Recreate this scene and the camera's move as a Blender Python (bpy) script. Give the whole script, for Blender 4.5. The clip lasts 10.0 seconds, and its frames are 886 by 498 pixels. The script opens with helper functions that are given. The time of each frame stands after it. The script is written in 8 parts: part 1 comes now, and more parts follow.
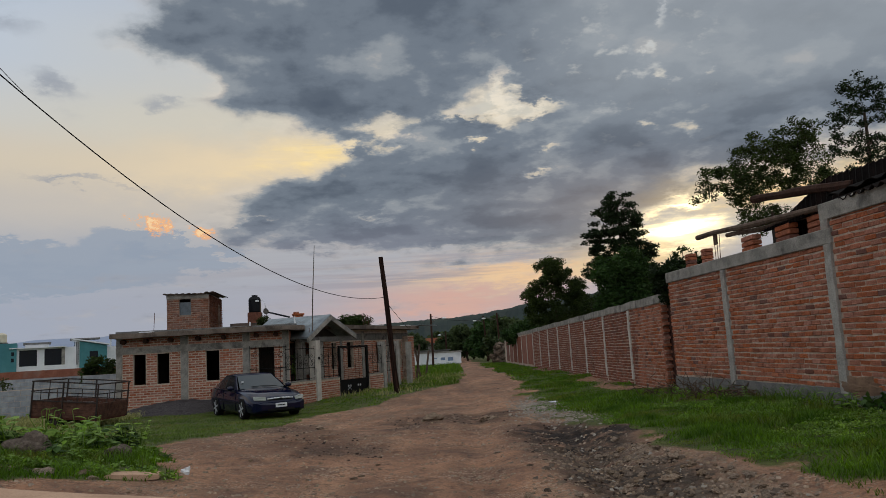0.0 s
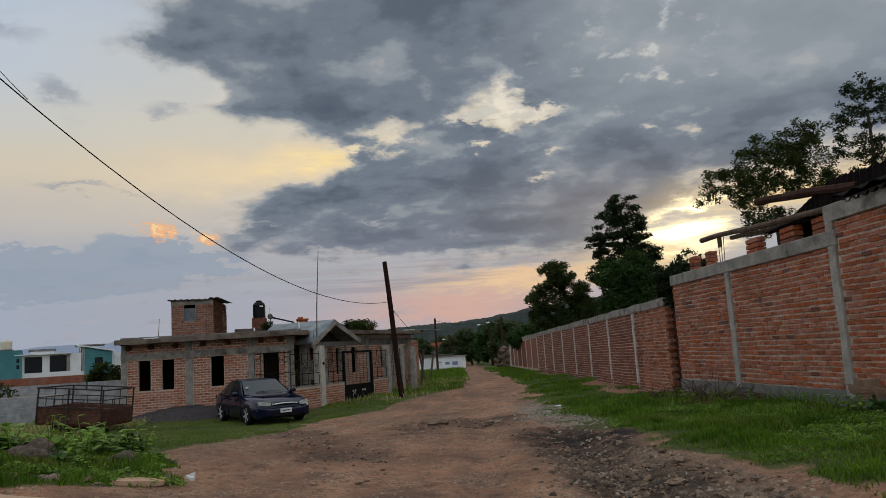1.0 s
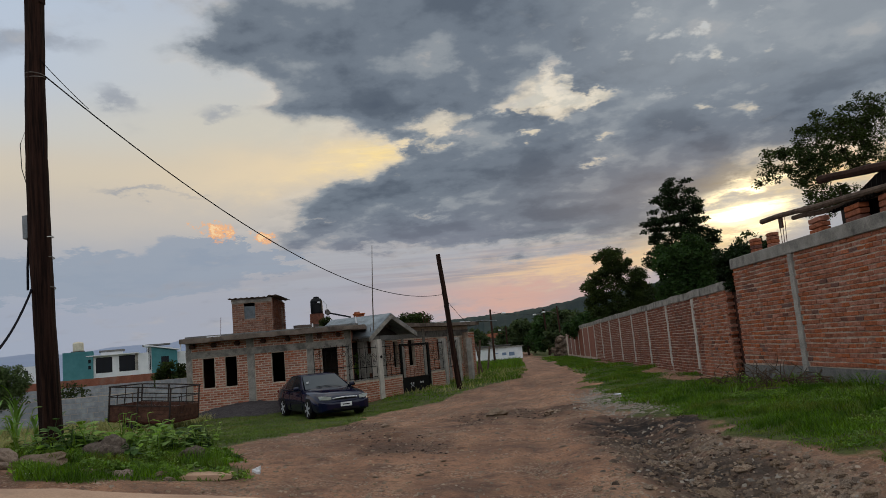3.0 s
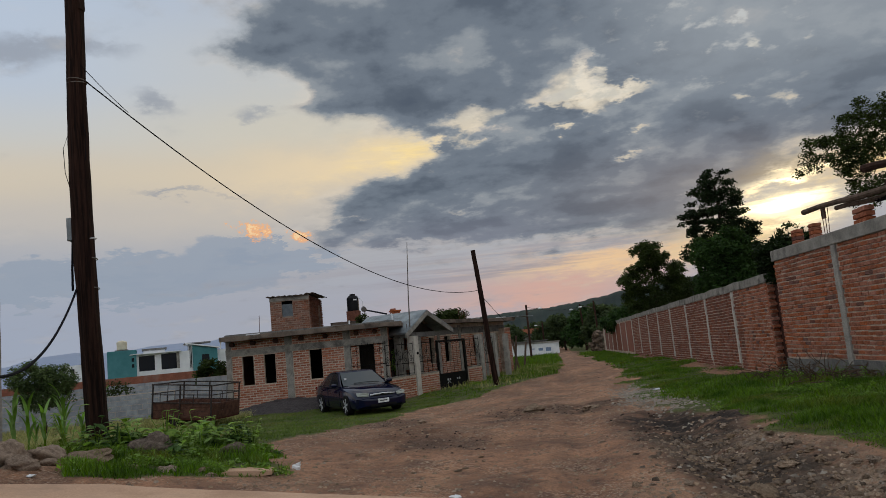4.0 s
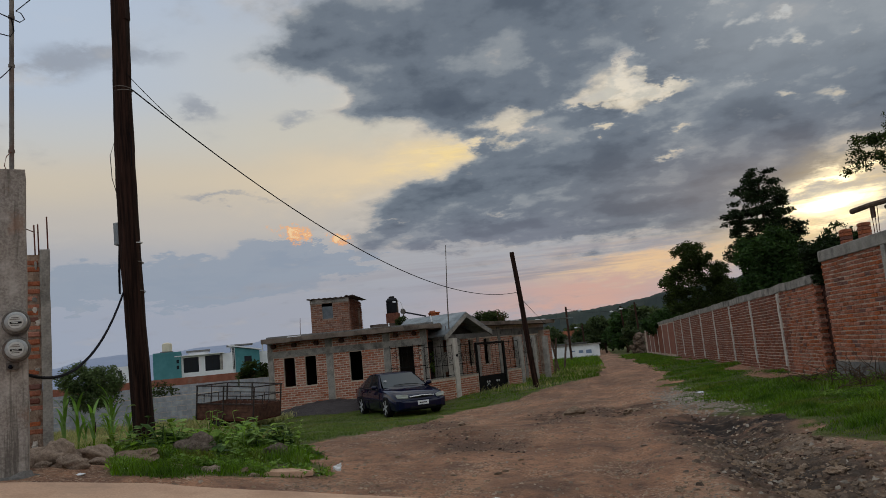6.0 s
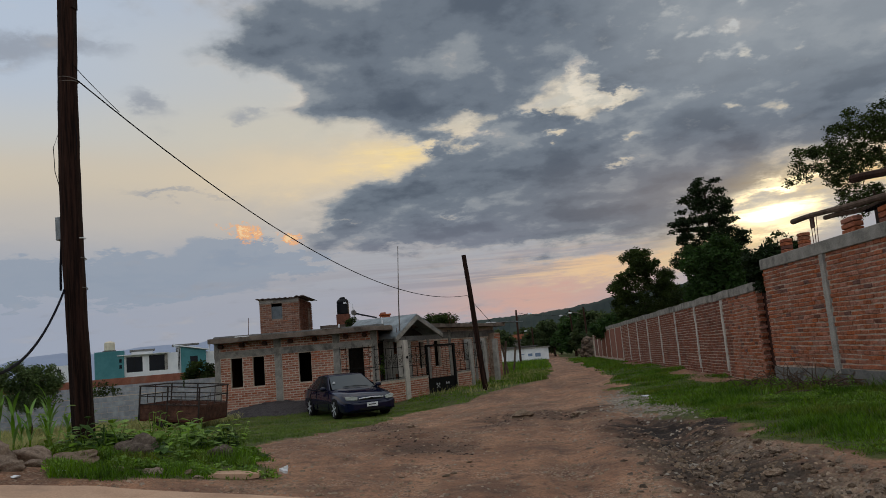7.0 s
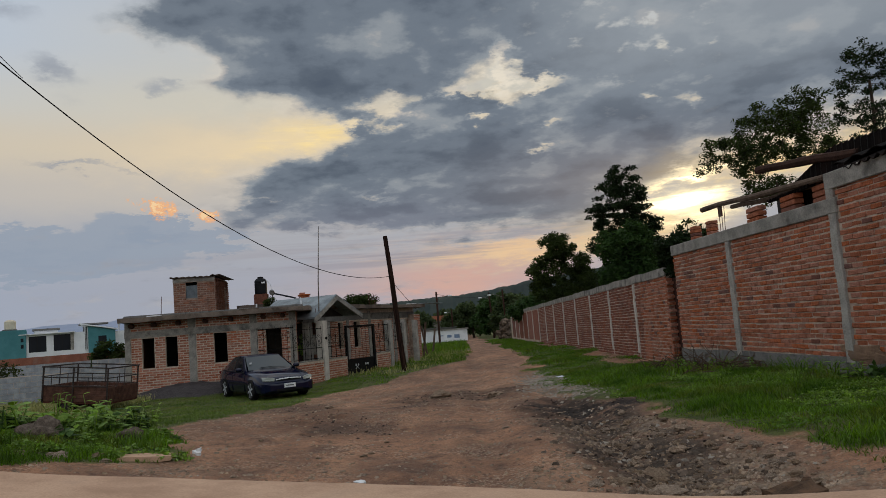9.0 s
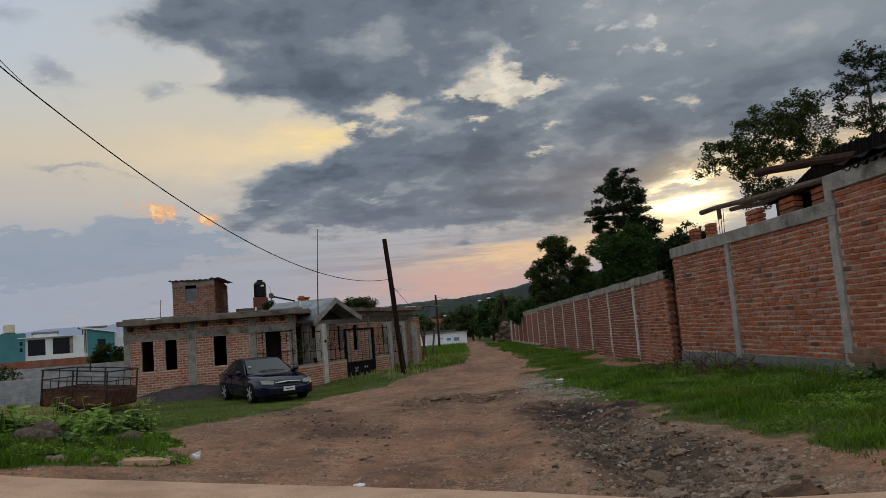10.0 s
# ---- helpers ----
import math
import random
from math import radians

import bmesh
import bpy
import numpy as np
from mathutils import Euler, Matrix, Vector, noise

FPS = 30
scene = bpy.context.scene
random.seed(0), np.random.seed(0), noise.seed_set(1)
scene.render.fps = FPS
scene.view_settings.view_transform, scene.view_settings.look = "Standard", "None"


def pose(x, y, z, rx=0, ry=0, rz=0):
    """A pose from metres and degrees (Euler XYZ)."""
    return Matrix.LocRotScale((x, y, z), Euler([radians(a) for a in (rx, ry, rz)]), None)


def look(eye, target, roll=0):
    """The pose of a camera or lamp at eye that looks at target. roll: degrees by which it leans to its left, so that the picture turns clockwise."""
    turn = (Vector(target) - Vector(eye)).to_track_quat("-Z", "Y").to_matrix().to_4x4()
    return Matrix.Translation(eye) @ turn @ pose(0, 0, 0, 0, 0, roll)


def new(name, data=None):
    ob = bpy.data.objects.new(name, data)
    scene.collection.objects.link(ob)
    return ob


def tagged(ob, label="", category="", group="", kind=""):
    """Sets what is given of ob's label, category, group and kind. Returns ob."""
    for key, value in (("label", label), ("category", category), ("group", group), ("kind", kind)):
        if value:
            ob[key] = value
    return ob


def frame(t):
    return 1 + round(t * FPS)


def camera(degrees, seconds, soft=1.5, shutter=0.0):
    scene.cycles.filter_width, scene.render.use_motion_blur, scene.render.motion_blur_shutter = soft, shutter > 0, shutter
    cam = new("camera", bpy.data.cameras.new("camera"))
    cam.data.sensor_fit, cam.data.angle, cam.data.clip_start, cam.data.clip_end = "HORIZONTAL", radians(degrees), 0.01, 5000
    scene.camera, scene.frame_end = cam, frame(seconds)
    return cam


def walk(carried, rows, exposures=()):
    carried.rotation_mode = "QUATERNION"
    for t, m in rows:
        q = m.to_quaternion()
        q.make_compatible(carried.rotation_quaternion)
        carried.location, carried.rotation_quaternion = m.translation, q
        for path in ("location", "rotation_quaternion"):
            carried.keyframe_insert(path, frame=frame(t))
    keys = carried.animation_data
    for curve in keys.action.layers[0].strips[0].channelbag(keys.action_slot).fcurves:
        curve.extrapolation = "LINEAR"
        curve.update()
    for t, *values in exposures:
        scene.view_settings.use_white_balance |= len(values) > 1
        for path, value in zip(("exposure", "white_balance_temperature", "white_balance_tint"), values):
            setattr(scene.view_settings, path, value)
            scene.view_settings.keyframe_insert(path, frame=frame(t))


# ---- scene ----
# ---------------------------------------------------------------- camera
cam = camera(60.95, 10.0, soft=0.6)
EYE = 1.3
ROWS = [
    (0.0, 0.325, 97.591, 3.307), (0.5, 0.496, 97.733, 3.348), (1.0, 0.659, 97.940, 3.623),
    (1.5, 0.971, 97.710, 4.029), (2.0, 1.651, 97.558, 4.503), (2.5, 3.145, 97.747, 4.789),
    (3.0, 4.928, 97.622, 5.020), (3.2, 5.505, 97.608, 5.101), (4.3, 8.412, 97.588, 5.601),
    (4.5, 8.885, 97.647, 5.682), (5.0, 10.092, 97.815, 5.766), (5.2, 10.440, 97.844, 5.733),
    (5.65, 10.880, 97.940, 5.530), (6.3, 9.960, 98.060, 5.175), (6.5, 9.224, 98.056, 5.091), (7.0, 6.882, 97.844, 4.814), (7.5, 4.473, 97.426, 4.600),
    (8.0, 2.477, 96.836, 4.487), (8.5, 1.219, 96.183, 4.467), (9.0, 0.801, 95.937, 4.492),
    (9.5, 0.675, 96.014, 4.489), (10.0, 0.756, 96.157, 4.556),
]
walk(cam, [(t, pose(0, 0, EYE, tilt, lean, yaw)) for t, yaw, tilt, lean in ROWS], exposures=[(0.0, 0.0), (2.0, 0.0), (4.5, -0.05), (6.5, -0.1), (8.0, -0.06), (10.0, -0.04)])

# ---------------------------------------------------------------- node helpers


def lin(r, g, b):
    """A colour given as 0 to 255 display values, made linear."""
    return tuple((c / 255 / 12.92) if c < 10 else ((c / 255 + 0.055) / 1.055) ** 2.4 for c in (r, g, b)) + (1.0,)


class Val:
    """A socket that can be added, multiplied and so on, each step a Math node."""

    def __init__(self, tree, sock):
        self.tree, self.sock = tree, sock

    def _op(self, kind, *others):
        n = self.tree.nodes.new("ShaderNodeMath")
        n.operation = kind
        for i, o in enumerate((self, *others)):
            if isinstance(o, Val):
                self.tree.links.new(o.sock, n.inputs[i])
            else:
                n.inputs[i].default_value = o
        return Val(self.tree, n.outputs[0])

    def __add__(self, o): return self._op("ADD", o)
    def __sub__(self, o): return self._op("SUBTRACT", o)
    def __mul__(self, o): return self._op("MULTIPLY", o)
    def __truediv__(self, o): return self._op("DIVIDE", o)
    def power(self, o): return self._op("POWER", o)
    def least(self, o): return self._op("MINIMUM", o)
    def most(self, o): return self._op("MAXIMUM", o)
    def sine(self): return self._op("SINE")
    def root(self): return self._op("SQRT")
    def absolute(self): return self._op("ABSOLUTE")
    def exponent(self): return self._op("EXPONENT")
    def inverse(self): return (self * -1.0) + 1.0

    def step(self, a, b):
        n = self.tree.nodes.new("ShaderNodeMapRange")
        n.interpolation_type = "SMOOTHSTEP"
        self.tree.links.new(self.sock, n.inputs[0])
        n.inputs[1].default_value, n.inputs[2].default_value = a, b
        return Val(self.tree, n.outputs[0])


def noise_of(tree, vector, scale, detail=4.0, rough=0.55, distortion=0.0):
    n = tree.nodes.new("ShaderNodeTexNoise")
    n.inputs["Scale"].default_value, n.inputs["Detail"].default_value = scale, detail
    n.inputs["Roughness"].default_value, n.inputs["Distortion"].default_value = rough, distortion
    tree.links.new(vector, n.inputs["Vector"])
    return Val(tree, n.outputs[0])


def blend(tree, fac, a, b, kind="MIX"):
    n = tree.nodes.new("ShaderNodeMix")
    n.data_type, n.blend_type = "RGBA", kind
    for sock, v in ((n.inputs[0], fac), (n.inputs[6], a), (n.inputs[7], b)):
        if isinstance(v, Val):
            tree.links.new(v.sock, sock)
        elif isinstance(v, bpy.types.NodeSocket):
            tree.links.new(v, sock)
        else:
            sock.default_value = v
    return n.outputs[2]


def join(tree, x, y, z):
    n = tree.nodes.new("ShaderNodeCombineXYZ")
    for i, v in enumerate((x, y, z)):
        if isinstance(v, Val):
            tree.links.new(v.sock, n.inputs[i])
        else:
            n.inputs[i].default_value = v
    return n.outputs[0]


# ---------------------------------------------------------------- evening sky with broken cloud
SUN_AZ, SUN_EL = 18.0, 7.0


def make_sky():
    world = bpy.data.worlds.new("evening_sky")
    scene.world = world
    world.use_nodes = True
    t = world.node_tree
    t.nodes.clear()
    coord = t.nodes.new("ShaderNodeTexCoord").outputs["Generated"]
    sep = t.nodes.new("ShaderNodeSeparateXYZ")
    t.links.new(coord, sep.inputs[0])
    x, y, z = (Val(t, o) for o in sep.outputs)
    deg = 180 / math.pi
    az0 = x._op("ARCTAN2", y) * deg
    el0 = z.least(1.0).most(-1.0)._op("ARCSINE") * deg
    plain = join(t, az0, el0, 0.0)
    # a flat cloud deck seen from below: its pattern shrinks and flattens towards the horizon
    lower = z.most(0.0) + 0.22
    deck = join(t, x / lower, y / lower, 0.0)
    deck2 = join(t, x / lower + 4.7, y / lower + 2.3, 1.7)
    wob1 = noise_of(t, deck, 3.4, 9.0, 0.62) - 0.5
    wob2 = noise_of(t, deck2, 3.4, 9.0, 0.62) - 0.5
    warped = join(t, az0 + wob1 * 8.0, el0 + wob2 * 5.0, 0.0)
    wob3 = noise_of(t, deck2, 8.0, 9.0, 0.64) - 0.5
    shaken = join(t, az0 + wob2 * 3.0 + wob3 * 7.0, el0 + wob1 * 1.6 + wob3 * 4.0, 0.0)

    def spot(a, e, wa, we, turn=0.0, soft=True):
        n = t.nodes.new("ShaderNodeMapping")
        n.vector_type = "TEXTURE"
        t.links.new(warped if soft is True else shaken if soft == "some" else plain, n.inputs["Vector"])
        n.inputs["Location"].default_value = (a, e, 0)
        n.inputs["Rotation"].default_value = (0, 0, radians(turn))
        n.inputs["Scale"].default_value = (wa, we, 1)
        d = t.nodes.new("ShaderNodeVectorMath")
        d.operation = "DOT_PRODUCT"
        t.links.new(n.outputs[0], d.inputs[0])
        t.links.new(n.outputs[0], d.inputs[1])
        return (Val(t, d.outputs["Value"]) * -1.0).exponent()

    def total(rows, soft):
        s = None
        for w, *place in rows:
            q = spot(*place, soft) * w
            s = q if s is None else s + q
        return s

    def ramp(fac, stops, mode="EASE"):
        n = t.nodes.new("ShaderNodeValToRGB")
        n.color_ramp.interpolation = mode
        t.links.new(fac.sock, n.inputs[0])
        es = n.color_ramp.elements
        es[0].position, es[1].position = stops[0][0], stops[-1][0]
        for p, c in stops[1:-1]:
            es.new(p)
        for e, (p, c) in zip(es, stops):
            e.color = lin(*c)
        return n.outputs[0]

    # clear evening air: haze at the horizon, cream above, pale blue overhead
    sky = ramp((el0 + wob2 * 2.0) / 60.0, [(0.0, (163, 167, 179)), (0.07, (163, 167, 179)), (0.13, (172, 174, 180)), (0.19, (196, 189, 180)), (0.24, (208, 197, 178)), (0.29, (204, 200, 188)), (0.36, (194, 197, 198)), (0.45, (180, 190, 204)), (1.0, (170, 190, 216))])
    left = (az0 * -1.0).step(18.0, 40.0)
    low = el0.step(1.0, 15.0).inverse()
    sky = blend(t, left * low * 0.6, sky, lin(153, 166, 187))
    sky = blend(t, left * el0.step(13.0, 22.0) * 0.85, sky, lin(182, 197, 217))
    # afterglow along the horizon under the cloud
    sky = blend(t, spot(1.0, 3.4, 9.0, 1.8, 0.0, "some") * 0.7, sky, lin(224, 170, 146))
    sky = blend(t, spot(6.5, 5.4, 8.0, 1.0, 0.0, "some") * 0.85, sky, lin(238, 198, 150))
    sky = blend(t, spot(-14.0, 14.4, 9.5, 1.9, 3.0, "some") * 0.6, sky, lin(240, 216, 176))
    combed = noise_of(t, join(t, az0 * 0.07, el0 * 0.55, 7.0), 2.2, 8.0, 0.62)
    sky = blend(t, spot(-9.0, 15.0, 4.6, 1.0, 6.0, "some") * (combed.step(0.6, 0.4) * 0.6 + 0.4), sky, lin(255, 226, 158))

    # the broken deck: lumps of cloud, then gaps and small tears in it
    masses = [(1, -8.9, 24.5, 10.8, 3.37, -2), (1, 0.5, 23.5, 11.6, 4.26, -5), (1, -11.2, 20.2, 4.7, 2.55, -14), (1, -7.4, 18.7, 3.5, 2.07, -1), (0.8, -15.8, 22.4, 4.7, 2.35, 2),
            (0.6, -19.7, 22.9, 2.9, 1.22, 4), (0.7, -14.8, 20.1, 2.5, 1.68, 1), (1, 10.7, 22.7, 10.5, 4.00, -9), (1, 22.7, 18.5, 10.6, 5.84, -12), (0.9, 31.4, 18.8, 7.7, 5.39, -15),
            (0.9, 13.6, 17.1, 5.7, 2.87, -8), (0.7, -1.5, 20.4, 3.6, 2.06, -3), (1, -9.4, 11.8, 6.5, 1.52, 6), (0.75, -9.0, 10.5, 6.5, 0.85, 1), (1, -1.5, 13.3, 6.6, 2.48, 4),
            (1, 3.3, 13.0, 7.8, 3.21, -5), (0.9, 9.9, 12.9, 6.3, 4.01, -6), (0.8, 13.9, 11.2, 4.9, 2.08, -7)]
    gaps = [(0.8, 5.2, 8.8, 8.5, 1.71, -5), (0.95, -6.9, 8.8, 9.1, 1.28, -3), (0.9, -0.2, 16.2, 2.7, 1.43, -3), (0.6, 19.8, 13.0, 5.7, 2.22, -9), (-0.38, -4.4, 17.1, 1.5, 1.68, -2),
            (-0.35, -2.9, 15.6, 2.2, 0.51, -3), (0.5, -5.7, 15.8, 1.8, 0.92, -2), (-0.6, 1.9, 17.7, 2.9, 0.50, 3), (-0.9, 5.5, 18.3, 1.8, 1.16, -5), (-0.8, 8.4, 17.6, 1.8, 0.66, -15),
            (-0.6, 5.2, 20.4, 0.5, 0.98, -5), (-0.4, 6.0, 16.5, 1.5, 0.50, -5), (-0.3, -13.2, 10.4, 2.3, 0.33, 2), (-1.2, -12.7, 14.6, 6.0, 0.99, 3), (-1, -25.6, 15.6, 7.2, 5.78, 3),
            (-1.4, 18.2, 7.4, 3.3, 1.23, -6), (-0.9, 18.8, 9.5, 2.5, 0.45, -3)]
    tears = [(0.9, 16.4, 20.7, 0.8, 1.02, -9), (0.9, 18.0, 23.2, 0.8, 1.22, -10), (0.7, 18.1, 19.2, 0.7, 0.55, -9), (0.7, 21.1, 18.8, 0.6, 0.50, -10), (0.6, 13.5, 22.1, 1.0, 0.63, -8),
            (0.7, 2.4, 15.4, 1.5, 0.46, -4), (0.6, 7.8, 14.7, 2.1, 0.42, -1), (0.7, 7.5, 12.9, 1.3, 0.42, -5), (0.6, 16.6, 15.6, 0.8, 0.81, -8), (0.6, 19.8, 14.9, 1.7, 0.72, -9)]
    billow = noise_of(t, deck, 5.2, 9.0, 0.55)
    fine = noise_of(t, deck2, 13.0, 9.0, 0.62)
    roll = noise_of(t, join(t, x / lower * 0.8 + 1.3, y / lower * 0.8, 3.0), 6.0, 7.0, 0.5)
    mass = (total(masses, True).least(1.25) + total(gaps, "some")).least(1.15) - total(tears, "some") * (fine.step(0.36, 0.6) * 1.15)
    body = mass - 0.3 + (billow - 0.5) * 1.9 + (fine - 0.5) * 0.5
    body = body + el0.step(27.0, 36.0) * 0.9
    shade = ramp(mass * 0.24 + body * 0.2 + (roll - 0.5) * 1.5 + (fine - 0.5) * 0.35 + 0.12, [(0.0, (208, 202, 194)), (0.16, (176, 174, 172)), (0.32, (142, 149, 156)), (0.52, (112, 122, 134)), (0.8, (90, 100, 113)), (1.0, (83, 93, 107))])
    # thin places near the light are warm, the low deck turns mauve, the eastern part is paler
    shade = blend(t, body.step(0.5, 0.0) * spot(4.0, 15.0, 17.0, 6.0, 0.0, False) * 0.8, shade, lin(250, 230, 194))
    shade = blend(t, spot(13.0, 10.0, 11.0, 3.4, 0.0, False) * 0.45, shade, lin(142, 133, 133))
    shade = blend(t, el0.step(12.0, 6.5) * az0.step(6.0, -4.0) * 0.5, shade, lin(138, 139, 153))
    shade = blend(t, el0.step(13.0, 20.0) * az0.step(2.0, 16.0) * 0.65, shade, lin(154, 161, 168))
    # small shreds of cloud in the clear air
    shred = spot(-27.3, 19.6, 2.2, 1.0, 0.0, "some") * 0.8 + spot(-36.5, 22.2, 2.6, 1.3, 0.0, "some") * 0.8 + spot(-31.8, 22.6, 3.4, 0.7, 0.0, "some") * 0.55 + spot(-26.5, 13.0, 3.2, 0.3, 0.0, "some") * 0.6 + spot(-22.3, 12.7, 2.4, 0.28, 0.0, "some") * 0.55 + spot(-19.8, 18.6, 1.6, 0.6, 0.0, "some") * 0.6
    sky = blend(t, (shred + (billow - 0.5) * 1.2).step(0.12, 0.85) * 0.75, sky, lin(144, 151, 163))
    # bank of far thunderheads with a crisp crown
    bank = total([(1.0, -27.0, 6.8, 8.0, 2.1, 0), (0.8, -21.5, 8.6, 3.4, 1.5, -8), (0.7, -36.0, 7.0, 5.0, 1.6, 0), (0.5, -16.5, 7.4, 3.6, 1.1, -12)], "some") + (billow - 0.5) * 0.5
    sky = blend(t, bank.step(0.42, 0.56) * 0.8, sky, lin(146, 158, 174))
    sky = blend(t, bank.step(0.85, 1.2) * 0.5, sky, lin(140, 153, 171))
    # bright ragged vapour in the gaps
    sky = blend(t, fine.step(0.56, 0.42) * spot(3.0, 18.0, 11.0, 3.4, 0.0, False) * 0.8, sky, lin(240, 229, 210))
    sky = blend(t, billow.step(0.46, 0.6) * spot(1.0, 17.6, 9.0, 3.0, 0.0, False) * 0.6, sky, lin(166, 168, 174))
    sky = blend(t, body.step(-0.3, 0.5), sky, shade)
    sky = blend(t, fine.step(0.55, 0.72) * spot(14.5, 20.5, 9.0, 5.0, 0.0, False) * 0.6, sky, lin(208, 208, 204))
    # streaks low over the road
    streak = noise_of(t, join(t, az0 * 0.035, el0 * 0.8, 1.0), 1.7, 7.0, 0.62).step(0.46, 0.64)
    sky = blend(t, streak * spot(-1.0, 6.0, 15.0, 1.7, 0.0, False) * 0.8, sky, lin(152, 147, 155))
    sky = blend(t, noise_of(t, join(t, az0 * 0.05, el0 * 0.9, 4.0), 2.0, 7.0, 0.62).step(0.5, 0.62) * spot(4.0, 5.6, 9.0, 1.2, 0.0, False) * 0.6, sky, lin(236, 202, 160))
    # lit tops of the thunderheads
    puff = noise_of(t, join(t, az0 * 0.35, el0 * 0.5, 4.0), 4.5, 8.0, 0.7)
    tops = total([(1.0, -20.9, 10.0, 1.15, 0.65, -14), (1.0, -17.7, 9.4, 0.8, 0.48, -16), (0.35, -22.8, 10.5, 0.6, 0.25, 0)], False)
    lit = tops.step(0.04, 0.25)
    tops = tops + (puff - 0.5) * 3.4
    sky = blend(t, tops.step(0.3, 0.8) * lit * 0.8, sky, ramp(tops, [(0.0, (236, 160, 104)), (0.75, (250, 178, 112)), (1.0, (255, 214, 158))]))
    sky = blend(t, (spot(25.0, 9.6, 8.0, 1.5, 0.0, "some") + spot(15.5, 6.2, 5.0, 1.4, 0.0, "some") * 0.9).least(1.0) * 0.8, sky, lin(252, 218, 150))
    # the hidden sun burns through a gap
    bars = noise_of(t, join(t, az0 * 0.06, el0 * 0.55, 6.0), 2.0, 7.0, 0.62).step(0.42, 0.56)
    burn = (spot(18.0, 7.5, 3.0, 1.25, -8.0, True) + spot(19.0, 9.5, 2.6, 0.4, 4.0, "some") * 0.75) * (bars * 0.5 + 0.6)
    sky = blend(t, burn.step(0.1, 0.6), sky, lin(255, 236, 186))
    add = blend(t, 1.0, sky, blend(t, burn.power(2.0), (0, 0, 0, 1), (1.6, 1.3, 0.85, 1)), "ADD")
    # added brightness in the unseen sky, overhead and behind, to light ground and walls
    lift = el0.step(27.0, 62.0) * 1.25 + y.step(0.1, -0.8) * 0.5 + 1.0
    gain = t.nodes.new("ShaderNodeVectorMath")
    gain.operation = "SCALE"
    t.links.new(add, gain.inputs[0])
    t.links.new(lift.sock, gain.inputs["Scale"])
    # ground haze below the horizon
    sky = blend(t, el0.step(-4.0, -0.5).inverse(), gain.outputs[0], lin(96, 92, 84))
    bg = t.nodes.new("ShaderNodeBackground")
    bg.inputs["Strength"].default_value = 1.0
    t.links.new(sky, bg.inputs["Color"])
    out = t.nodes.new("ShaderNodeOutputWorld")
    t.links.new(bg.outputs[0], out.inputs[0])


make_sky()
sun = new("sun", bpy.data.lights.new("sun", "SUN"))
sun.data.energy, sun.data.angle, sun.data.color = 0.35, radians(12), (1.0, 0.78, 0.52)
sa, se = radians(SUN_AZ), radians(SUN_EL)
sun.matrix_world = look((40 * math.sin(sa), 40 * math.cos(sa), 12), (0, 0, 12 - 40 * math.tan(se)))

# ---------------------------------------------------------------- materials


def material(name, dark, light, scale=3.0, rough=0.85, bump=0.3, fine=40.0, stain=None, stain_scale=0.6, stain_amount=0.5, metal=0.0, vary=0.0, spec=0.12, burnt=False, glow=0.0):
    """A worn surface: two tones mixed by noise at two scales, stains of their own shape, fine relief."""
    m = bpy.data.materials.new(name)
    m.use_nodes = True
    t = m.node_tree
    p = t.nodes["Principled BSDF"]
    co = t.nodes.new("ShaderNodeTexCoord").outputs["Object"]
    coarse = noise_of(t, co, scale, 5.0, 0.6)
    grain = noise_of(t, co, fine, 3.0, 0.6)
    f = (coarse * 0.65 + grain * 0.35).step(0.3, 0.7)
    col = blend(t, f, lin(*dark), lin(*light))
    if stain:
        s = noise_of(t, co, stain_scale, 6.0, 0.65).step(0.5, 0.68)
        col = blend(t, s * stain_amount, col, lin(*stain))
    if vary:
        r = Val(t, t.nodes.new("ShaderNodeObjectInfo").outputs["Random"])
        r2 = Val(t, t.nodes.new("ShaderNodeNewGeometry").outputs["Random Per Island"])
        k = ((r + r2)._op("FRACT") - 0.5) * (2 * vary) + 1.0
        hsv = t.nodes.new("ShaderNodeHueSaturation")
        t.links.new(k.sock, hsv.inputs["Value"])
        t.links.new(((r + r2 * 3.7)._op("FRACT") * 0.3 + 0.85).sock, hsv.inputs["Saturation"])
        t.links.new(col, hsv.inputs["Color"])
        col = hsv.outputs[0]
        if burnt:
            col = blend(t, (r * 7.31 + r2 * 3.3)._op("FRACT").step(0.945, 0.96) * 0.7, col, lin(78, 62, 62))
    t.links.new(col, p.inputs["Base Color"])
    t.links.new((grain * 0.2 + (rough - 0.1)).sock, p.inputs["Roughness"])
    p.inputs["Metallic"].default_value = metal
    p.inputs["Specular IOR Level"].default_value = spec
    if bump:
        b = t.nodes.new("ShaderNodeBump")
        b.inputs["Strength"].default_value, b.inputs["Distance"].default_value = bump, 0.02
        t.links.new((grain * 0.6 + coarse * 0.8).sock, b.inputs["Height"])
        t.links.new(b.outputs[0], p.inputs["Normal"])
    if glow:
        # thin leaf: part of the light passes through and comes out yellower
        thin, mixed = t.nodes.new("ShaderNodeBsdfTranslucent"), t.nodes.new("ShaderNodeMixShader")
        t.links.new(blend(t, 1.0, col, (1.0, 0.92, 0.55, 1.0), "MULTIPLY"), thin.inputs["Color"])
        mixed.inputs[0].default_value = glow
        t.links.new(p.outputs[0], mixed.inputs[1])
        t.links.new(thin.outputs[0], mixed.inputs[2])
        t.links.new(mixed.outputs[0], t.nodes["Material Output"].inputs["Surface"])
    return m


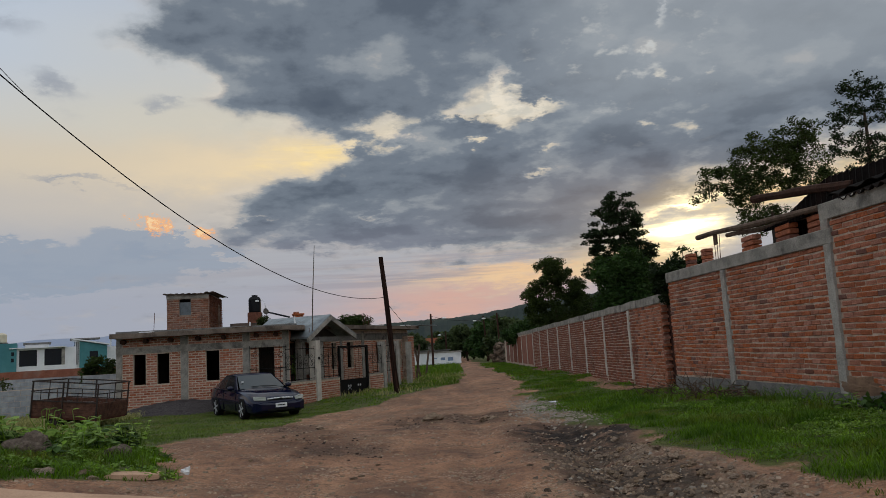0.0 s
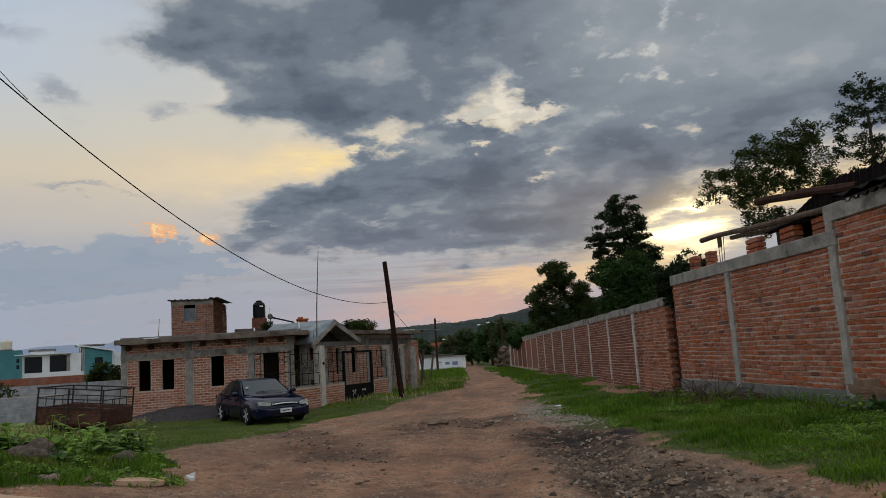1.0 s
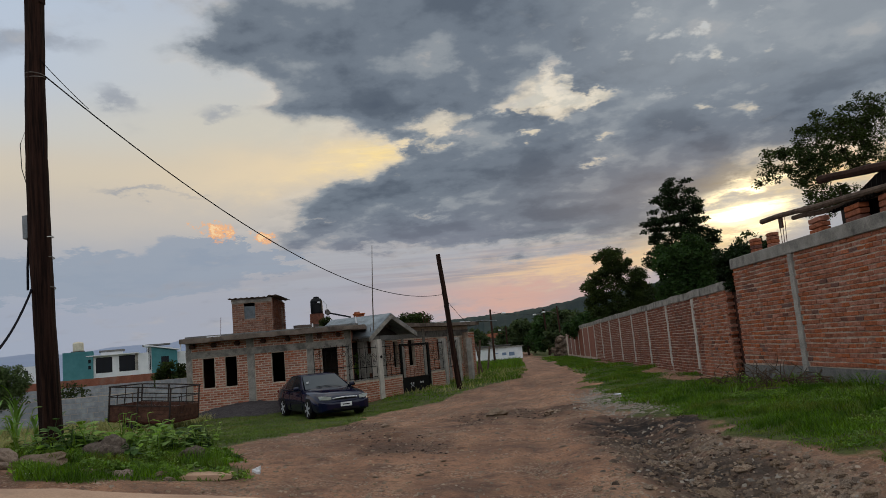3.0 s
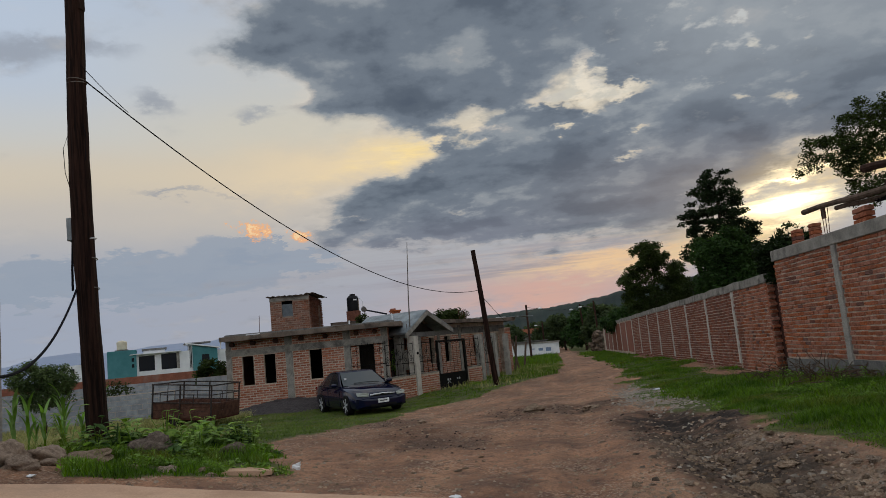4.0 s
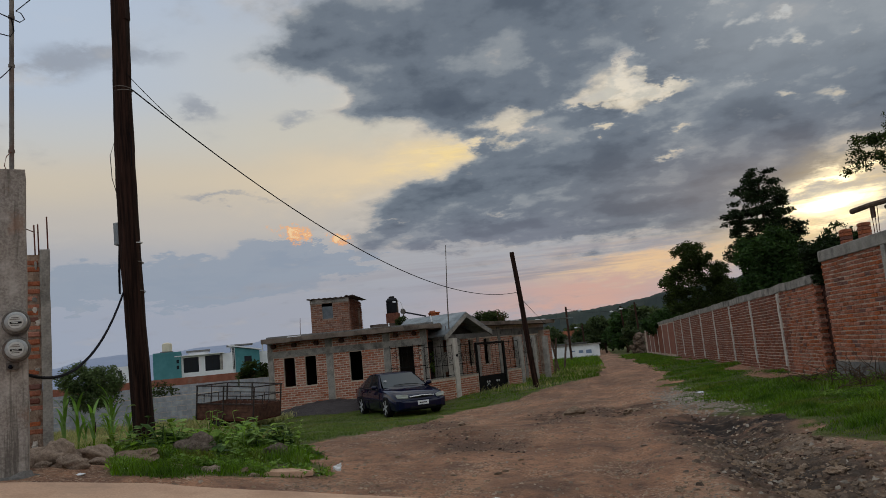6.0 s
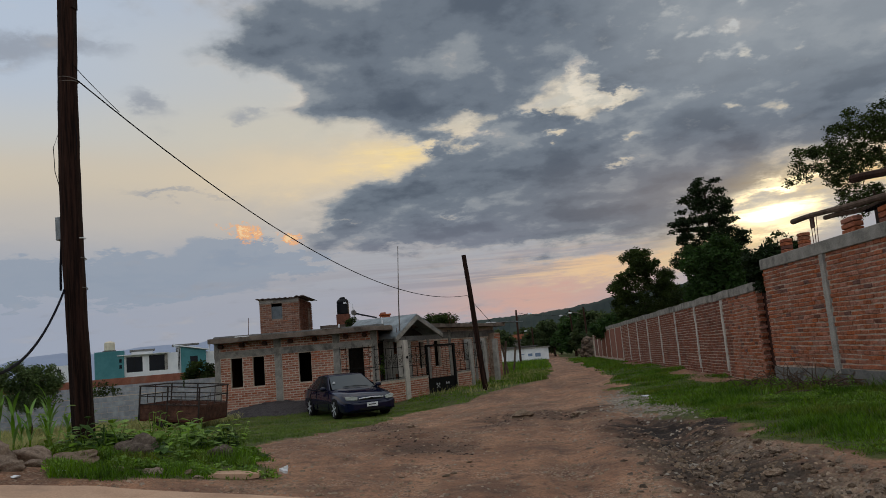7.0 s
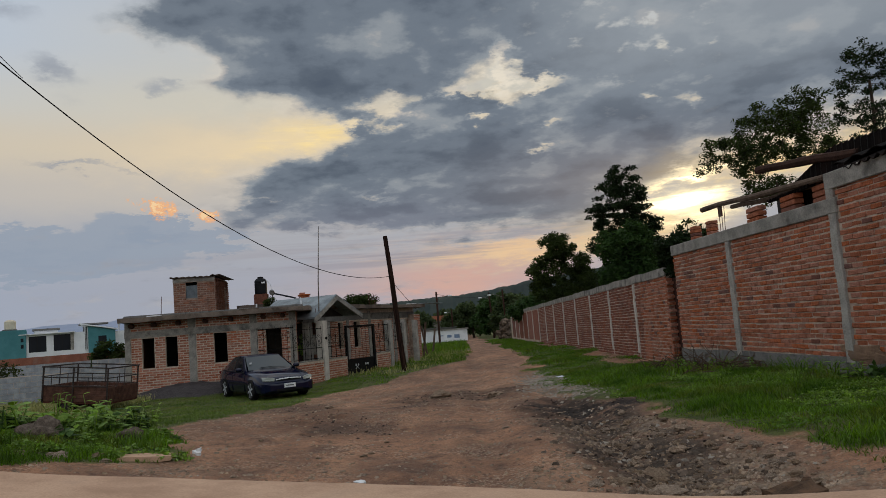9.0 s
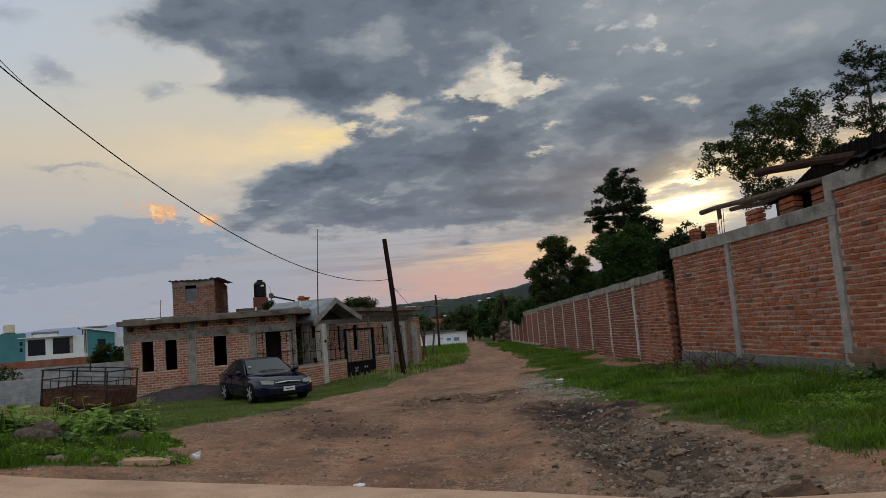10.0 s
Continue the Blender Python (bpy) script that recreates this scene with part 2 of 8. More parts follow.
BRICK = material("fired_brick", (126, 77, 59), (178, 116, 91), 12.0, 0.9, 1.0, 55, (106, 76, 66), 1.1, 0.5, vary=0.14, burnt=True)
BRICK_PALE = material("house_brick", (138, 86, 69), (184, 127, 105), 9.0, 0.9, 0.5, 60, (112, 80, 70), 1.0, 0.4, vary=0.22)
MORTAR = material("rough_mortar", (162, 146, 132), (202, 188, 172), 9.0, 0.95, 0.5, 70, (120, 96, 80), 0.9, 0.5)
MORTAR_RED = material("earthy_mortar", (146, 126, 112), (196, 178, 162), 7.0, 0.95, 0.8, 50, (92, 66, 55), 1.6, 0.6)
CONCRETE = material("weathered_concrete", (108, 106, 102), (162, 158, 150), 3.0, 0.92, 0.6, 40, (70, 68, 66), 1.6, 0.75)
CONCRETE_PALE = material("pale_concrete", (166, 160, 152), (206, 200, 190), 3.0, 0.92, 0.5, 40, (110, 96, 88), 1.2, 0.6)
CONCRETE_DARK = material("stained_concrete", (84, 84, 84), (134, 132, 128), 2.4, 0.92, 0.6, 40, (52, 52, 54), 2.4, 0.8)
PLASTER = material("lime_plaster", (96, 93, 88), (150, 145, 136), 3.0, 0.92, 0.6, 60, (66, 63, 59), 2.2, 0.8)
BLOCK = material("grey_block", (128, 132, 138), (164, 168, 172), 4.0, 0.92, 0.4, 60, (108, 110, 112), 0.7, 0.5, vary=0.12)
WOOD_DARK = material("creosoted_wood", (40, 28, 24), (74, 52, 42), 6.0, 0.9, 0.8, 40, (28, 20, 18), 2.0, 0.5)
WOOD_GREY = material("weathered_board", (70, 58, 50), (112, 96, 84), 6.0, 0.9, 0.6, 50, (50, 42, 38), 2.0, 0.5)
RUST = material("rusty_steel", (66, 38, 32), (104, 62, 52), 6.0, 0.75, 0.4, 60, (52, 30, 28), 1.5, 0.6, metal=0.2)
RAIL = material("grey_steel_tube", (82, 78, 76), (122, 118, 112), 8.0, 0.6, 0.2, 60, (92, 60, 48), 2.5, 0.5, metal=0.3)
BLACK_IRON = material("black_iron", (8, 8, 9), (20, 19, 19), 6.0, 0.75, 0.2, 60, spec=0.15)
# the shade inside rooms and porch is put into this colour
DARK_INSIDE = material("unlit_render", (40, 37, 34), (62, 57, 52), 2.0, 0.95, 0.2)
WHITE = material("white_paint", (206, 210, 214), (226, 228, 230), 1.5, 0.7, 0.1, 40, (180, 184, 186), 0.4, 0.4)
TEAL = material("teal_paint", (66, 118, 124), (82, 134, 140), 1.5, 0.75, 0.1, 40, (58, 108, 116), 0.4, 0.4)
STONE = material("field_stone", (100, 85, 72), (166, 146, 126), 4.0, 0.92, 0.9, 30, (112, 88, 70), 1.5, 0.6, vary=0.25)
RUBBER = material("black_rubber", (12, 12, 12), (26, 26, 26), 8.0, 0.85, 0.2, spec=0.15)
LEAF = material("leaf", (34, 48, 24), (66, 80, 38), 0.8, 0.6, 0.0, 8.0, vary=0.35, glow=0.35)
LEAF_DARK = material("needle_green", (18, 30, 18), (42, 58, 32), 0.8, 0.7, 0.0, 8.0, vary=0.35, glow=0.3)
GRASS = material("grass_blade", (52, 84, 22), (104, 138, 46), 0.9, 0.75, 0.0, 6.0, (126, 122, 62), 1.0, 0.55, vary=0.5, glow=0.3)
GRASS_DRY = material("dry_grass_blade", (132, 134, 78), (176, 172, 114), 0.7, 0.75, 0.0, 6.0, vary=0.25)
WEED = material("broad_weed_leaf", (76, 108, 44), (132, 162, 76), 1.5, 0.75, 0.1, 12.0, vary=0.3, spec=0.1, glow=0.3)
BARK = material("bark", (46, 38, 32), (80, 68, 58), 6.0, 0.95, 0.8, 30)

LEAF_MID = material("mid_green_leaf", (34, 54, 28), (62, 88, 44), 0.8, 0.65, 0.0, 8.0, vary=0.35, glow=0.3)
# far leaves: air haze is put into this paler colour
LEAF_FAR = material("haze_paled_leaf", (48, 62, 42), (84, 98, 64), 0.8, 0.7, 0.0, 8.0, vary=0.35, glow=0.3)
WEED_DARK = material("dark_weed_leaf", (40, 66, 30), (78, 104, 50), 1.5, 0.7, 0.1, 12.0, vary=0.35, spec=0.15, glow=0.25)
TRAILER_BOARD = material("rusty_brown_board", (62, 44, 37), (100, 70, 58), 7.0, 0.85, 0.5, 50, (46, 32, 28), 2.2, 0.6)
GRASS_SHORT = material("short_turf_blade", (72, 96, 42), (112, 130, 62), 0.7, 0.75, 0.0, 6.0, (120, 112, 64), 0.6, 0.6, vary=0.25)
WEED_PALE = material("pale_weed_leaf", (98, 128, 58), (148, 174, 94), 1.5, 0.75, 0.1, 12.0, vary=0.25, spec=0.1, glow=0.3)
MAIZE = material("maize_leaf", (86, 124, 48), (128, 164, 78), 1.5, 0.5, 0.05, 14.0, vary=0.2)
TRAILER_TUBE = material("dark_steel_tube", (34, 30, 29), (66, 58, 54), 8.0, 0.7, 0.2, 60, (74, 46, 36), 2.5, 0.5, metal=0.1, spec=0.2)
BUSH_LEAF = material("dusty_bush_leaf", (52, 68, 40), (92, 108, 64), 0.8, 0.7, 0.0, 8.0, vary=0.35)
TWIG = material("dead_twig", (58, 46, 38), (104, 88, 74), 5.0, 0.9, 0.3, 30)

RUBBLE = material("gully_rubble", (62, 52, 45), (120, 104, 90), 5.0, 0.92, 0.6, 30, (60, 48, 42), 2.0, 0.5, vary=0.3)
CLOD = material("dark_clod", (36, 29, 26), (70, 57, 50), 4.0, 0.95, 0.4, 30, vary=0.3)
STONE_PALE = material("pale_broken_stone", (112, 104, 96), (158, 150, 138), 4.0, 0.9, 0.4, 30, vary=0.2)

# ---------------------------------------------------------------- mesh helpers


class Mesh:
    """Collects vertices and faces, then links them as one object."""

    def __init__(self):
        self.v, self.f = [], []

    def add(self, verts, faces):
        n = len(self.v)
        self.v += [tuple(p) for p in verts]
        self.f += [tuple(i + n for i in q) for q in faces]
        return self

    def box(self, x0, y0, z0, x1, y1, z1, m=None):
        vs = [Vector((x, y, z)) for z in (z0, z1) for y in (y0, y1) for x in (x0, x1)]
        if m is not None:
            vs = [m @ p for p in vs]
        return self.add(vs, [(0, 2, 3, 1), (4, 5, 7, 6), (0, 1, 5, 4), (2, 6, 7, 3), (0, 4, 6, 2), (1, 3, 7, 5)])

    def tube(self, path, radii, n=8, caps=True):
        path = [Vector(p) for p in path]
        if not isinstance(radii, (list, tuple)):
            radii = [radii] * len(path)
        rings = []
        for i, p in enumerate(path):
            d = (path[min(i + 1, len(path) - 1)] - path[max(i - 1, 0)]).normalized()
            u = d.orthogonal().normalized() if abs(d.z) > 0.95 else d.cross(Vector((0, 0, 1))).normalized()
            w = d.cross(u)
            rings.append([p + (u * math.cos(2 * math.pi * k / n) + w * math.sin(2 * math.pi * k / n)) * radii[i] for k in range(n)])
        vs = [q for r in rings for q in r]
        fs = [(i * n + k, i * n + (k + 1) % n, (i + 1) * n + (k + 1) % n, (i + 1) * n + k) for i in range(len(path) - 1) for k in range(n)]
        if caps:
            fs += [tuple(range(n - 1, -1, -1)), tuple((len(path) - 1) * n + k for k in range(n))]
        return self.add(vs, fs)

    def prism(self, outline, y0, y1):
        """An outline in x and z, drawn out along y."""
        n = len(outline)
        vs = [(x, y0, z) for x, z in outline] + [(x, y1, z) for x, z in outline]
        fs = [tuple(range(n)), tuple(range(2 * n - 1, n - 1, -1))] + [(k, k + n, (k + 1) % n + n, (k + 1) % n) for k in range(n)]
        return self.add(vs, fs)

    def blob(self, centre, size, rough=0.15, seed=0.0, rings=7, segs=10):
        vs, fs = [], []
        for i in range(rings + 1):
            a = math.pi * i / rings
            for k in range(segs):
                b = 2 * math.pi * k / segs
                d = Vector((math.sin(a) * math.cos(b), math.sin(a) * math.sin(b), math.cos(a)))
                r = 1 + rough * noise.noise(d * 1.7 + Vector((seed, seed * 1.3, 0))) * 2
                vs.append((centre[0] + d.x * size[0] * r, centre[1] + d.y * size[1] * r, centre[2] + d.z * size[2] * r))
        for i in range(rings):
            for k in range(segs):
                fs.append((i * segs + k, (i + 1) * segs + k, (i + 1) * segs + (k + 1) % segs, i * segs + (k + 1) % segs))
        return self.add(vs, fs)

    def done(self, name, mat, parent=None, label="", bevel=0.0, smooth=False):
        me = bpy.data.meshes.new(name)
        me.from_pydata(self.v, [], self.f)
        if bevel or smooth:
            bm = bmesh.new()
            bm.from_mesh(me)
            if smooth:
                bmesh.ops.remove_doubles(bm, verts=bm.verts, dist=0.0004)
            bmesh.ops.recalc_face_normals(bm, faces=bm.faces)
            if bevel:
                bmesh.ops.bevel(bm, geom=list(bm.edges), offset=bevel, segments=1, affect="EDGES", clamp_overlap=True)
            bm.to_mesh(me)
            bm.free()
        me.materials.append(mat)
        if smooth:
            me.shade_smooth()
        ob = new(name, me)
        ob.parent = parent
        if label:
            ob["label"] = label
        return ob


def part(name, mesh, mat, parent, label="", bevel=0.0, smooth=False):
    return mesh.done(name, mat, parent, label, bevel, smooth)


def empty(name, m, label, category, group="", kind=""):
    e = new(name)
    e.matrix_world = m
    return tagged(e, label, category, group, kind)


def raw_mesh(name, verts, faces_flat, corners, mat, smooth=False):
    """A large mesh straight from arrays; every face has the same number of corners."""
    me = bpy.data.meshes.new(name)
    nf = len(faces_flat) // corners
    me.vertices.add(len(verts))
    me.vertices.foreach_set("co", np.asarray(verts, np.float32).ravel())
    me.loops.add(len(faces_flat))
    me.loops.foreach_set("vertex_index", np.asarray(faces_flat, np.int32))
    me.polygons.add(nf)
    me.polygons.foreach_set("loop_start", np.arange(nf, dtype=np.int32) * corners)
    me.update(calc_edges=True)
    me.materials.append(mat)
    if smooth:
        me.shade_smooth()
    return new(name, me)


# ---------------------------------------------------------------- lie of the land
LAND = np.array([
    (0, 0, 0), (-1, 6.7, 0.0), (-3.9, 6.5, 0.30), (2.1, 6.2, -0.16), (-4.9, 6.0, 0.5), (-6.1, 7.9, 0.55), (-6.9, 11, 0.28),
    (-2.9, 8.5, 0.1), (2.5, 8.6, -0.02), (3.4, 6.3, 0.04), (5.9, 11.4, 0.14), (5.6, 15.1, 0.08), (5.35, 18, -0.03), (5.4, 26, -0.06),
    (5.4, 50, -0.2), (2, 18, -0.2), (0, 14, -0.12), (0, 30, -0.27), (-6.5, 24.3, -0.54), (-9, 28, -0.44), (-4.4, 31, -0.38),
    (-2.8, 35, -0.3), (-10, 21.5, -0.42), (-17, 24, -0.35), (-20, 34, -0.35), (0, 60, -0.3), (-4, 16, -0.2), (-14, 12, 0.1), (9, 8, 0.3), (0, -8, 0.1)])


def spline(r2):
    return 0.5 * r2 * np.log(r2 + 1e-9)


_d = ((LAND[:, None, :2] - LAND[None, :, :2]) ** 2).sum(-1)
_n = len(LAND)
_a = np.zeros((_n + 3, _n + 3))
_a[:_n, :_n] = spline(_d) + np.eye(_n) * 2.0
_a[:_n, _n], _a[:_n, _n + 1:] = 1, LAND[:, :2]
_a[_n:, :_n] = _a[:_n, _n:].T
_w = np.linalg.solve(_a, np.r_[LAND[:, 2], 0, 0, 0])


def base_height(x, y):
    x, y = np.asarray(x, float), np.asarray(y, float)
    cx, cy = np.clip(x, -24, 12), np.clip(y, -6, 64)
    z = _w[_n] + _w[_n + 1] * cx + _w[_n + 2] * cy
    for i in range(_n):
        z = z + _w[i] * spline((cx - LAND[i, 0]) ** 2 + (cy - LAND[i, 1]) ** 2)
    far = np.clip(np.hypot(x - cx, y - cy) / 40, 0, 1)
    return z * (1 - far) - 0.4 * far


def ground_z(x, y):
    return float(base_height(x, y))

# ---------------------------------------------------------------- ground, road, pavement
ROAD_R = np.array([(-9, 12), (-2, 8), (3.0, 5.0), (6.2, 3.3), (7.9, 2.72), (9.8, 2.3), (13.4, 1.9), (20, 2.06), (27, 2.6), (39, 2.9), (61, 3.0), (130, 3.0)])
ROAD_L = np.array([(-9, -12), (6.2, -6.6), (6.7, -5.0), (7.1, -3.9), (7.5, -3.3), (8.1, -2.6), (9.2, -3.2), (10.5, -4.1), (12.2, -4.4), (15.8, -4.4), (18.5, -4.0), (22.8, -4.2), (24.5, -3.1), (26.8, -2.2), (30.2, -1.4), (33, 0.3), (43, 0.9), (61, 1.1), (130, 1.1)])
KERB = np.array([(-30, 5.5), (-6.4, 5.6), (-5.0, 6.3), (-4.16, 6.75), (-2.8, 6.86), (-1.0, 6.8), (0, 6.55), (0.8, 6.3), (2.0, 5.75), (4.0, 4.9), (9.0, 3.0), (30, 1.0)])


def fbm(x, y, scale, octaves=4, seed=0.0):
    """Layered value noise on arrays."""
    out, amp, tot = np.zeros_like(x, dtype=float), 1.0, 0.0
    for o in range(octaves):
        px, py = x / scale + seed + 17.1 * o, y / scale + seed * 1.7 + 9.7 * o
        ix, iy = np.floor(px), np.floor(py)
        fx, fy = px - ix, py - iy
        fx, fy = fx * fx * (3 - 2 * fx), fy * fy * (3 - 2 * fy)

        def lattice(a, b):
            q = np.sin(a * 127.1 + b * 311.7) * 43758.5453
            return q - np.floor(q)

        v = (lattice(ix, iy) * (1 - fx) + lattice(ix + 1, iy) * fx) * (1 - fy) + (lattice(ix, iy + 1) * (1 - fx) + lattice(ix + 1, iy + 1) * fx) * fy
        out += amp * (v - 0.5)
        tot, amp, scale = tot + amp, amp * 0.5, scale * 0.5
    return out / tot


def smooth(a, b, v):
    k = np.clip((v - a) / (b - a), 0, 1)
    return k * k * (3 - 2 * k)


def grass_amount(x, y):
    """0 on trodden earth, 1 where the turf is closed."""
    w = fbm(x, y, 1.6, 4, 3.0) + fbm(x, y, 0.5, 3, 13.0) * 0.5
    r = np.interp(y, ROAD_R[:, 0], ROAD_R[:, 1]) + w * 1.5
    l = np.interp(y, ROAD_L[:, 0], ROAD_L[:, 1]) + w * 1.0
    right = smooth(-0.1, 0.35, x - r)
    left = smooth(-0.1, 0.35, l - x)
    yard = smooth(0.6, 0.0, np.hypot((x + 6.2) / 1.8, (y - 25.0) / 1.4)) * 0.6
    heap = smooth(4.5, 5.0, x + w * 0.8) * smooth(18.5, 21, y) * smooth(58, 40, y) * smooth(-0.12, 0.1, fbm(x, y, 2.2, 3, 27.0)) * 0.95
    corner = smooth(0.05, -0.2, x + 0.685 * y + w * 0.6) * smooth(8.9, 8.2, y)
    return np.clip(right + left - yard - heap - corner, 0, 1) * smooth(-0.1, 0.4, y - np.interp(x, KERB[:, 0], KERB[:, 1]))


def mud_amount(x, y):
    w = fbm(x, y, 0.9, 4, 8.0)
    a = smooth(1.25, 0.5, np.hypot((x - 1.8) / 0.95, (y - 11.5) / 2.5) + w * 0.9)
    b = smooth(1.2, 0.5, np.hypot((x - 1.75) / 0.75, (y - 8.2) / 1.7) + w * 0.9) * 0.85
    c = smooth(1.2, 0.6, np.hypot((x - 0.2) / 1.5, (y - 16.9) / 2.4) + w * 1.2) * 0.65
    along = np.clip((18.5 - y) / 7.6, 0, 1)
    d = smooth(1.2, 0.3, np.hypot((x + 4.4 - 2.9 * along) / 1.0, np.maximum(np.maximum(y - 18.5, 10.9 - y), 0)) + w * 1.4) * 0.55
    far = smooth(24, 34, y) * smooth(-0.05, 0.3, fbm(x, y * 0.35, 1.3, 3, 17.0)) * 0.5
    return np.clip(np.maximum(np.maximum(np.maximum(a, b), c), np.maximum(d, far)), 0, 1)


def stony_amount(x, y):
    w = fbm(x, y, 1.2, 4, 21.0)
    gully = smooth(1.2, 0.4, np.abs(x - (2.1 - 0.06 * (y - 6))) / 0.9 + w * 0.8) * smooth(14, 9, y)
    mid = smooth(0.15, 0.4, fbm(x, y, 1.4, 3, 5.0) + 0.1) * 0.4
    pile = smooth(1.1, 0.5, np.hypot((x - 2.0) / 0.45, (y - 16.6) / 2.6) + w * 0.8)
    return np.clip(np.maximum(np.maximum(gully, mid), pile), 0, 1)


def full_height(x, y):
    z = base_height(x, y)
    near = smooth(90, 40, np.hypot(x, y))
    on = y - np.interp(x, KERB[:, 0], KERB[:, 1])
    open_ = smooth(0.0, 0.5, on)
    g = grass_amount(x, y)
    rough_ = fbm(x, y, 1.3, 5, 1.0) * 0.17 + fbm(x, y, 0.35, 3, 2.0) * (0.05 + 0.09 * np.maximum(mud_amount(x, y), stony_amount(x, y) * 0.7))
    ruts = -0.06 * np.exp(-((x - 0.15 - 0.02 * y) / 0.28) ** 2) - 0.06 * np.exp(-((x - 1.55 - 0.02 * y) / 0.28) ** 2)
    gully = -0.12 * np.exp(-((x - (2.0 - 0.05 * (y - 6))) / 0.5) ** 2) * smooth(14, 9, y)
    bank = 0.02 * g + 0.03 * np.exp(-(((x + 4.6) / 1.5) ** 2 + ((y - 9.2) / 1.3) ** 2))
    z = z + near * open_ * (rough_ * (1 - 0.4 * g) + (ruts + gully) * (1 - g) + bank * near)
    return z - 0.03 * (1 - open_) - 6.0 * smooth(120, 2500, np.hypot(x, y))


def height_at(x, y):
    return float(full_height(np.array([x], float), np.array([y], float))[0])


def ground_material():
    m = bpy.data.materials.new("trodden_earth")
    m.use_nodes = True
    t = m.node_tree
    p = t.nodes["Principled BSDF"]
    co = t.nodes.new("ShaderNodeTexCoord").outputs["Object"]

    def attr(name):
        a = t.nodes.new("ShaderNodeAttribute")
        a.attribute_name = name
        return Val(t, a.outputs["Fac"])

    big, mid, fine = noise_of(t, co, 0.4, 6.0, 0.6), noise_of(t, co, 3.4, 7.0, 0.62), noise_of(t, co, 30.0, 5.0, 0.65)
    sep = t.nodes.new("ShaderNodeSeparateXYZ")
    t.links.new(co, sep.inputs[0])
    gx, gy = Val(t, sep.outputs[0]), Val(t, sep.outputs[1])
    # wheels have drawn the dust out along the track
    drawn = noise_of(t, join(t, gx * 1.5 + mid * 0.5, gy * 0.16, 0.0), 1.3, 6.0, 0.6)
    earth = blend(t, (big * 0.45 + mid * 0.3 + drawn * 0.25).step(0.36, 0.64), lin(112, 82, 65), lin(180, 134, 104))
    earth = blend(t, drawn.step(0.52, 0.66) * 0.45, earth, lin(190, 146, 114))
    earth = blend(t, noise_of(t, co, 0.9, 6.0, 0.62).step(0.52, 0.62) * 0.5, earth, lin(98, 76, 64))
    earth = blend(t, fine.step(0.42, 0.66) * 0.5, earth, lin(100, 76, 62))
    earth = blend(t, noise_of(t, co, 7.0, 7.0, 0.72).step(0.5, 0.64) * 0.6, earth, lin(82, 62, 52))
    earth = blend(t, noise_of(t, co, 15.0, 5.0, 0.7).step(0.6, 0.72) * 0.4, earth, lin(184, 156, 132))
    pebble = t.nodes.new("ShaderNodeTexVoronoi")
    pebble.inputs["Scale"].default_value = 16.0
    t.links.new(co, pebble.inputs["Vector"])
    stone = blend(t, Val(t, pebble.outputs["Color"]), lin(92, 80, 70), lin(156, 140, 122))
    grit = t.nodes.new("ShaderNodeTexVoronoi")
    grit.inputs["Scale"].default_value = 42.0
    t.links.new(co, grit.inputs["Vector"])
    speck = Val(t, grit.outputs["Color"])
    loose = noise_of(t, co, 1.1, 5.0, 0.6).step(0.45, 0.62) * 0.45 + 0.05
    earth = blend(t, speck.step(0.6, 0.8) * loose, earth, lin(186, 166, 144))
    earth = blend(t, speck.step(0.4, 0.15) * loose, earth, lin(76, 60, 50))
    earth = blend(t, (attr("stony") * 0.9 * mid.step(0.3, 0.6)), earth, stone)
    earth = blend(t, (attr("mud") * mid.step(0.25, 0.55)), earth, lin(38, 31, 27))
    turf = blend(t, (mid * 0.5 + fine * 0.5).step(0.35, 0.65), lin(52, 58, 30), lin(92, 98, 48))
    col = blend(t, (attr("turf") * 1.2 + (mid - 0.5) * 1.2).step(0.45, 1.0), earth, turf)
    t.links.new(col, p.inputs["Base Color"])
    t.links.new((mid * 0.25 + 0.72).sock, p.inputs["Roughness"])
    p.inputs["Specular IOR Level"].default_value = 0.25
    b = t.nodes.new("ShaderNodeBump")
    b.inputs["Strength"].default_value, b.inputs["Distance"].default_value = 1.0, 0.07
    t.links.new((mid * 0.6 + fine * 0.5 + (Val(t, pebble.outputs["Distance"]) * -0.6) * attr("stony")).sock, b.inputs["Height"])
    t.links.new(b.outputs[0], p.inputs["Normal"])
    return m


def axis(lo, hi, step, grow, limit):
    mid = list(np.arange(lo, hi + 1e-6, step))
    a, s, out = hi, step, []
    while a < limit:
        s *= grow
        a += s
        out.append(a)
    b, s, low = lo, step, []
    while b > -limit:
        s *= grow
        b -= s
        low.append(b)
    return np.array(low[::-1] + mid + out)


def make_ground():
    xs, ys = axis(-8.5, 6.2, 0.07, 1.09, 4200), axis(4.5, 22.0, 0.08, 1.045, 4200)
    gx, gy = np.meshgrid(xs, ys)
    gx, gy = gx.ravel(), gy.ravel()
    z = full_height(gx, gy)
    nx, ny = len(xs), len(ys)
    i = (np.arange(ny - 1)[:, None] * nx + np.arange(nx - 1)[None]).ravel()
    ob = raw_mesh("ground", np.c_[gx, gy, z], np.c_[i, i + 1, i + nx + 1, i + nx].ravel(), 4, ground_material(), True)
    for name, v in (("turf", grass_amount(gx, gy)), ("mud", mud_amount(gx, gy)), ("stony", stony_amount(gx, gy))):
        a = ob.data.attributes.new(name, "FLOAT", "POINT")
        a.data.foreach_set("value", v.astype(np.float32))
    tagged(ob, "rutted reddish dirt track with stones, mud and grassy verges", "ground", kind="structure")


make_ground()


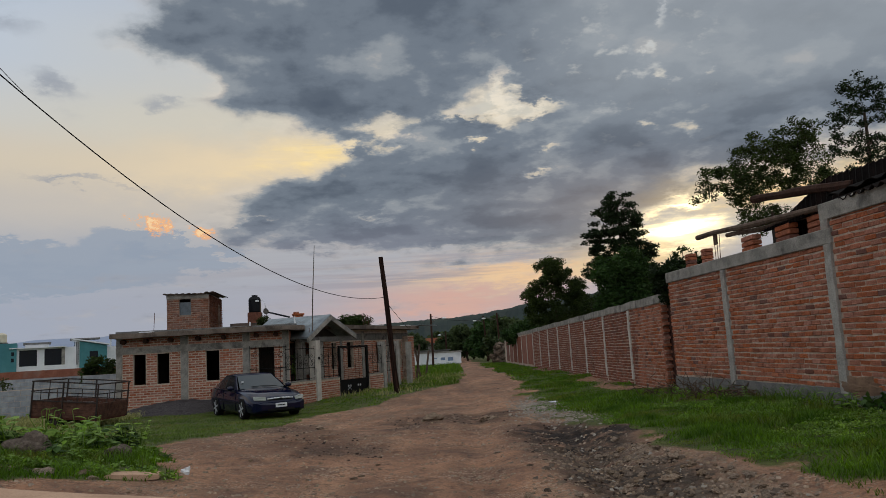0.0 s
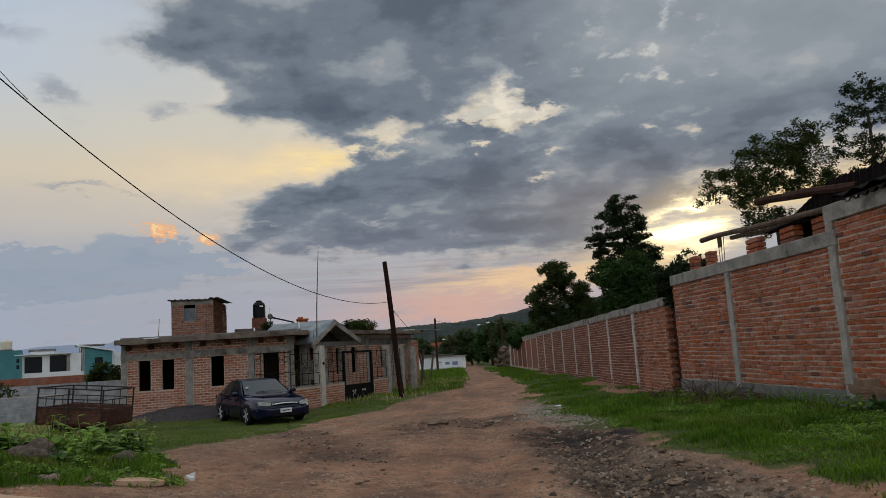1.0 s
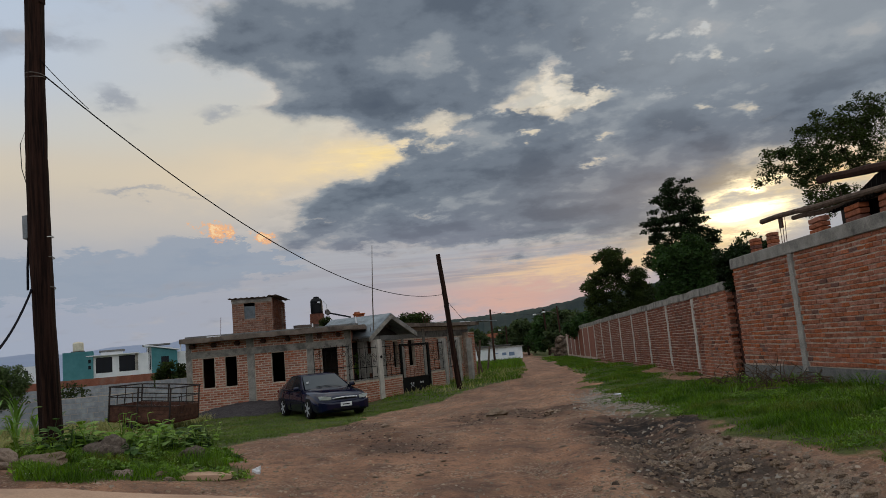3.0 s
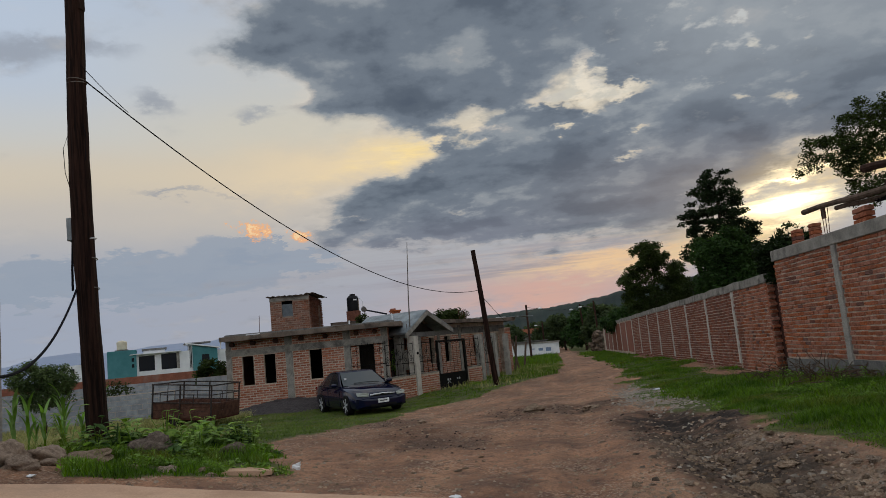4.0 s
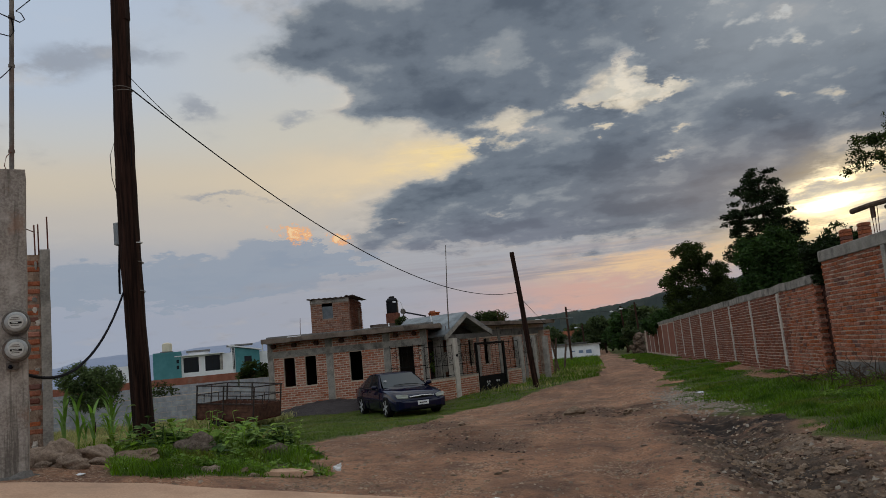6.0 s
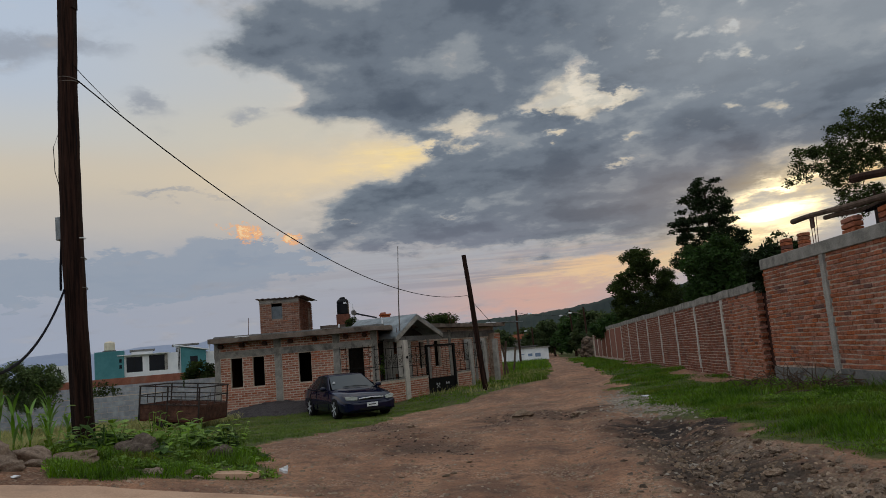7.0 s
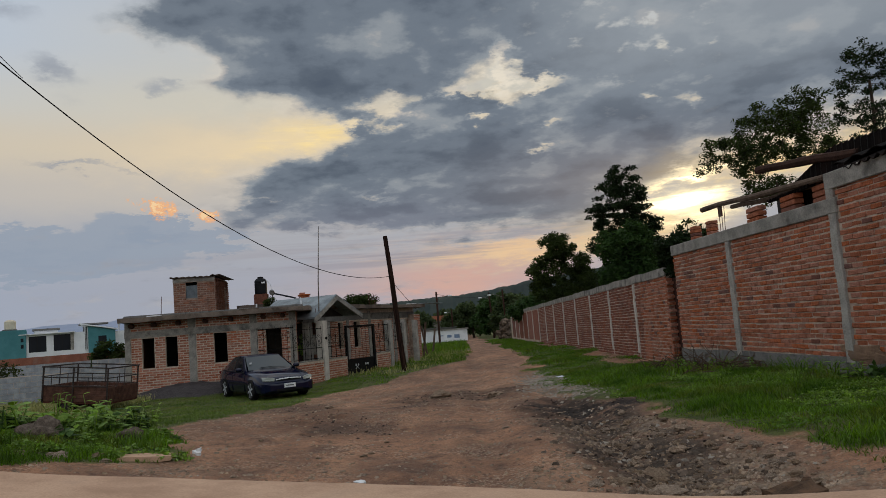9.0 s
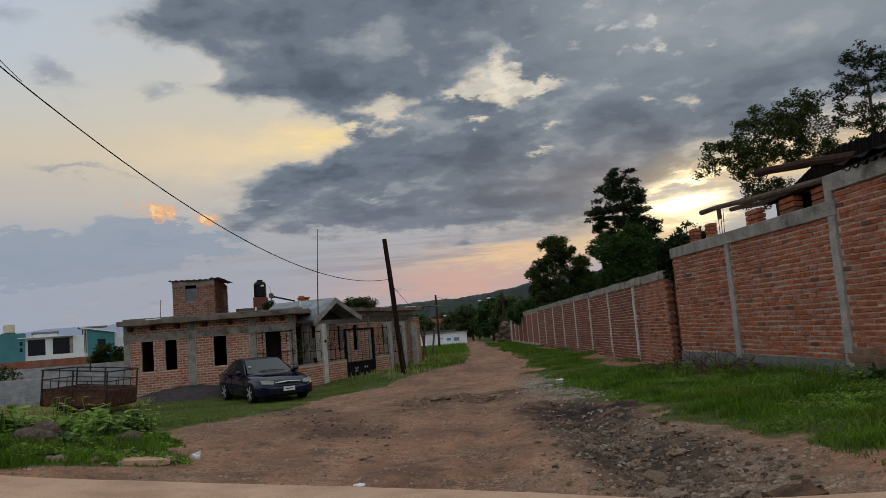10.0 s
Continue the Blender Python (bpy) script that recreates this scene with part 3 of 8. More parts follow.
def make_pavement():
    """Concrete street slabs whose broken edge meets the dirt."""
    xs = np.arange(-16, 16.01, 0.1)
    edge = np.interp(xs, KERB[:, 0], KERB[:, 1]) + fbm(xs, xs * 0, 0.9, 4, 4.0) * 0.16
    rows = [1.0, 0.97, 0.7, 0.4, 0.1, -0.4, -1.2]
    vs, fs = [], []
    for k, r in enumerate(rows):
        y = edge - (1 - r) * 5.0
        z = base_height(xs, y) + 0.025 - (0.012 if k == 0 else 0)
        vs += list(zip(xs, y, z))
    n = len(xs)
    vs += list(zip(xs, edge + 0.02, base_height(xs, edge) - 0.12))
    order = [len(rows)] + list(range(len(rows)))
    for a, b in zip(order, order[1:]):
        fs += [(b * n + k, b * n + k + 1, a * n + k + 1, a * n + k) for k in range(n - 1)]
    ob = Mesh().add(vs, fs).done("pavement", CONCRETE_STREET, None)
    tagged(ob, "worn pinkish concrete street with a crumbling edge", "pavement", kind="structure")


CONCRETE_STREET = material("dusty_street_concrete", (164, 133, 111), (204, 171, 145), 1.6, 0.9, 0.3, 50, (118, 98, 86), 0.8, 0.5)
make_pavement()

# ---------------------------------------------------------------- boundary walls of fired brick
COURSE, LONG = 0.087, 0.24


def brick_shape(name, l, h, d, mat, seed):
    """One brick with worn, uneven edges, its outer face at y = 0 and its middle at x = 0."""
    rnd = random.Random(seed)
    j = lambda a: a + rnd.uniform(-0.006, 0.006)
    front = [(j(-l / 2 + 0.006), -0.012 + rnd.uniform(-0.004, 0.004), j(0.008)), (j(l / 2 - 0.006), -0.012 + rnd.uniform(-0.004, 0.004), j(0.008)),
             (j(l / 2 - 0.006), -0.012 + rnd.uniform(-0.004, 0.004), j(h - 0.008)), (j(-l / 2 + 0.006), -0.012 + rnd.uniform(-0.004, 0.004), j(h - 0.008))]
    mid = [(-l / 2, 0, 0), (l / 2, 0, 0), (l / 2, 0, h), (-l / 2, 0, h)]
    back = [(-l / 2, d, 0), (l / 2, d, 0), (l / 2, d, h), (-l / 2, d, h)]
    vs = front + mid + back
    fs = [(0, 1, 2, 3)] + [(a + k, a + 4 + k, a + 4 + (k + 1) % 4, a + (k + 1) % 4) for a in (0, 4) for k in range(4)]
    me = bpy.data.meshes.new(name)
    me.from_pydata(vs, [], fs)
    me.materials.append(mat)
    return me


# dark brick colour stands in for the shade in the gap between walls
GAP_SHADE = material("gap_shade_brick", (48, 32, 28), (76, 48, 40), 6.0, 0.95, 0.6, 50)
BRICKS = [brick_shape("brick", LONG - 0.007, COURSE - 0.017, 0.05, BRICK, s) for s in range(8)]
HALVES = [brick_shape("brick", LONG / 2 - 0.007, COURSE - 0.017, 0.05, BRICK, s + 20) for s in range(4)]
HOUSE_BRICKS = [brick_shape("brick", LONG - 0.026, COURSE - 0.026, 0.05, BRICK_PALE, s + 40) for s in range(8)]
HOUSE_HALVES = [brick_shape("brick", LONG / 2 - 0.026, COURSE - 0.026, 0.05, BRICK_PALE, s + 60) for s in range(4)]


def lay_bricks(spans, z0, courses, m, parent, shapes, halves, keep, rnd, sag=lambda x: 0.0, holes=(), stuff_label="", mat=None, material_from=1e9, tilt=0.0, wander=0.02):
    """Running-bond courses over the spans (x0, x1) of a wall face in the plane y = 0 of m. The first `keep` bricks in
    order of x become objects of their own, the rest one joined mesh."""
    todo = []
    for c in range(courses):
        z = z0 + c * COURSE
        for x0, x1 in spans:
            x = x0 + 0.012 - (LONG / 2 if c % 2 else 0)
            while x < x1 - 0.05:
                a, b = max(x, x0 + 0.008), min(x + LONG, x1 - 0.008)
                x += LONG
                if b - a < 0.07 or a > material_from:
                    continue
                for h in holes:
                    if h[2] - 0.05 < z + COURSE / 2 < h[3] + 0.03 and a < h[1] and b > h[0]:
                        if a < h[0] - 0.05:
                            b = h[0]
                        elif b > h[1] + 0.05:
                            a = h[1]
                        else:
                            b = a
                if b - a > 0.05:
                    todo.append((a, b, z + sag((a + b) / 2) + wander * noise.noise((a * 0.7, c * 0.35, 2.0))))
    todo.sort(key=lambda q: q[0])
    joined = Mesh()
    for i, (a, b, z) in enumerate(todo):
        half = b - a < LONG * 0.75
        pool = halves if half else shapes
        me = pool[rnd.randrange(len(pool))]
        full = LONG / 2 if half else LONG
        mm = m @ pose((a + b) / 2, rnd.uniform(-0.008, 0.009), z + rnd.uniform(-0.004, 0.004), rnd.uniform(-1, 1), rnd.uniform(-0.8, 0.8) + tilt, rnd.uniform(-1, 1)) @ Matrix.Diagonal(((b - a) / full, 1, 1, 1))
        if i < keep:
            ob = new("brick", me)
            ob.parent = parent
            ob.matrix_local = mm
        else:
            joined.add([mm @ v.co for v in me.vertices], [tuple(p.vertices) for p in me.polygons])
    if joined.v:
        ob = joined.done("brickwork", mat, parent)
        tagged(ob, kind="stuff")


def post_mesh(w, d, h, seed, jag=0.024):
    """A cast concrete tie column, slightly wavy along its edges."""
    rnd = random.Random(seed)
    path = Mesh()
    n = 16
    vs = []
    for i in range(n):
        z = h * i / (n - 1)
        a, b = -w / 2 + rnd.uniform(-jag, jag), w / 2 + rnd.uniform(-jag, jag)
        y = -0.03 + rnd.uniform(-0.006, 0.006)
        vs += [(a, y, z), (b, y, z), (b, d, z), (a, d, z)]
    fs = [(0, 3, 2, 1), tuple((n - 1) * 4 + k for k in range(4))]
    fs += [(i * 4 + k, i * 4 + (k + 1) % 4, i * 4 + 4 + (k + 1) % 4, i * 4 + 4 + k) for i in range(n - 1) for k in range(4)]
    return path.add(vs, fs)


MUD = material("rusty_mud", (104, 84, 70), (136, 110, 90), 5.0, 0.95, 0.6, 40, (100, 96, 92), 2.5, 0.7)
COLUMN = material("rust_streaked_concrete", (122, 120, 116), (176, 172, 164), 3.0, 0.92, 0.6, 40, (132, 92, 70), 0.9, 0.55)


def near_wall():
    """Local x runs along the wall towards the camera, y into the wall."""
    far_end, direction = Vector((5.35, 17.95, 0)), Vector((0.0857, -1.0, 0)).normalized()
    yaw = math.degrees(math.atan2(direction.y, direction.x))
    root = empty("wall_1", pose(far_end.x, far_end.y, 0, 0, 0, yaw), "tall unpainted red brick boundary wall with concrete tie columns", "wall", kind="structure")
    length, rnd = 16.0, random.Random(5)
    foot = lambda x: 0.36 + 0.004 * x
    cols = [2.95, 6.55, 10.6, 14.4]
    step = cols[1]
    top1, top2 = 2.55, 2.92
    body = Mesh().box(0.03, 0.0, -0.5, length, 0.16, top1 + 0.1).box(step, 0.001, top1, length, 0.159, top2 + 0.02)
    part("mortar_bed", body, MORTAR_RED, root)
    base = Mesh()
    xs = [length * i / 32 for i in range(33)]
    vs = [(x, -0.035 - 0.012 * rnd.random(), -0.5) for x in xs] + [(x, -0.03, foot(x) + rnd.uniform(-0.015, 0.015)) for x in xs] + [(x, 0.03, foot(x)) for x in xs]
    fs = [(r * 33 + k, r * 33 + k + 1, r * 33 + 34 + k, r * 33 + 33 + k) for r in (0, 1) for k in range(32)]
    part("footing", base.add(vs, fs), CONCRETE_DARK, root, "smeared dark concrete footing")
    low = Mesh().box(-0.02, -0.045, top1, step + 0.12, 0.2, top1 + 0.24)
    high = Mesh().box(step - 0.1, -0.047, top2, length, 0.2, top2 + 0.26)
    part("coping", low, CONCRETE, root, "grey cast concrete coping beam", 0.012)
    part("coping", high, CONCRETE, root, "", 0.012)
    for i, c in enumerate(cols):
        h = (top1 if c < step - 1 else top2 + 0.01)
        col = post_mesh(0.18, 0.1, h - 0.3, i, 0.016)
        ob = part("tie_column", col, COLUMN, root)
        ob.matrix_local = pose(c, -0.012, 0.3)
    smear = Mesh().blob((6.85, -0.02, 0.42), (0.5, 0.03, 0.15), 0.35, 3.0, 10, 20)
    part("mud_smear", smear, MUD, root, "rusty brown mud smeared over the footing")
    spans = []
    a = 0.0
    for c in cols + [length]:
        spans.append((a, c - 0.085))
        a = c + 0.085
    n = int((top1 - 0.36) / COURSE) + 1
    return root, spans, n, step, cols, length, rnd, top1, top2


NEAR = near_wall()


def far_wall():
    """Local x runs along the wall away from the camera."""
    root = empty("wall_2", pose(5.76, 18.9, 0, 0, 0, 90.0), "long unpainted brick boundary wall with a grey coping", "wall", kind="structure")
    length, rnd = 52.3, random.Random(9)
    drop = lambda x: 0.03 - 0.0045 * x
    n = 54
    xs = [length * i / (n - 1) for i in range(n)]
    vs, fs = [], []
    for x in xs:
        vs += [(x, 0.2, -0.6), (x, 0.2, 2.2 + drop(x)), (x, 0.364, 2.2 + drop(x)), (x, 0.364, -0.6)]
    fs = [(i * 4 + k, i * 4 + (k + 1) % 4, i * 4 + 4 + (k + 1) % 4, i * 4 + 4 + k) for i in range(n - 1) for k in range(4)] + [(3, 2, 1, 0)]
    part("mortar_bed", Mesh().add(vs, fs), MORTAR_RED, root)
    vs = []
    for x in xs:
        j = rnd.uniform(-0.02, 0.02)
        vs += [(x, 0.18, 2.12 + drop(x) + j), (x, 0.18, 2.33 + drop(x) + j), (x, 0.4, 2.33 + drop(x) + j), (x, 0.4, 2.12 + drop(x) + j)]
    part("coping", Mesh().add(vs, fs), CONCRETE, root, "weathered concrete coping")
    cols = [3.4 + 3.62 * i for i in range(14)]
    for i, c in enumerate(cols):
        ob = part("tie_column", post_mesh(0.17, 0.11, 2.0, i + 30), CONCRETE_PALE, root)
        ob.matrix_local = pose(c, 0.375, 0.1 + drop(c)) @ Matrix.Diagonal((1, -1, 1, 1))
    return root, cols, drop, rnd, length


FAR = far_wall()
# added wall; its dark colour paints the shaded gap
part("return_wall", Mesh().box(-1.8, 0.02, -0.3, 0.0, 0.215, 2.5), GAP_SHADE, FAR[0], "added brick return coloured dark as the shaded gap")

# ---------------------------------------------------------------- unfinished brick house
# near-black colour carries the shade inside rooms, gable and shed
VOID_DARK = material("void_shade", (40, 38, 36), (58, 54, 50), 2.0, 0.95, 0.2)
SHEET = material("galvanised_sheet", (104, 112, 118), (148, 156, 160), 2.0, 0.8, 0.3, 50, (88, 88, 88), 1.2, 0.6)
TIN = material("rusted_sheet", (70, 62, 58), (110, 98, 90), 3.0, 0.7, 0.3, 50, (90, 58, 44), 1.2, 0.6, metal=0.3)
TANK_BLACK = material("black_tank_plastic", (16, 17, 20), (28, 30, 34), 3.0, 0.5, 0.05)
CREAM = material("cream_plastic", (196, 186, 164), (214, 206, 186), 3.0, 0.6, 0.05)
GLASS = bpy.data.materials.new("window_glass")
GLASS.use_nodes = True
_g = GLASS.node_tree.nodes["Principled BSDF"]
_g.inputs["Base Color"].default_value = (0.012, 0.014, 0.017, 1)
_g.inputs["Roughness"].default_value = 0.08
_g.inputs["Specular IOR Level"].default_value = 0.12
GREY_CURTAIN = material("grey_cloth", (84, 92, 98), (112, 120, 126), 4.0, 0.9, 0.2)

H_M = pose(-12.15, 27.84, -0.45, 0, 0, 8) @ Matrix.Scale(1.03, 4)
HOUSE = empty("house", H_M, "single-storey unfinished brick house with a flat concrete roof", "house")
WIDE, TALL, DEEP = 6.05, 2.72, 8.2
FRONT_HOLES = [(0.59, 1.01, 1.06, 2.13), (1.40, 1.82, 1.06, 2.13), (3.10, 3.56, 1.07, 2.14), (4.95, 5.5, 1.1, 2.15)]


def wall_with_holes(x0, x1, z0, z1, holes, y0, y1):
    """A wall as one shell: the holes go right through and have reveals."""
    xs = sorted({x0, x1, *[h[0] for h in holes], *[h[1] for h in holes]})
    zs = sorted({z0, z1, *[h[2] for h in holes], *[h[3] for h in holes]})
    solid = lambda a, b, c, d: not any(h[0] <= a and b <= h[1] and h[2] <= c and d <= h[3] for h in holes)
    nx, nz = len(xs), len(zs)
    cell = [[solid(xs[i], xs[i + 1], zs[k], zs[k + 1]) for k in range(nz - 1)] for i in range(nx - 1)]
    ids, vs, fs = {}, [], []

    def v(i, k, s):
        if (i, k, s) not in ids:
            ids[i, k, s] = len(vs)
            vs.append((xs[i], y1 if s else y0, zs[k]))
        return ids[i, k, s]

    has = lambda i, k: 0 <= i < nx - 1 and 0 <= k < nz - 1 and cell[i][k]
    for i in range(nx - 1):
        for k in range(nz - 1):
            if not cell[i][k]:
                continue
            fs.append((v(i, k, 0), v(i + 1, k, 0), v(i + 1, k + 1, 0), v(i, k + 1, 0)))
            fs.append((v(i, k, 1), v(i, k + 1, 1), v(i + 1, k + 1, 1), v(i + 1, k, 1)))
            if not has(i - 1, k):
                fs.append((v(i, k, 0), v(i, k + 1, 0), v(i, k + 1, 1), v(i, k, 1)))
            if not has(i + 1, k):
                fs.append((v(i + 1, k, 0), v(i + 1, k, 1), v(i + 1, k + 1, 1), v(i + 1, k + 1, 0)))
            if not has(i, k - 1):
                fs.append((v(i, k, 0), v(i, k, 1), v(i + 1, k, 1), v(i + 1, k, 0)))
            if not has(i, k + 1):
                fs.append((v(i, k + 1, 0), v(i + 1, k + 1, 0), v(i + 1, k + 1, 1), v(i, k + 1, 1)))
    return Mesh().add(vs, fs)


def slab(x0, y0, z0, x1, y1, z1, n=24, wave=0.015, seed=0):
    """A cast slab whose edges wander a little."""
    rnd = random.Random(seed)
    ring = [(x0 + (x1 - x0) * i / n, y0) for i in range(n)] + [(x1, y0 + (y1 - y0) * i / n) for i in range(n)] + [(x1 - (x1 - x0) * i / n, y1) for i in range(n)] + [(x0, y1 - (y1 - y0) * i / n) for i in range(n)]
    ring = [(x + rnd.uniform(-wave, wave), y + rnd.uniform(-wave, wave)) for x, y in ring]
    m = len(ring)
    vs = [(x, y, z0 + rnd.uniform(-wave, wave)) for x, y in ring] + [(x, y, z1 + rnd.uniform(-wave, wave)) for x, y in ring]
    fs = [tuple(range(m - 1, -1, -1)), tuple(range(m, 2 * m))] + [(k, (k + 1) % m, (k + 1) % m + m, k + m) for k in range(m)]
    return Mesh().add(vs, fs)


def house_block():
    part("front_wall", wall_with_holes(0, WIDE, -0.4, TALL, FRONT_HOLES, 0.0, 0.16), MORTAR, HOUSE, "brick front wall laid in pale mortar")
    part("side_wall", Mesh().box(0, 0.16, -0.4, 0.14, DEEP, TALL), BRICK_PALE, HOUSE)
    side = part("side_wall", wall_with_holes(0.16, DEEP, -0.4, TALL, [(0.45, 3.3, 0.02, 2.3)], 0.0, 0.14), BRICK_PALE, HOUSE, "brick side wall with a wide doorway onto the porch")
    side.matrix_local = pose(WIDE, 0, 0, 0, 0, 90)
    part("back_wall", Mesh().box(0.14, DEEP - 0.14, -0.4, WIDE - 0.14, DEEP, TALL), BRICK_PALE, HOUSE)
    part("room_floor", Mesh().box(0.14, 0.16, -0.2, WIDE - 0.14, DEEP - 0.14, 0.0), DARK_INSIDE, HOUSE)
    part("partition", Mesh().box(0.14, 3.4, 0, WIDE - 0.14, 3.5, TALL), VOID_DARK, HOUSE)
    part("partition", Mesh().box(2.3, 0.16, 0, 2.4, 3.4, TALL), VOID_DARK, HOUSE)
    part("partition", Mesh().box(4.4, 0.16, 0, 4.5, 3.4, TALL), VOID_DARK, HOUSE)
    for c, w in ((0.1, 0.2), (2.34, 0.25), (4.52, 0.25), (5.93, 0.22)):
        ob = part("tie_column", post_mesh(w, 0.1, TALL, int(c * 7), 0.015), CONCRETE, HOUSE)
        ob.matrix_local = pose(c, 0.0, 0.0)
    part("ring_beam", slab(0.0, -0.036, 2.17, WIDE, 0.1, 2.4, wave=0.008, seed=3), CONCRETE, HOUSE, "grey ring beam over the windows")
    part("roof_slab", slab(-0.05, -0.6, TALL, WIDE + 0.55, DEEP + 0.2, TALL + 0.16, wave=0.018, seed=4), CONCRETE_ROOF, HOUSE, "flat cast roof slab with an uneven edge")
    part("roof_kerb", slab(0.1, -0.4, TALL + 0.162, WIDE + 0.3, -0.25, TALL + 0.22, wave=0.02, seed=6), CONCRETE_DARK, HOUSE)
    # round beam ends under the eaves
    for x in (0.28, 1.05, 1.9, 2.85, 3.75, 4.9, 5.6):
        part("beam_end", Mesh().tube([(x, -0.28, 2.6), (x, 0.05, 2.6)], 0.085, 10), WOOD_DARK, HOUSE)
    # upper courses step back on the roof behind
    part("roof_parapet", slab(2.6, 2.2, TALL + 0.16, WIDE + 0.5, 2.4, TALL + 0.3, wave=0.03, seed=7), CONCRETE_ROOF, HOUSE)
    part("roof_parapet", slab(3.4, 4.2, TALL + 0.16, WIDE + 0.9, 4.4, TALL + 0.52, wave=0.04, seed=8), TIN, HOUSE)
    for x, y, l in ((0.9, -0.5, 0.5), (4.1, -0.45, 0.7), (5.6, 0.4, 0.5), (2.6, 0.9, 0.9)):
        part("loose_board", Mesh().box(x, y, TALL + 0.165, x + l, y + 0.14, TALL + 0.2), WHITE if l == 0.5 else WOOD_GREY, HOUSE, "board lying on the roof")
    part("drain_pipe", Mesh().tube([(4.55, 1.0, TALL + 0.15), (4.56, 1.0, TALL + 0.42)], 0.03, 8), WHITE, HOUSE)
    part("drain_pipe", Mesh().tube([(6.2, 2.0, TALL + 0.15), (6.16, 2.0, TALL + 0.6)], 0.03, 8), WHITE, HOUSE)
    part("roof_edge_pipe", Mesh().tube([(-0.02, -0.55, TALL + 0.02), (-0.03, -0.56, TALL - 0.32)], 0.025, 6), WHITE, HOUSE)


CONCRETE_ROOF = material("roof_slab_concrete", (84, 75, 68), (126, 114, 104), 3.0, 0.9, 0.6, 50, (54, 48, 45), 1.6, 0.75)
house_block()


TOWER_MORTAR = material("dusty_tower_mortar", (124, 106, 94), (160, 142, 128), 7.0, 0.95, 0.6, 50, (84, 66, 58), 1.2, 0.6)


def stair_tower():
    x0, x1, y0, y1, zt = 0.88, 2.55, 4.0, 7.4, 4.58
    z0 = TALL + 0.16
    holes = [(1.38, 1.84, 3.72, 4.38)]
    part("tower_wall", wall_with_holes(x0, x1, z0, zt, holes, y0, y0 + 0.14), TOWER_MORTAR, HOUSE, "brick stair tower wall")
    part("tower_partition", Mesh().box(x0 + 0.14, y0 + 1.2, z0, x1 - 0.02, y0 + 1.3, zt), VOID_DARK, HOUSE)
    side = wall_with_holes(y0 + 0.14, y1, z0, zt, [(6.2, 7.0, 2.9, 4.2)], 0, 0.14)
    ob = part("tower_side_wall", side, TOWER_MORTAR, HOUSE)
    ob.matrix_local = pose(x1, 0, 0, 0, 0, 90)
    part("tower_side_wall", Mesh().box(x0, y0 + 0.14, z0, x0 + 0.14, y1, zt), BRICK_PALE, HOUSE)
    part("tower_back_wall", Mesh().box(x0 + 0.14, y1 - 0.14, z0, x1 - 0.14, y1, zt), BRICK_PALE, HOUSE)
    part("tower_band", Mesh().box(x0 - 0.01, y0 - 0.025, 4.4, x1 + 0.01, y0 + 0.1, 4.56), CONCRETE, HOUSE)
    part("tower_window", Mesh().box(1.38, y0 + 0.05, 3.72, 1.84, y0 + 0.08, 4.25), GREY_CURTAIN, HOUSE, "grey sheet across the tower window")
    roof = Mesh()
    n = 26
    vs, fs = [], []
    for i in range(n + 1):
        x = x0 - 0.12 + (x1 - x0 + 0.42) * i / n
        z = 4.62 + 0.02 * math.sin(i * 2.1) + (0.05 if i > 20 else 0) - 0.02 * (x - x0)
        vs += [(x, y0 - 0.15, z), (x, y1 + 0.1, z + 0.05), (x, y0 - 0.15, z - 0.035), (x, y1 + 0.1, z + 0.015)]
    for i in range(n):
        a = i * 4
        fs += [(a, a + 4, a + 5, a + 1), (a + 2, a + 3, a + 7, a + 6), (a, a + 2, a + 6, a + 4), (a + 1, a + 5, a + 7, a + 3)]
    part("tower_roof", roof.add(vs, fs), TIN, HOUSE, "thin corrugated sheet roof, bent at one end")
    return (x0, x1, z0, y0, holes)


TOWER = stair_tower()


DARK_RED = material("dark_red_brick", (84, 54, 44), (124, 82, 68), 9.0, 0.92, 0.6, 50, (64, 46, 40), 2.0, 0.6)


def water_tank():
    m = H_M @ pose(4.25, 5.7, TALL + 0.16)
    root = empty("water_tank", m, "black plastic water tank on a brick plinth on the roof", "water tank")
    part("plinth", Mesh().box(-0.29, -0.29, 0, 0.29, 0.29, 0.9), DARK_RED, root, "brick plinth", 0.01)
    prof = [(0.25, 0.9), (0.27, 0.94), (0.27, 1.36), (0.255, 1.38), (0.27, 1.4), (0.27, 1.48), (0.2, 1.58), (0.13, 1.6), (0.13, 1.66), (0.05, 1.68)]
    part("tank", Mesh().tube([(0, 0, z) for _, z in prof], [r for r, _ in prof], 20), TANK_BLACK, root, "ribbed black tank", smooth=False)
    part("pipe", Mesh().tube([(0.25, -0.1, 1.5), (0.45, -0.15, 1.3), (0.55, -0.15, 0.1)], 0.015, 6), WHITE, root)
    part("sign_patch", Mesh().box(0.06, -0.275, 1.36, 0.2, -0.24, 1.43), WHITE, root, "small pale mark")


water_tank()


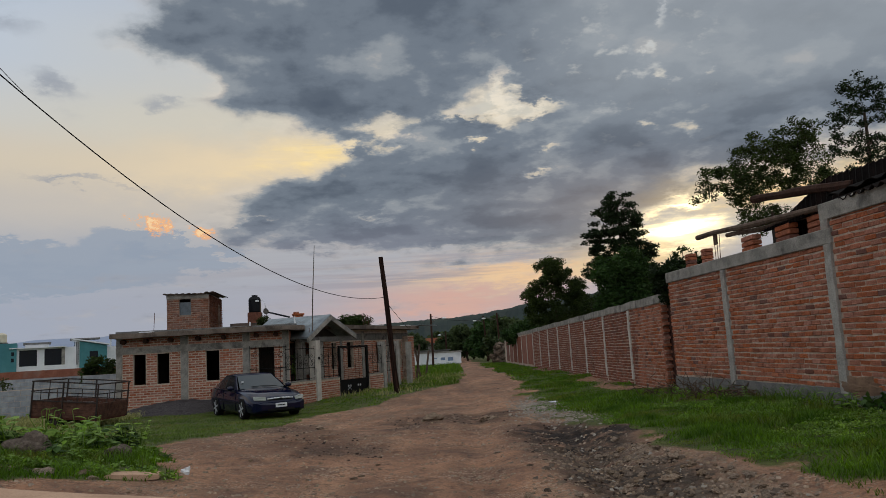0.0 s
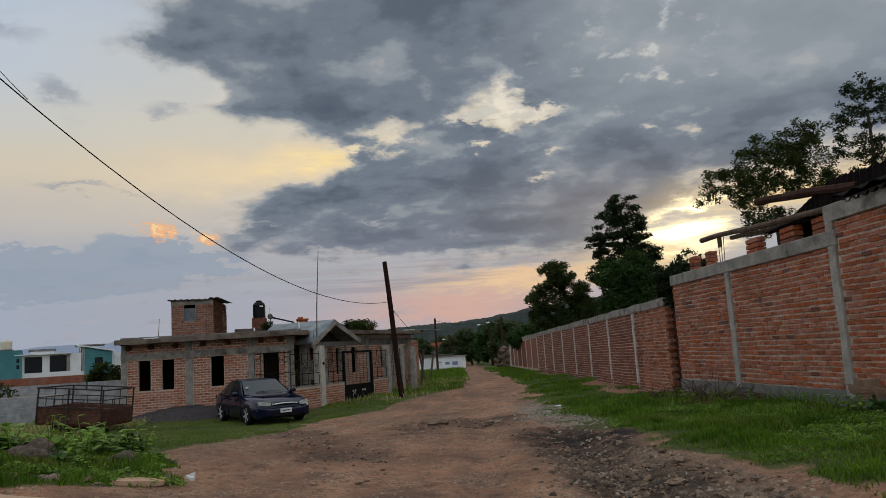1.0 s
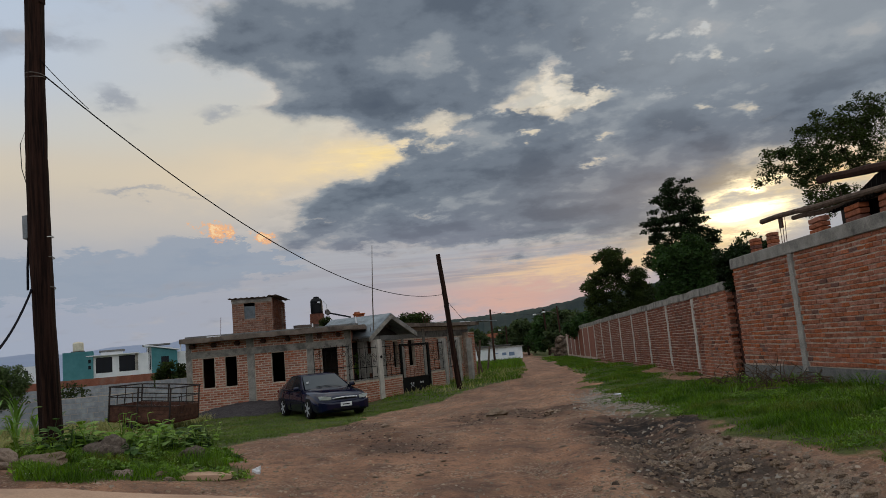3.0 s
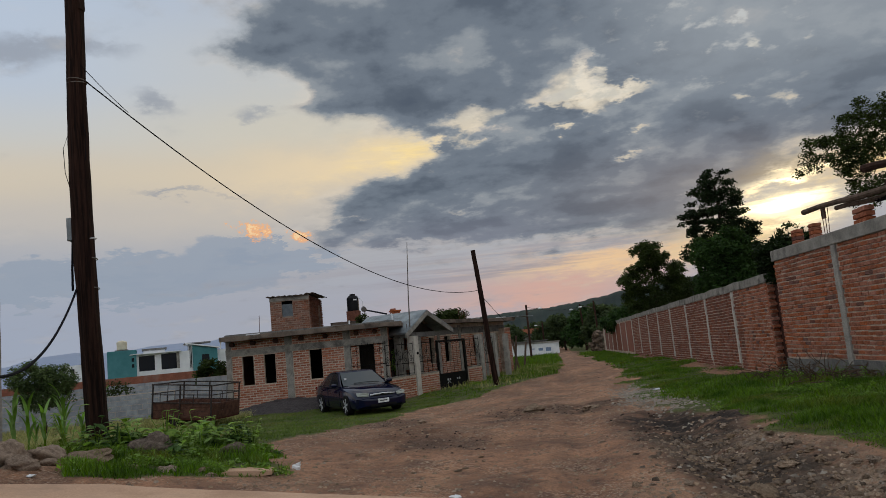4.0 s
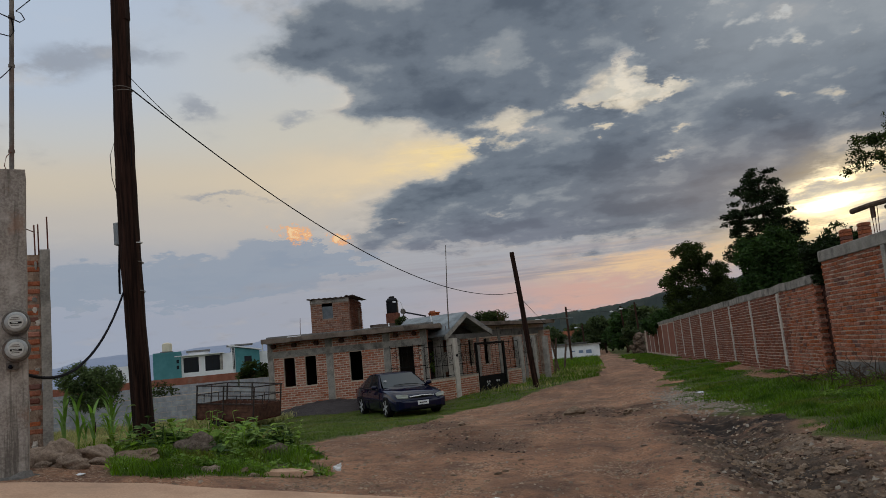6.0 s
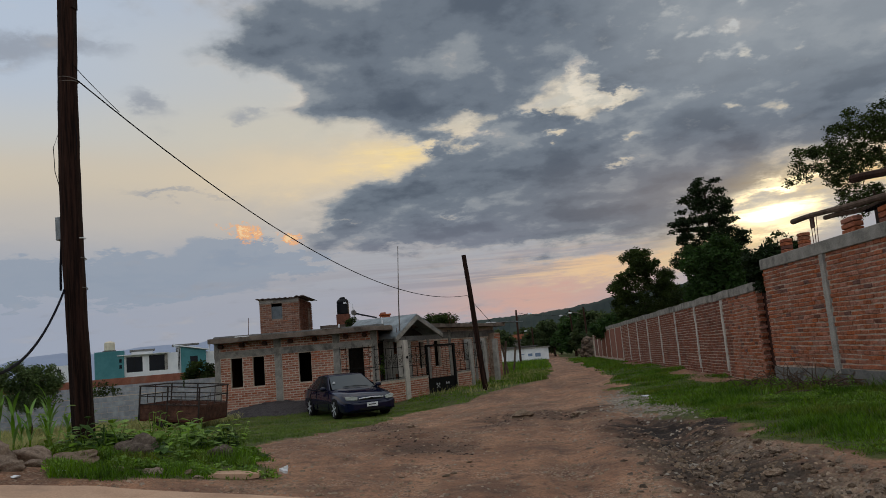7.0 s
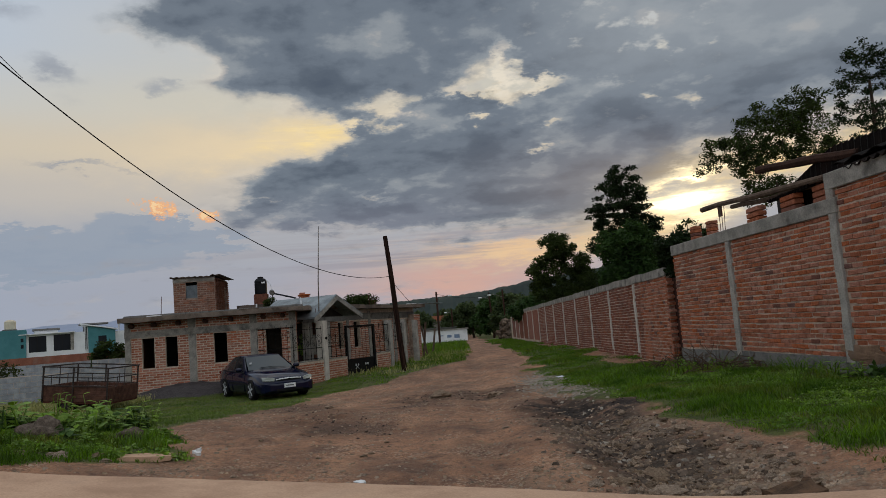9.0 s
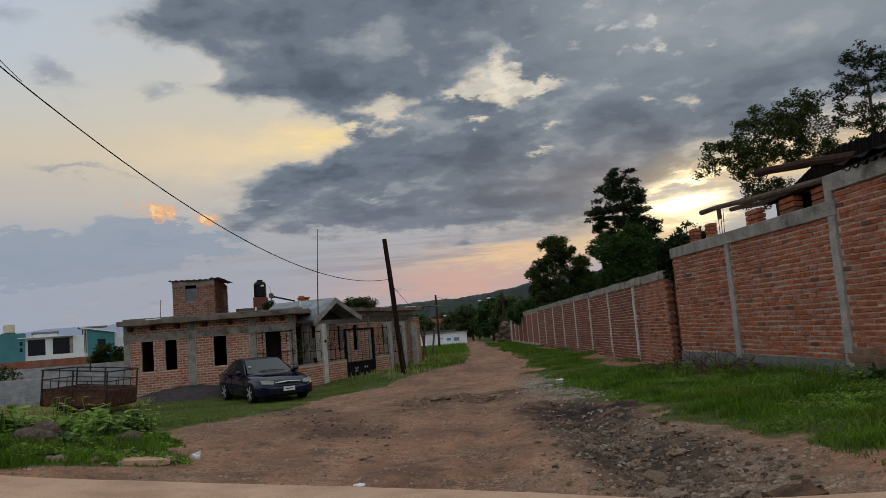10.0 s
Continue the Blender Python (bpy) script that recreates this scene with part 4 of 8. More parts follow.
def solar_heater():
    root = empty("solar_heater", H_M @ pose(4.75, 5.5, TALL + 0.66), "small roof water heater with an inclined tube rack", "solar heater")
    part("drum", Mesh().tube([(0, -0.2, 0.42), (0, 0.3, 0.42)], 0.1, 12), RAIL, root)
    part("ring", Mesh().tube([(0.1 * math.cos(a), -0.22, 0.42 + 0.12 * math.sin(a)) for a in np.linspace(0, 6.28, 13)], 0.012, 5, False), RAIL, root)
    part("rack", Mesh().tube([(0.08, -0.1, 0.38), (1.0, -0.1, 0.12)], 0.035, 6), TRIM_DARK, root)
    part("rack", Mesh().tube([(0.08, 0.15, 0.38), (1.0, 0.15, 0.12)], 0.035, 6), TRIM_DARK, root)
    part("leg", Mesh().tube([(0, 0, -0.5), (0, 0, 0.35)], 0.02, 5), RAIL, root)
    part("leg", Mesh().tube([(0.95, 0, -0.5), (0.95, 0, 0.14)], 0.02, 5), RAIL, root)


TRIM_DARK = material("dark_tube", (30, 32, 38), (46, 48, 54), 4.0, 0.5, 0.05)
solar_heater()


def chimney(m):
    root = empty("chimney", m, "low red brick chimney stack held above the roof slab", "chimney")
    part("stack", Mesh().box(-0.22, -0.2, 0, 0.22, 0.2, 0.3), BRICK, root, "", 0.012)
    part("crown", Mesh().box(-0.26, -0.24, 0.3, 0.26, 0.24, 0.37), BRICK, root, "", 0.01)
    part("crown", Mesh().box(-0.2, -0.18, 0.372, 0.02, 0.18, 0.45), BRICK, root, "", 0.01)


# raised off the slab so that it shows from the camera
chimney(pose(-6.9, 35.4, 2.98, 0, 0, 20))

# street side of the house: porch, low fence wall, gate and wing
F_M = pose(-5.13, 29.56, -0.34, 0, 0, 66.5)
H_INV = H_M.inverted()


def house_part(name, mesh, mat, label="", bevel=0.0, m=F_M):
    ob = part(name, mesh, mat, HOUSE, label, bevel)
    ob.matrix_local = H_INV @ m
    return ob


WING_Y, WING_X0, WING_X1, WING_TOP = 1.5, 2.4, 11.1, 2.78
WING_HOLES = [(3.55, 3.95, 1.06, 2.2), (4.88, 5.42, 1.06, 2.22), (7.6, 8.2, 1.2, 2.2), (9.9, 10.3, 0.95, 2.22)]


def wing():
    house_part("wing_wall", wall_with_holes(WING_X0, WING_X1, -0.3, WING_TOP, WING_HOLES, WING_Y + 0.0, WING_Y + 0.16), MORTAR, "brick wing wall")
    house_part("wing_side_wall", Mesh().box(WING_X1 - 0.14, WING_Y + 0.16, -0.3, WING_X1, 7.0, WING_TOP), BRICK_PALE)
    house_part("wing_side_wall", Mesh().box(WING_X0, WING_Y + 0.16, -0.3, WING_X0 + 0.14, 7.0, WING_TOP), BRICK_PALE)
    house_part("wing_back_wall", Mesh().box(WING_X0 + 0.14, 6.86, -0.3, WING_X1 - 0.14, 7.0, WING_TOP), BRICK_PALE)
    house_part("wing_partition", Mesh().box(WING_X0 + 0.14, 3.5, -0.3, WING_X1 - 0.14, 3.6, WING_TOP), VOID_DARK)
    house_part("wing_roof", slab(WING_X0 - 0.3, WING_Y - 0.65, WING_TOP, WING_X1 + 0.1, 7.2, WING_TOP + 0.17, wave=0.02, seed=12), CONCRETE_ROOF, "flat cast roof slab over the wing")
    house_part("wing_beam", slab(WING_X0, WING_Y - 0.03, 2.3, WING_X1, WING_Y + 0.1, 2.6, wave=0.008, seed=13), CONCRETE_DARK)
    for c, w in ((2.55, 0.25), (4.35, 0.2), (6.3, 0.24), (8.8, 0.24)):
        ob = house_part("tie_column", post_mesh(w, 0.1, 2.7, int(c * 5), 0.012), CONCRETE)
        ob.matrix_local = H_INV @ F_M @ pose(c, WING_Y, 0)
    house_part("corner_pier", Mesh().box(10.4, WING_Y - 0.35, -0.3, 11.1, WING_Y + 0.02, 2.45), MORTAR_RED, "pale brick corner pier")
    house_part("pale_strip", Mesh().box(9.5, WING_Y - 0.66, WING_TOP + 0.171, 10.2, WING_Y - 0.4, WING_TOP + 0.21), WHITE)
    house_part("pale_strip", Mesh().box(6.2, WING_Y - 0.66, WING_TOP + 0.171, 7.3, WING_Y - 0.5, WING_TOP + 0.2), WHITE)
    house_part("roof_panel", Mesh().box(10.9, WING_Y - 0.9, WING_TOP + 0.18, 13.0, WING_Y - 0.4, WING_TOP + 0.215), SHEET, "pale sheet jutting from the roof")
    for i in range(4):
        house_part("starter_bar", Mesh().tube([(7.2 + 0.25 * i, WING_Y + 0.4, WING_TOP + 0.1), (7.15 + 0.25 * i, WING_Y + 0.42, WING_TOP + 0.75)], 0.012, 5), RUST)


wing()
part("roof_rod", Mesh().tube([(0.58, 3.0, 2.8), (0.63, 3.0, 3.8)], 0.012, 6), RUST, HOUSE, "thin steel rod standing on the roof")


def porch():
    """A gabled porch roof whose ridge runs back into the house."""
    xl, xa, xr = -0.25, 1.42, 3.4
    zl, za, zr = 2.36, 3.26, 2.46
    for a, b, za_, zb_ in ((xl, xa, zl, za), (xa, xr, za, zr)):
        vs = []
        for y in (0.15, 3.2):
            vs += [(a, y, za_), (b, y, zb_), (b, y, zb_ + 0.07), (a, y, za_ + 0.07)]
        house_part("porch_roof", Mesh().add(vs, [(0, 1, 2, 3), (7, 6, 5, 4), (0, 4, 5, 1), (1, 5, 6, 2), (2, 6, 7, 3), (3, 7, 4, 0)]), SHEET, "pale grey gabled porch roof")
        vs = [(a, 0.12, za_ - 0.16), (b, 0.12, zb_ - 0.16), (b, 0.12, zb_ + 0.03), (a, 0.12, za_ + 0.03)]
        vs += [(x, 0.2, z) for x, _, z in vs]
        house_part("bargeboard", Mesh().add(vs, [(0, 1, 2, 3), (7, 6, 5, 4), (0, 4, 5, 1), (1, 5, 6, 2), (2, 6, 7, 3), (3, 7, 4, 0)]), CONCRETE)
    house_part("gable_back", Mesh().prism([(xl + 0.1, 2.3), (xr - 0.1, 2.38), (xa, 3.1)], 1.25, 1.35), VOID_DARK)
    for c in (0.05, 1.35):
        ob = house_part("porch_column", post_mesh(0.3, 0.26, 2.35, int(c * 9) + 3, 0.008), CONCRETE, "square plastered porch column")
        ob.matrix_local = H_INV @ F_M @ pose(c, 0.62, 0)
    house_part("porch_wall", Mesh().box(-2.2, 2.2, -0.2, 2.4, 2.35, 2.9), DARK_INSIDE)
    # unseen slab added to keep light out of the porch
    house_part("porch_light_block", Mesh().box(-0.5, 0.78, 2.3, 2.6, 2.2, 2.36), DARK_INSIDE)
    # dark sheet added to paint the shaded void under the gable
    house_part("gable_dark_filler", Mesh().prism([(xl + 0.2, 2.37), (xr - 0.2, 2.45), (xa, 3.12)], 0.95, 1.0), DARK_INSIDE)
    house_part("porch_floor", Mesh().box(-1.6, 0.2, -0.2, 2.6, 2.2, 0.0), CONCRETE_DARK)
    house_part("door_leaf", Mesh().box(0.75, 2.1, 0.0, 1.65, 2.18, 2.05), WOOD_DARK, "dark wooden front door", 0.01)
    house_part("notice_board", Mesh().box(0.62, 0.9, 0.95, 1.0, 0.94, 1.75), PLASTER, "pale grey panel")
    house_part("porch_beam", Mesh().box(-0.2, 0.55, 2.24, 2.6, 0.75, 2.44), CONCRETE_DARK, "", 0.01)
    # scroll of climbing stems over the gate
    for i in range(5):
        x = 2.2 + i * 0.38
        pts = [(x + 0.28 * math.sin(k * 0.9 + i), 0.02 + 0.03 * math.cos(k), 1.95 + 0.09 * math.sin(k * 1.3 + i * 2)) for k in range(7)]
        house_part("climbing_stem", Mesh().tube(pts, 0.009, 5), WOOD_DARK)


porch()


def scroll(cx, cz, r, turns, flip, y=0.0, n=14):
    return [(cx + flip * r * (1 - k / n * 0.75) * math.cos(k / n * turns * 2 * math.pi), y, cz + r * (1 - k / n * 0.75) * math.sin(k / n * turns * 2 * math.pi)) for k in range(n)]


def fence():
    root = empty("fence", F_M, "low brick fence wall with wrought-iron grilles and concrete posts", "fence")
    spans = [(-1.9, -0.02), (0.32, 1.72), (4.2, 5.45)]
    for a, b in spans:
        part("low_wall", Mesh().box(a, 0.0, -0.35, b, 0.15, 0.74), MORTAR, root)
        part("wall_cap", slab(a, -0.02, 0.74, b, 0.17, 0.78, n=8, wave=0.006, seed=int(b * 5) + 20), CONCRETE, root)
    posts = [(0.15, 0.3, 2.27), (5.62, 0.26, 2.16), (7.0, 0.22, 2.18), (8.3, 0.2, 2.1)]
    for i, (c, w, h) in enumerate(posts):
        ob = part("post", post_mesh(w, w, h + 0.3, 50 + i, 0.008), CONCRETE_PALE if i == 0 else COLUMN, root, "grey cast concrete post")
        ob.matrix_local = pose(c, 0, -0.3)
    knob = Mesh().blob((0.15, -0.06, 1.58), (0.06, 0.035, 0.06), 0.05, 1.0)
    part("lamp_socket", knob, BLACK_IRON, root, "dark round fitting")
    for a, b in ((-1.9, 0.0), (0.32, 1.7), (4.22, 5.45), (5.8, 6.85)):
        for z in (0.82, 1.22, 1.96):
            part("rail", Mesh().box(a, 0.05, z, b, 0.075, z + 0.025), BLACK_IRON, root)
        n = max(2, int((b - a) / 0.34))
        for i in range(n + 1):
            x = a + (b - a) * i / n
            part("bar", Mesh().box(x - 0.008, 0.055, 0.78, x + 0.008, 0.071, 1.98 + (0.08 if i % 2 else 0.0)), BLACK_IRON, root)
        for i in range(n):
            x = a + (b - a) * (i + 0.5) / n
            part("scroll", Mesh().tube(scroll(x, 1.6, 0.15, 1.6, 1 if i % 2 else -1, 0.063), 0.008, 5), BLACK_IRON, root)
            part("scroll", Mesh().tube(scroll(x, 1.38, 0.11, 1.5, -1 if i % 2 else 1, 0.063), 0.008, 5), BLACK_IRON, root)
    return root, spans


FENCE = fence()


def iron_gate():
    root = empty("gate", F_M @ pose(1.78, 0.02, 0), "black wrought-iron gate with a solid lower panel", "gate")
    w = 2.38
    for a, b in ((0, 0.1), (w - 0.14, w)):
        part("stile", Mesh().box(a, 0, -0.02, b, 0.08, 2.03), BLACK_IRON, root, "", 0.008)
    part("head_rail", Mesh().box(0.1, 0.01, 1.93, w - 0.14, 0.07, 2.02), BLACK_IRON, root)
    part("panel", Mesh().box(0.1, 0.03, 0.04, w - 0.14, 0.05, 0.56), BLACK_IRON, root, "solid black sheet panel")
    part("mid_rail", Mesh().box(0.1, 0.01, 0.56, w - 0.14, 0.07, 0.63), BLACK_IRON, root)
    n = 7
    for i in range(1, n):
        x = 0.1 + (w - 0.24) * i / n
        part("bar", Mesh().tube([(x, 0.04, 0.6), (x, 0.04, 1.95)], 0.006, 5), BLACK_IRON, root)
    for x in (0.75, 1.55):
        for dx in (-0.09, 0.09):
            part("ornament", Mesh().blob((x + dx, 0.015, 0.27 + abs(dx)), (0.05, 0.02, 0.05), 0.1, x + dx), SILVER, root, "pale cast flower ornament")
    part("ornament", Mesh().tube([(0.62, 0.015, 0.2), (0.75, 0.01, 0.3), (0.88, 0.015, 0.2)], 0.012, 5), SILVER, root)


SILVER = material("dull_silver", (170, 174, 178), (205, 208, 210), 5.0, 0.35, 0.05, metal=0.8)
iron_gate()


def antenna():
    root = empty("antenna", F_M @ pose(0.18, 0.25, 2.27), "thin grey radio mast beside the gatepost", "antenna")
    part("mast", Mesh().tube([(0, 0, -0.2), (-0.06, -0.12, 1.6), (-0.1, -0.31, 3.75)], [0.028, 0.022, 0.012], 8), RAIL, root)
    for dx, h in ((-0.12, 0.5), (0.1, 0.55)):
        part("bracket_bar", Mesh().tube([(dx, 0.05, -0.2), (dx * 0.9, 0.05, h)], 0.01, 5), RUST, root)


antenna()


def window_grille():
    root = empty("window_grille", H_M @ pose(4.65, -0.08, 0.82), "wrought-iron grille in front of the end window", "grille")
    for z in (0.0, 0.55, 1.3):
        part("rail", Mesh().box(0, 0, z, 1.3, 0.02, z + 0.025), BLACK_IRON, root)
    for i in range(7):
        part("bar", Mesh().box(i * 0.215 - 0.007, 0.002, -0.1, i * 0.215 + 0.007, 0.016, 1.4), BLACK_IRON, root)
    for i in range(4):
        part("scroll", Mesh().tube(scroll(0.2 + i * 0.3, 1.05, 0.14, 1.6, 1 if i % 2 else -1, 0.01), 0.008, 5), BLACK_IRON, root)


window_grille()

# ---------------------------------------------------------------- parked saloon car
PAINT = bpy.data.materials.new("dark_blue_car_paint")
PAINT.use_nodes = True
_p = PAINT.node_tree.nodes["Principled BSDF"]
_t = PAINT.node_tree
_dust = noise_of(_t, _t.nodes.new("ShaderNodeTexCoord").outputs["Object"], 2.2, 6.0, 0.65).step(0.45, 0.8)
_t.links.new(blend(_t, _dust * 0.15, lin(11, 16, 42), lin(28, 31, 42)), _p.inputs["Base Color"])
_t.links.new((_dust * 0.1 + 0.06).sock, _p.inputs["Roughness"])
_p.inputs["Specular IOR Level"].default_value = 0.34
LENS = bpy.data.materials.new("headlight_lens")
LENS.use_nodes = True
LENS.node_tree.nodes["Principled BSDF"].inputs["Base Color"].default_value = lin(150, 156, 150)
LENS.node_tree.nodes["Principled BSDF"].inputs["Roughness"].default_value = 0.15
ALLOY = material("silver_alloy", (150, 154, 158), (186, 190, 194), 6.0, 0.4, 0.05, metal=0.15, spec=0.4)
PLATE = material("plate_white", (200, 204, 206), (222, 224, 226), 6.0, 0.5, 0.0)
TRIM = material("black_trim", (14, 14, 15), (24, 24, 26), 6.0, 0.6, 0.05)


def loft(sections, close_ends=True):
    n = len(sections[0])
    vs = [p for s in sections for p in s]
    fs = [(i * n + k, i * n + (k + 1) % n, (i + 1) * n + (k + 1) % n, (i + 1) * n + k) for i in range(len(sections) - 1) for k in range(n)]
    if close_ends:
        fs += [tuple(range(n - 1, -1, -1)), tuple((len(sections) - 1) * n + k for k in range(n))]
    return Mesh().add(vs, fs)


def saloon(m):
    """Local x points to the bonnet, 0 at the front axle; y to the car's left; z up from the road."""
    car = empty("car", m, "dark blue four-door saloon car with alloy wheels parked on grass", "car")
    rear_axle = -2.72
    # x, half width at the sill, half width at the waist, sill height, waist height, crown height on the centre line
    st = [(0.98, 0.50, 0.46, 0.30, 0.46, 0.50), (0.95, 0.66, 0.62, 0.22, 0.60, 0.64), (0.86, 0.78, 0.72, 0.19, 0.66, 0.70), (0.70, 0.84, 0.79, 0.18, 0.71, 0.76),
          (0.40, 0.87, 0.83, 0.18, 0.77, 0.83), (0.0, 0.88, 0.85, 0.18, 0.82, 0.89), (-0.45, 0.88, 0.86, 0.18, 0.87, 0.94), (-0.85, 0.88, 0.87, 0.18, 0.90, 0.97),
          (-1.4, 0.88, 0.87, 0.18, 0.92, 0.95), (-2.0, 0.88, 0.87, 0.18, 0.94, 0.97), (-2.6, 0.88, 0.86, 0.19, 0.96, 1.00), (-3.05, 0.86, 0.84, 0.22, 0.96, 1.02),
          (-3.45, 0.83, 0.80, 0.28, 0.95, 1.01), (-3.7, 0.78, 0.74, 0.34, 0.93, 0.98), (-3.8, 0.66, 0.62, 0.42, 0.86, 0.90)]
    secs = []
    for x, ws, ww, zs, zw, zc in st:
        zm = zs + (zw - zs) * 0.55
        half = [(ws * 0.9, zs), (ws, zs + 0.07), (ws + 0.012, zm - 0.06), (ws + 0.016, zm), (ww + 0.01, zw - 0.06), (ww - 0.04, zw), (ww * 0.6, zc - 0.015), (0.0, zc)]
        ring = [(x, y, z) for y, z in half] + [(x, -y, z) for y, z in half[-2::-1]]
        secs.append(ring)
    body = part("body", loft(secs), PAINT, car, "dark blue glossy body shell", smooth=True)
    # wheel arches: black discs proud of the flanks, painted for the shaded wells
    for ax in (0.0, rear_axle):
        for s in (1, -1):
            arc = [(ax + 0.36 * math.cos(a), 0.30 + 0.36 * math.sin(a)) for a in np.linspace(-0.25, math.pi + 0.25, 15)]
            y0, y1 = (0.9, 0.60) if s > 0 else (-0.60, -0.9)
            part("well_shade_disc", Mesh().prism(arc, min(y0, y1), max(y0, y1)), TRIM, car)
    # cabin
    cab = [(-0.62, 0.80, 0.86, 0.955), (-1.45, 0.60, 1.38, 1.40), (-1.9, 0.60, 1.405, 1.43), (-2.35, 0.60, 1.39, 1.415), (-3.12, 0.76, 0.95, 1.02)]
    roof_pts = cab[1:4]
    rs = []
    for x, w, z, zc in [(-1.40, 0.585, 1.352, 1.375)] + roof_pts + [(-2.42, 0.585, 1.365, 1.39)]:
        half = [(w + 0.02, z - 0.03), (w, z), (w * 0.6, zc - 0.005), (0, zc)]
        ring = [(x, y, zz) for y, zz in half] + [(x, -y, zz) for y, zz in half[-2::-1]] + [(x, -w * 0.5, z - 0.05), (x, w * 0.5, z - 0.05)]
        rs.append(ring)
    part("roof", loft(rs), PAINT, car, "", smooth=True)

    def pane(name, corners, mat=GLASS, thick=0.012, label=""):
        a = [Vector(c) for c in corners]
        nrm = (a[1] - a[0]).cross(a[2] - a[0]).normalized() * thick
        vs = a + [p + nrm for p in a]
        k = len(a)
        return part(name, Mesh().add(vs, [tuple(range(k)), tuple(range(2 * k - 1, k - 1, -1))] + [(i, i + k, (i + 1) % k + k, (i + 1) % k) for i in range(k)]), mat, car, label)

    pane("windscreen", [(-0.60, 0.74, 0.93), (-0.60, -0.74, 0.93), (-1.38, -0.575, 1.36), (-1.38, 0.575, 1.36)], SCREEN, label="sloping windscreen reflecting the sky")
    pane("rear_window", [(-3.15, 0.70, 1.0), (-3.15, -0.70, 1.0), (-2.43, -0.57, 1.37), (-2.43, 0.57, 1.37)], GLASS)
    for s in (1, -1):
        f = lambda x, w, z: (x, s * w, z)
        pane("side_window", [f(-0.86, 0.815, 0.93), f(-1.42, 0.63, 1.33), f(-1.86, 0.625, 1.36), f(-1.86, 0.82, 0.95)][::s])
        pane("side_window", [f(-1.95, 0.82, 0.95), f(-1.95, 0.625, 1.36), f(-2.36, 0.63, 1.34), f(-2.62, 0.72, 1.16), f(-2.66, 0.815, 0.97)][::s])
        pane("pillar", [f(-0.58, 0.825, 0.90), f(-0.66, 0.79, 0.95), f(-1.40, 0.60, 1.375), f(-1.5, 0.61, 1.38), f(-0.9, 0.828, 0.92)][::s], PAINT, 0.02)
        pane("pillar", [f(-1.84, 0.828, 0.93), f(-1.84, 0.615, 1.385), f(-1.97, 0.615, 1.385), f(-1.97, 0.828, 0.93)][::s], TRIM, 0.016)
        pane("pillar", [f(-2.64, 0.828, 0.95), f(-2.34, 0.615, 1.37), f(-2.5, 0.6, 1.36), f(-3.2, 0.76, 1.0)][::s], PAINT, 0.02)
        pane("waist_trim", [f(-0.62, 0.888, 0.885), f(-2.9, 0.884, 0.955), f(-2.9, 0.884, 0.925), f(-0.62, 0.888, 0.855)][::s], TRIM, 0.008)
        part("rub_strip", Mesh().box(-2.25, min(s * 0.893, s * 0.908), 0.5, -0.45, max(s * 0.893, s * 0.908), 0.55), TRIM, car)
        for x in (-0.62, -1.9, -2.62):
            part("door_gap", Mesh().box(x - 0.006, min(s * 0.885, s * 0.9005), 0.25, x + 0.006, max(s * 0.885, s * 0.9005), 0.88), TRIM, car)
        for x in (-1.72, -2.5):
            part("door_handle", Mesh().box(x - 0.09, min(s * 0.89, s * 0.912), 0.78, x + 0.09, max(s * 0.89, s * 0.912), 0.815), PAINT, car, "", 0.008)
        part("mirror", Mesh().blob((-0.86, s * 0.97, 0.97), (0.07, 0.11, 0.075), 0.05, 2.0), PAINT, car, "dark door mirror", smooth=True)
        lamp = [(0.80, s * 0.75, 0.61), (0.925, s * 0.58, 0.592), (0.95, s * 0.44, 0.585), (0.945, s * 0.43, 0.655), (0.885, s * 0.58, 0.685), (0.76, s * 0.765, 0.69)]
        lamp = lamp if s < 0 else lamp[::-1]
        pane("headlight", [(x + 0.035, y * 1.045, z) for x, y, z in lamp], LENS, 0.03, "clouded headlight")
        part("fog_lamp", Mesh().tube([(0.93, s * 0.6, 0.32), (0.975, s * 0.6, 0.32)], 0.05, 10), TRIM, car)
        part("tail_light", Mesh().box(-3.78, min(s * 0.5, s * 0.76), 0.72, -3.70, max(s * 0.5, s * 0.76), 0.9), TAIL, car)
    # nose
    part("grille", Mesh().box(0.93, -0.37, 0.575, 0.975, 0.37, 0.66), TRIM, car, "", 0.012)
    part("grille_bar", Mesh().tube([(0.955, -0.4, 0.625), (0.98, -0.2, 0.64), (0.99, 0, 0.645), (0.98, 0.2, 0.64), (0.955, 0.4, 0.625)], 0.02, 8), PLATE, car, "chrome grille bar")
    part("badge", Mesh().blob((1.005, 0, 0.625), (0.012, 0.05, 0.025), 0.0, 0), TRIM, car)
    nose = []
    for x, w, z0, z1 in ((0.82, 0.835, 0.22, 0.54), (0.96, 0.76, 0.24, 0.53), (1.03, 0.62, 0.27, 0.49), (1.045, 0.42, 0.3, 0.46)):
        nose.append([(x, -w, z0), (x, w, z0), (x, w, z1), (x, -w, z1)])
    part("front_bumper", loft(nose), PAINT, car, "", 0.02)
    part("air_intake", Mesh().box(1.0, -0.42, 0.26, 1.046, 0.42, 0.33), TRIM, car)
    plate = part("number_plate", Mesh().box(1.04, -0.18, 0.36, 1.056, 0.18, 0.49), PLATE, car, "white number plate with dark bars")
    part("plate_bars", Mesh().box(1.056, -0.12, 0.41, 1.059, 0.12, 0.44), TRIM, plate)
    part("wiper", Mesh().tube([(-0.60, 0.5, 0.96), (-0.68, 0.1, 1.0), (-0.66, -0.35, 0.985)], 0.01, 5), TRIM, car)
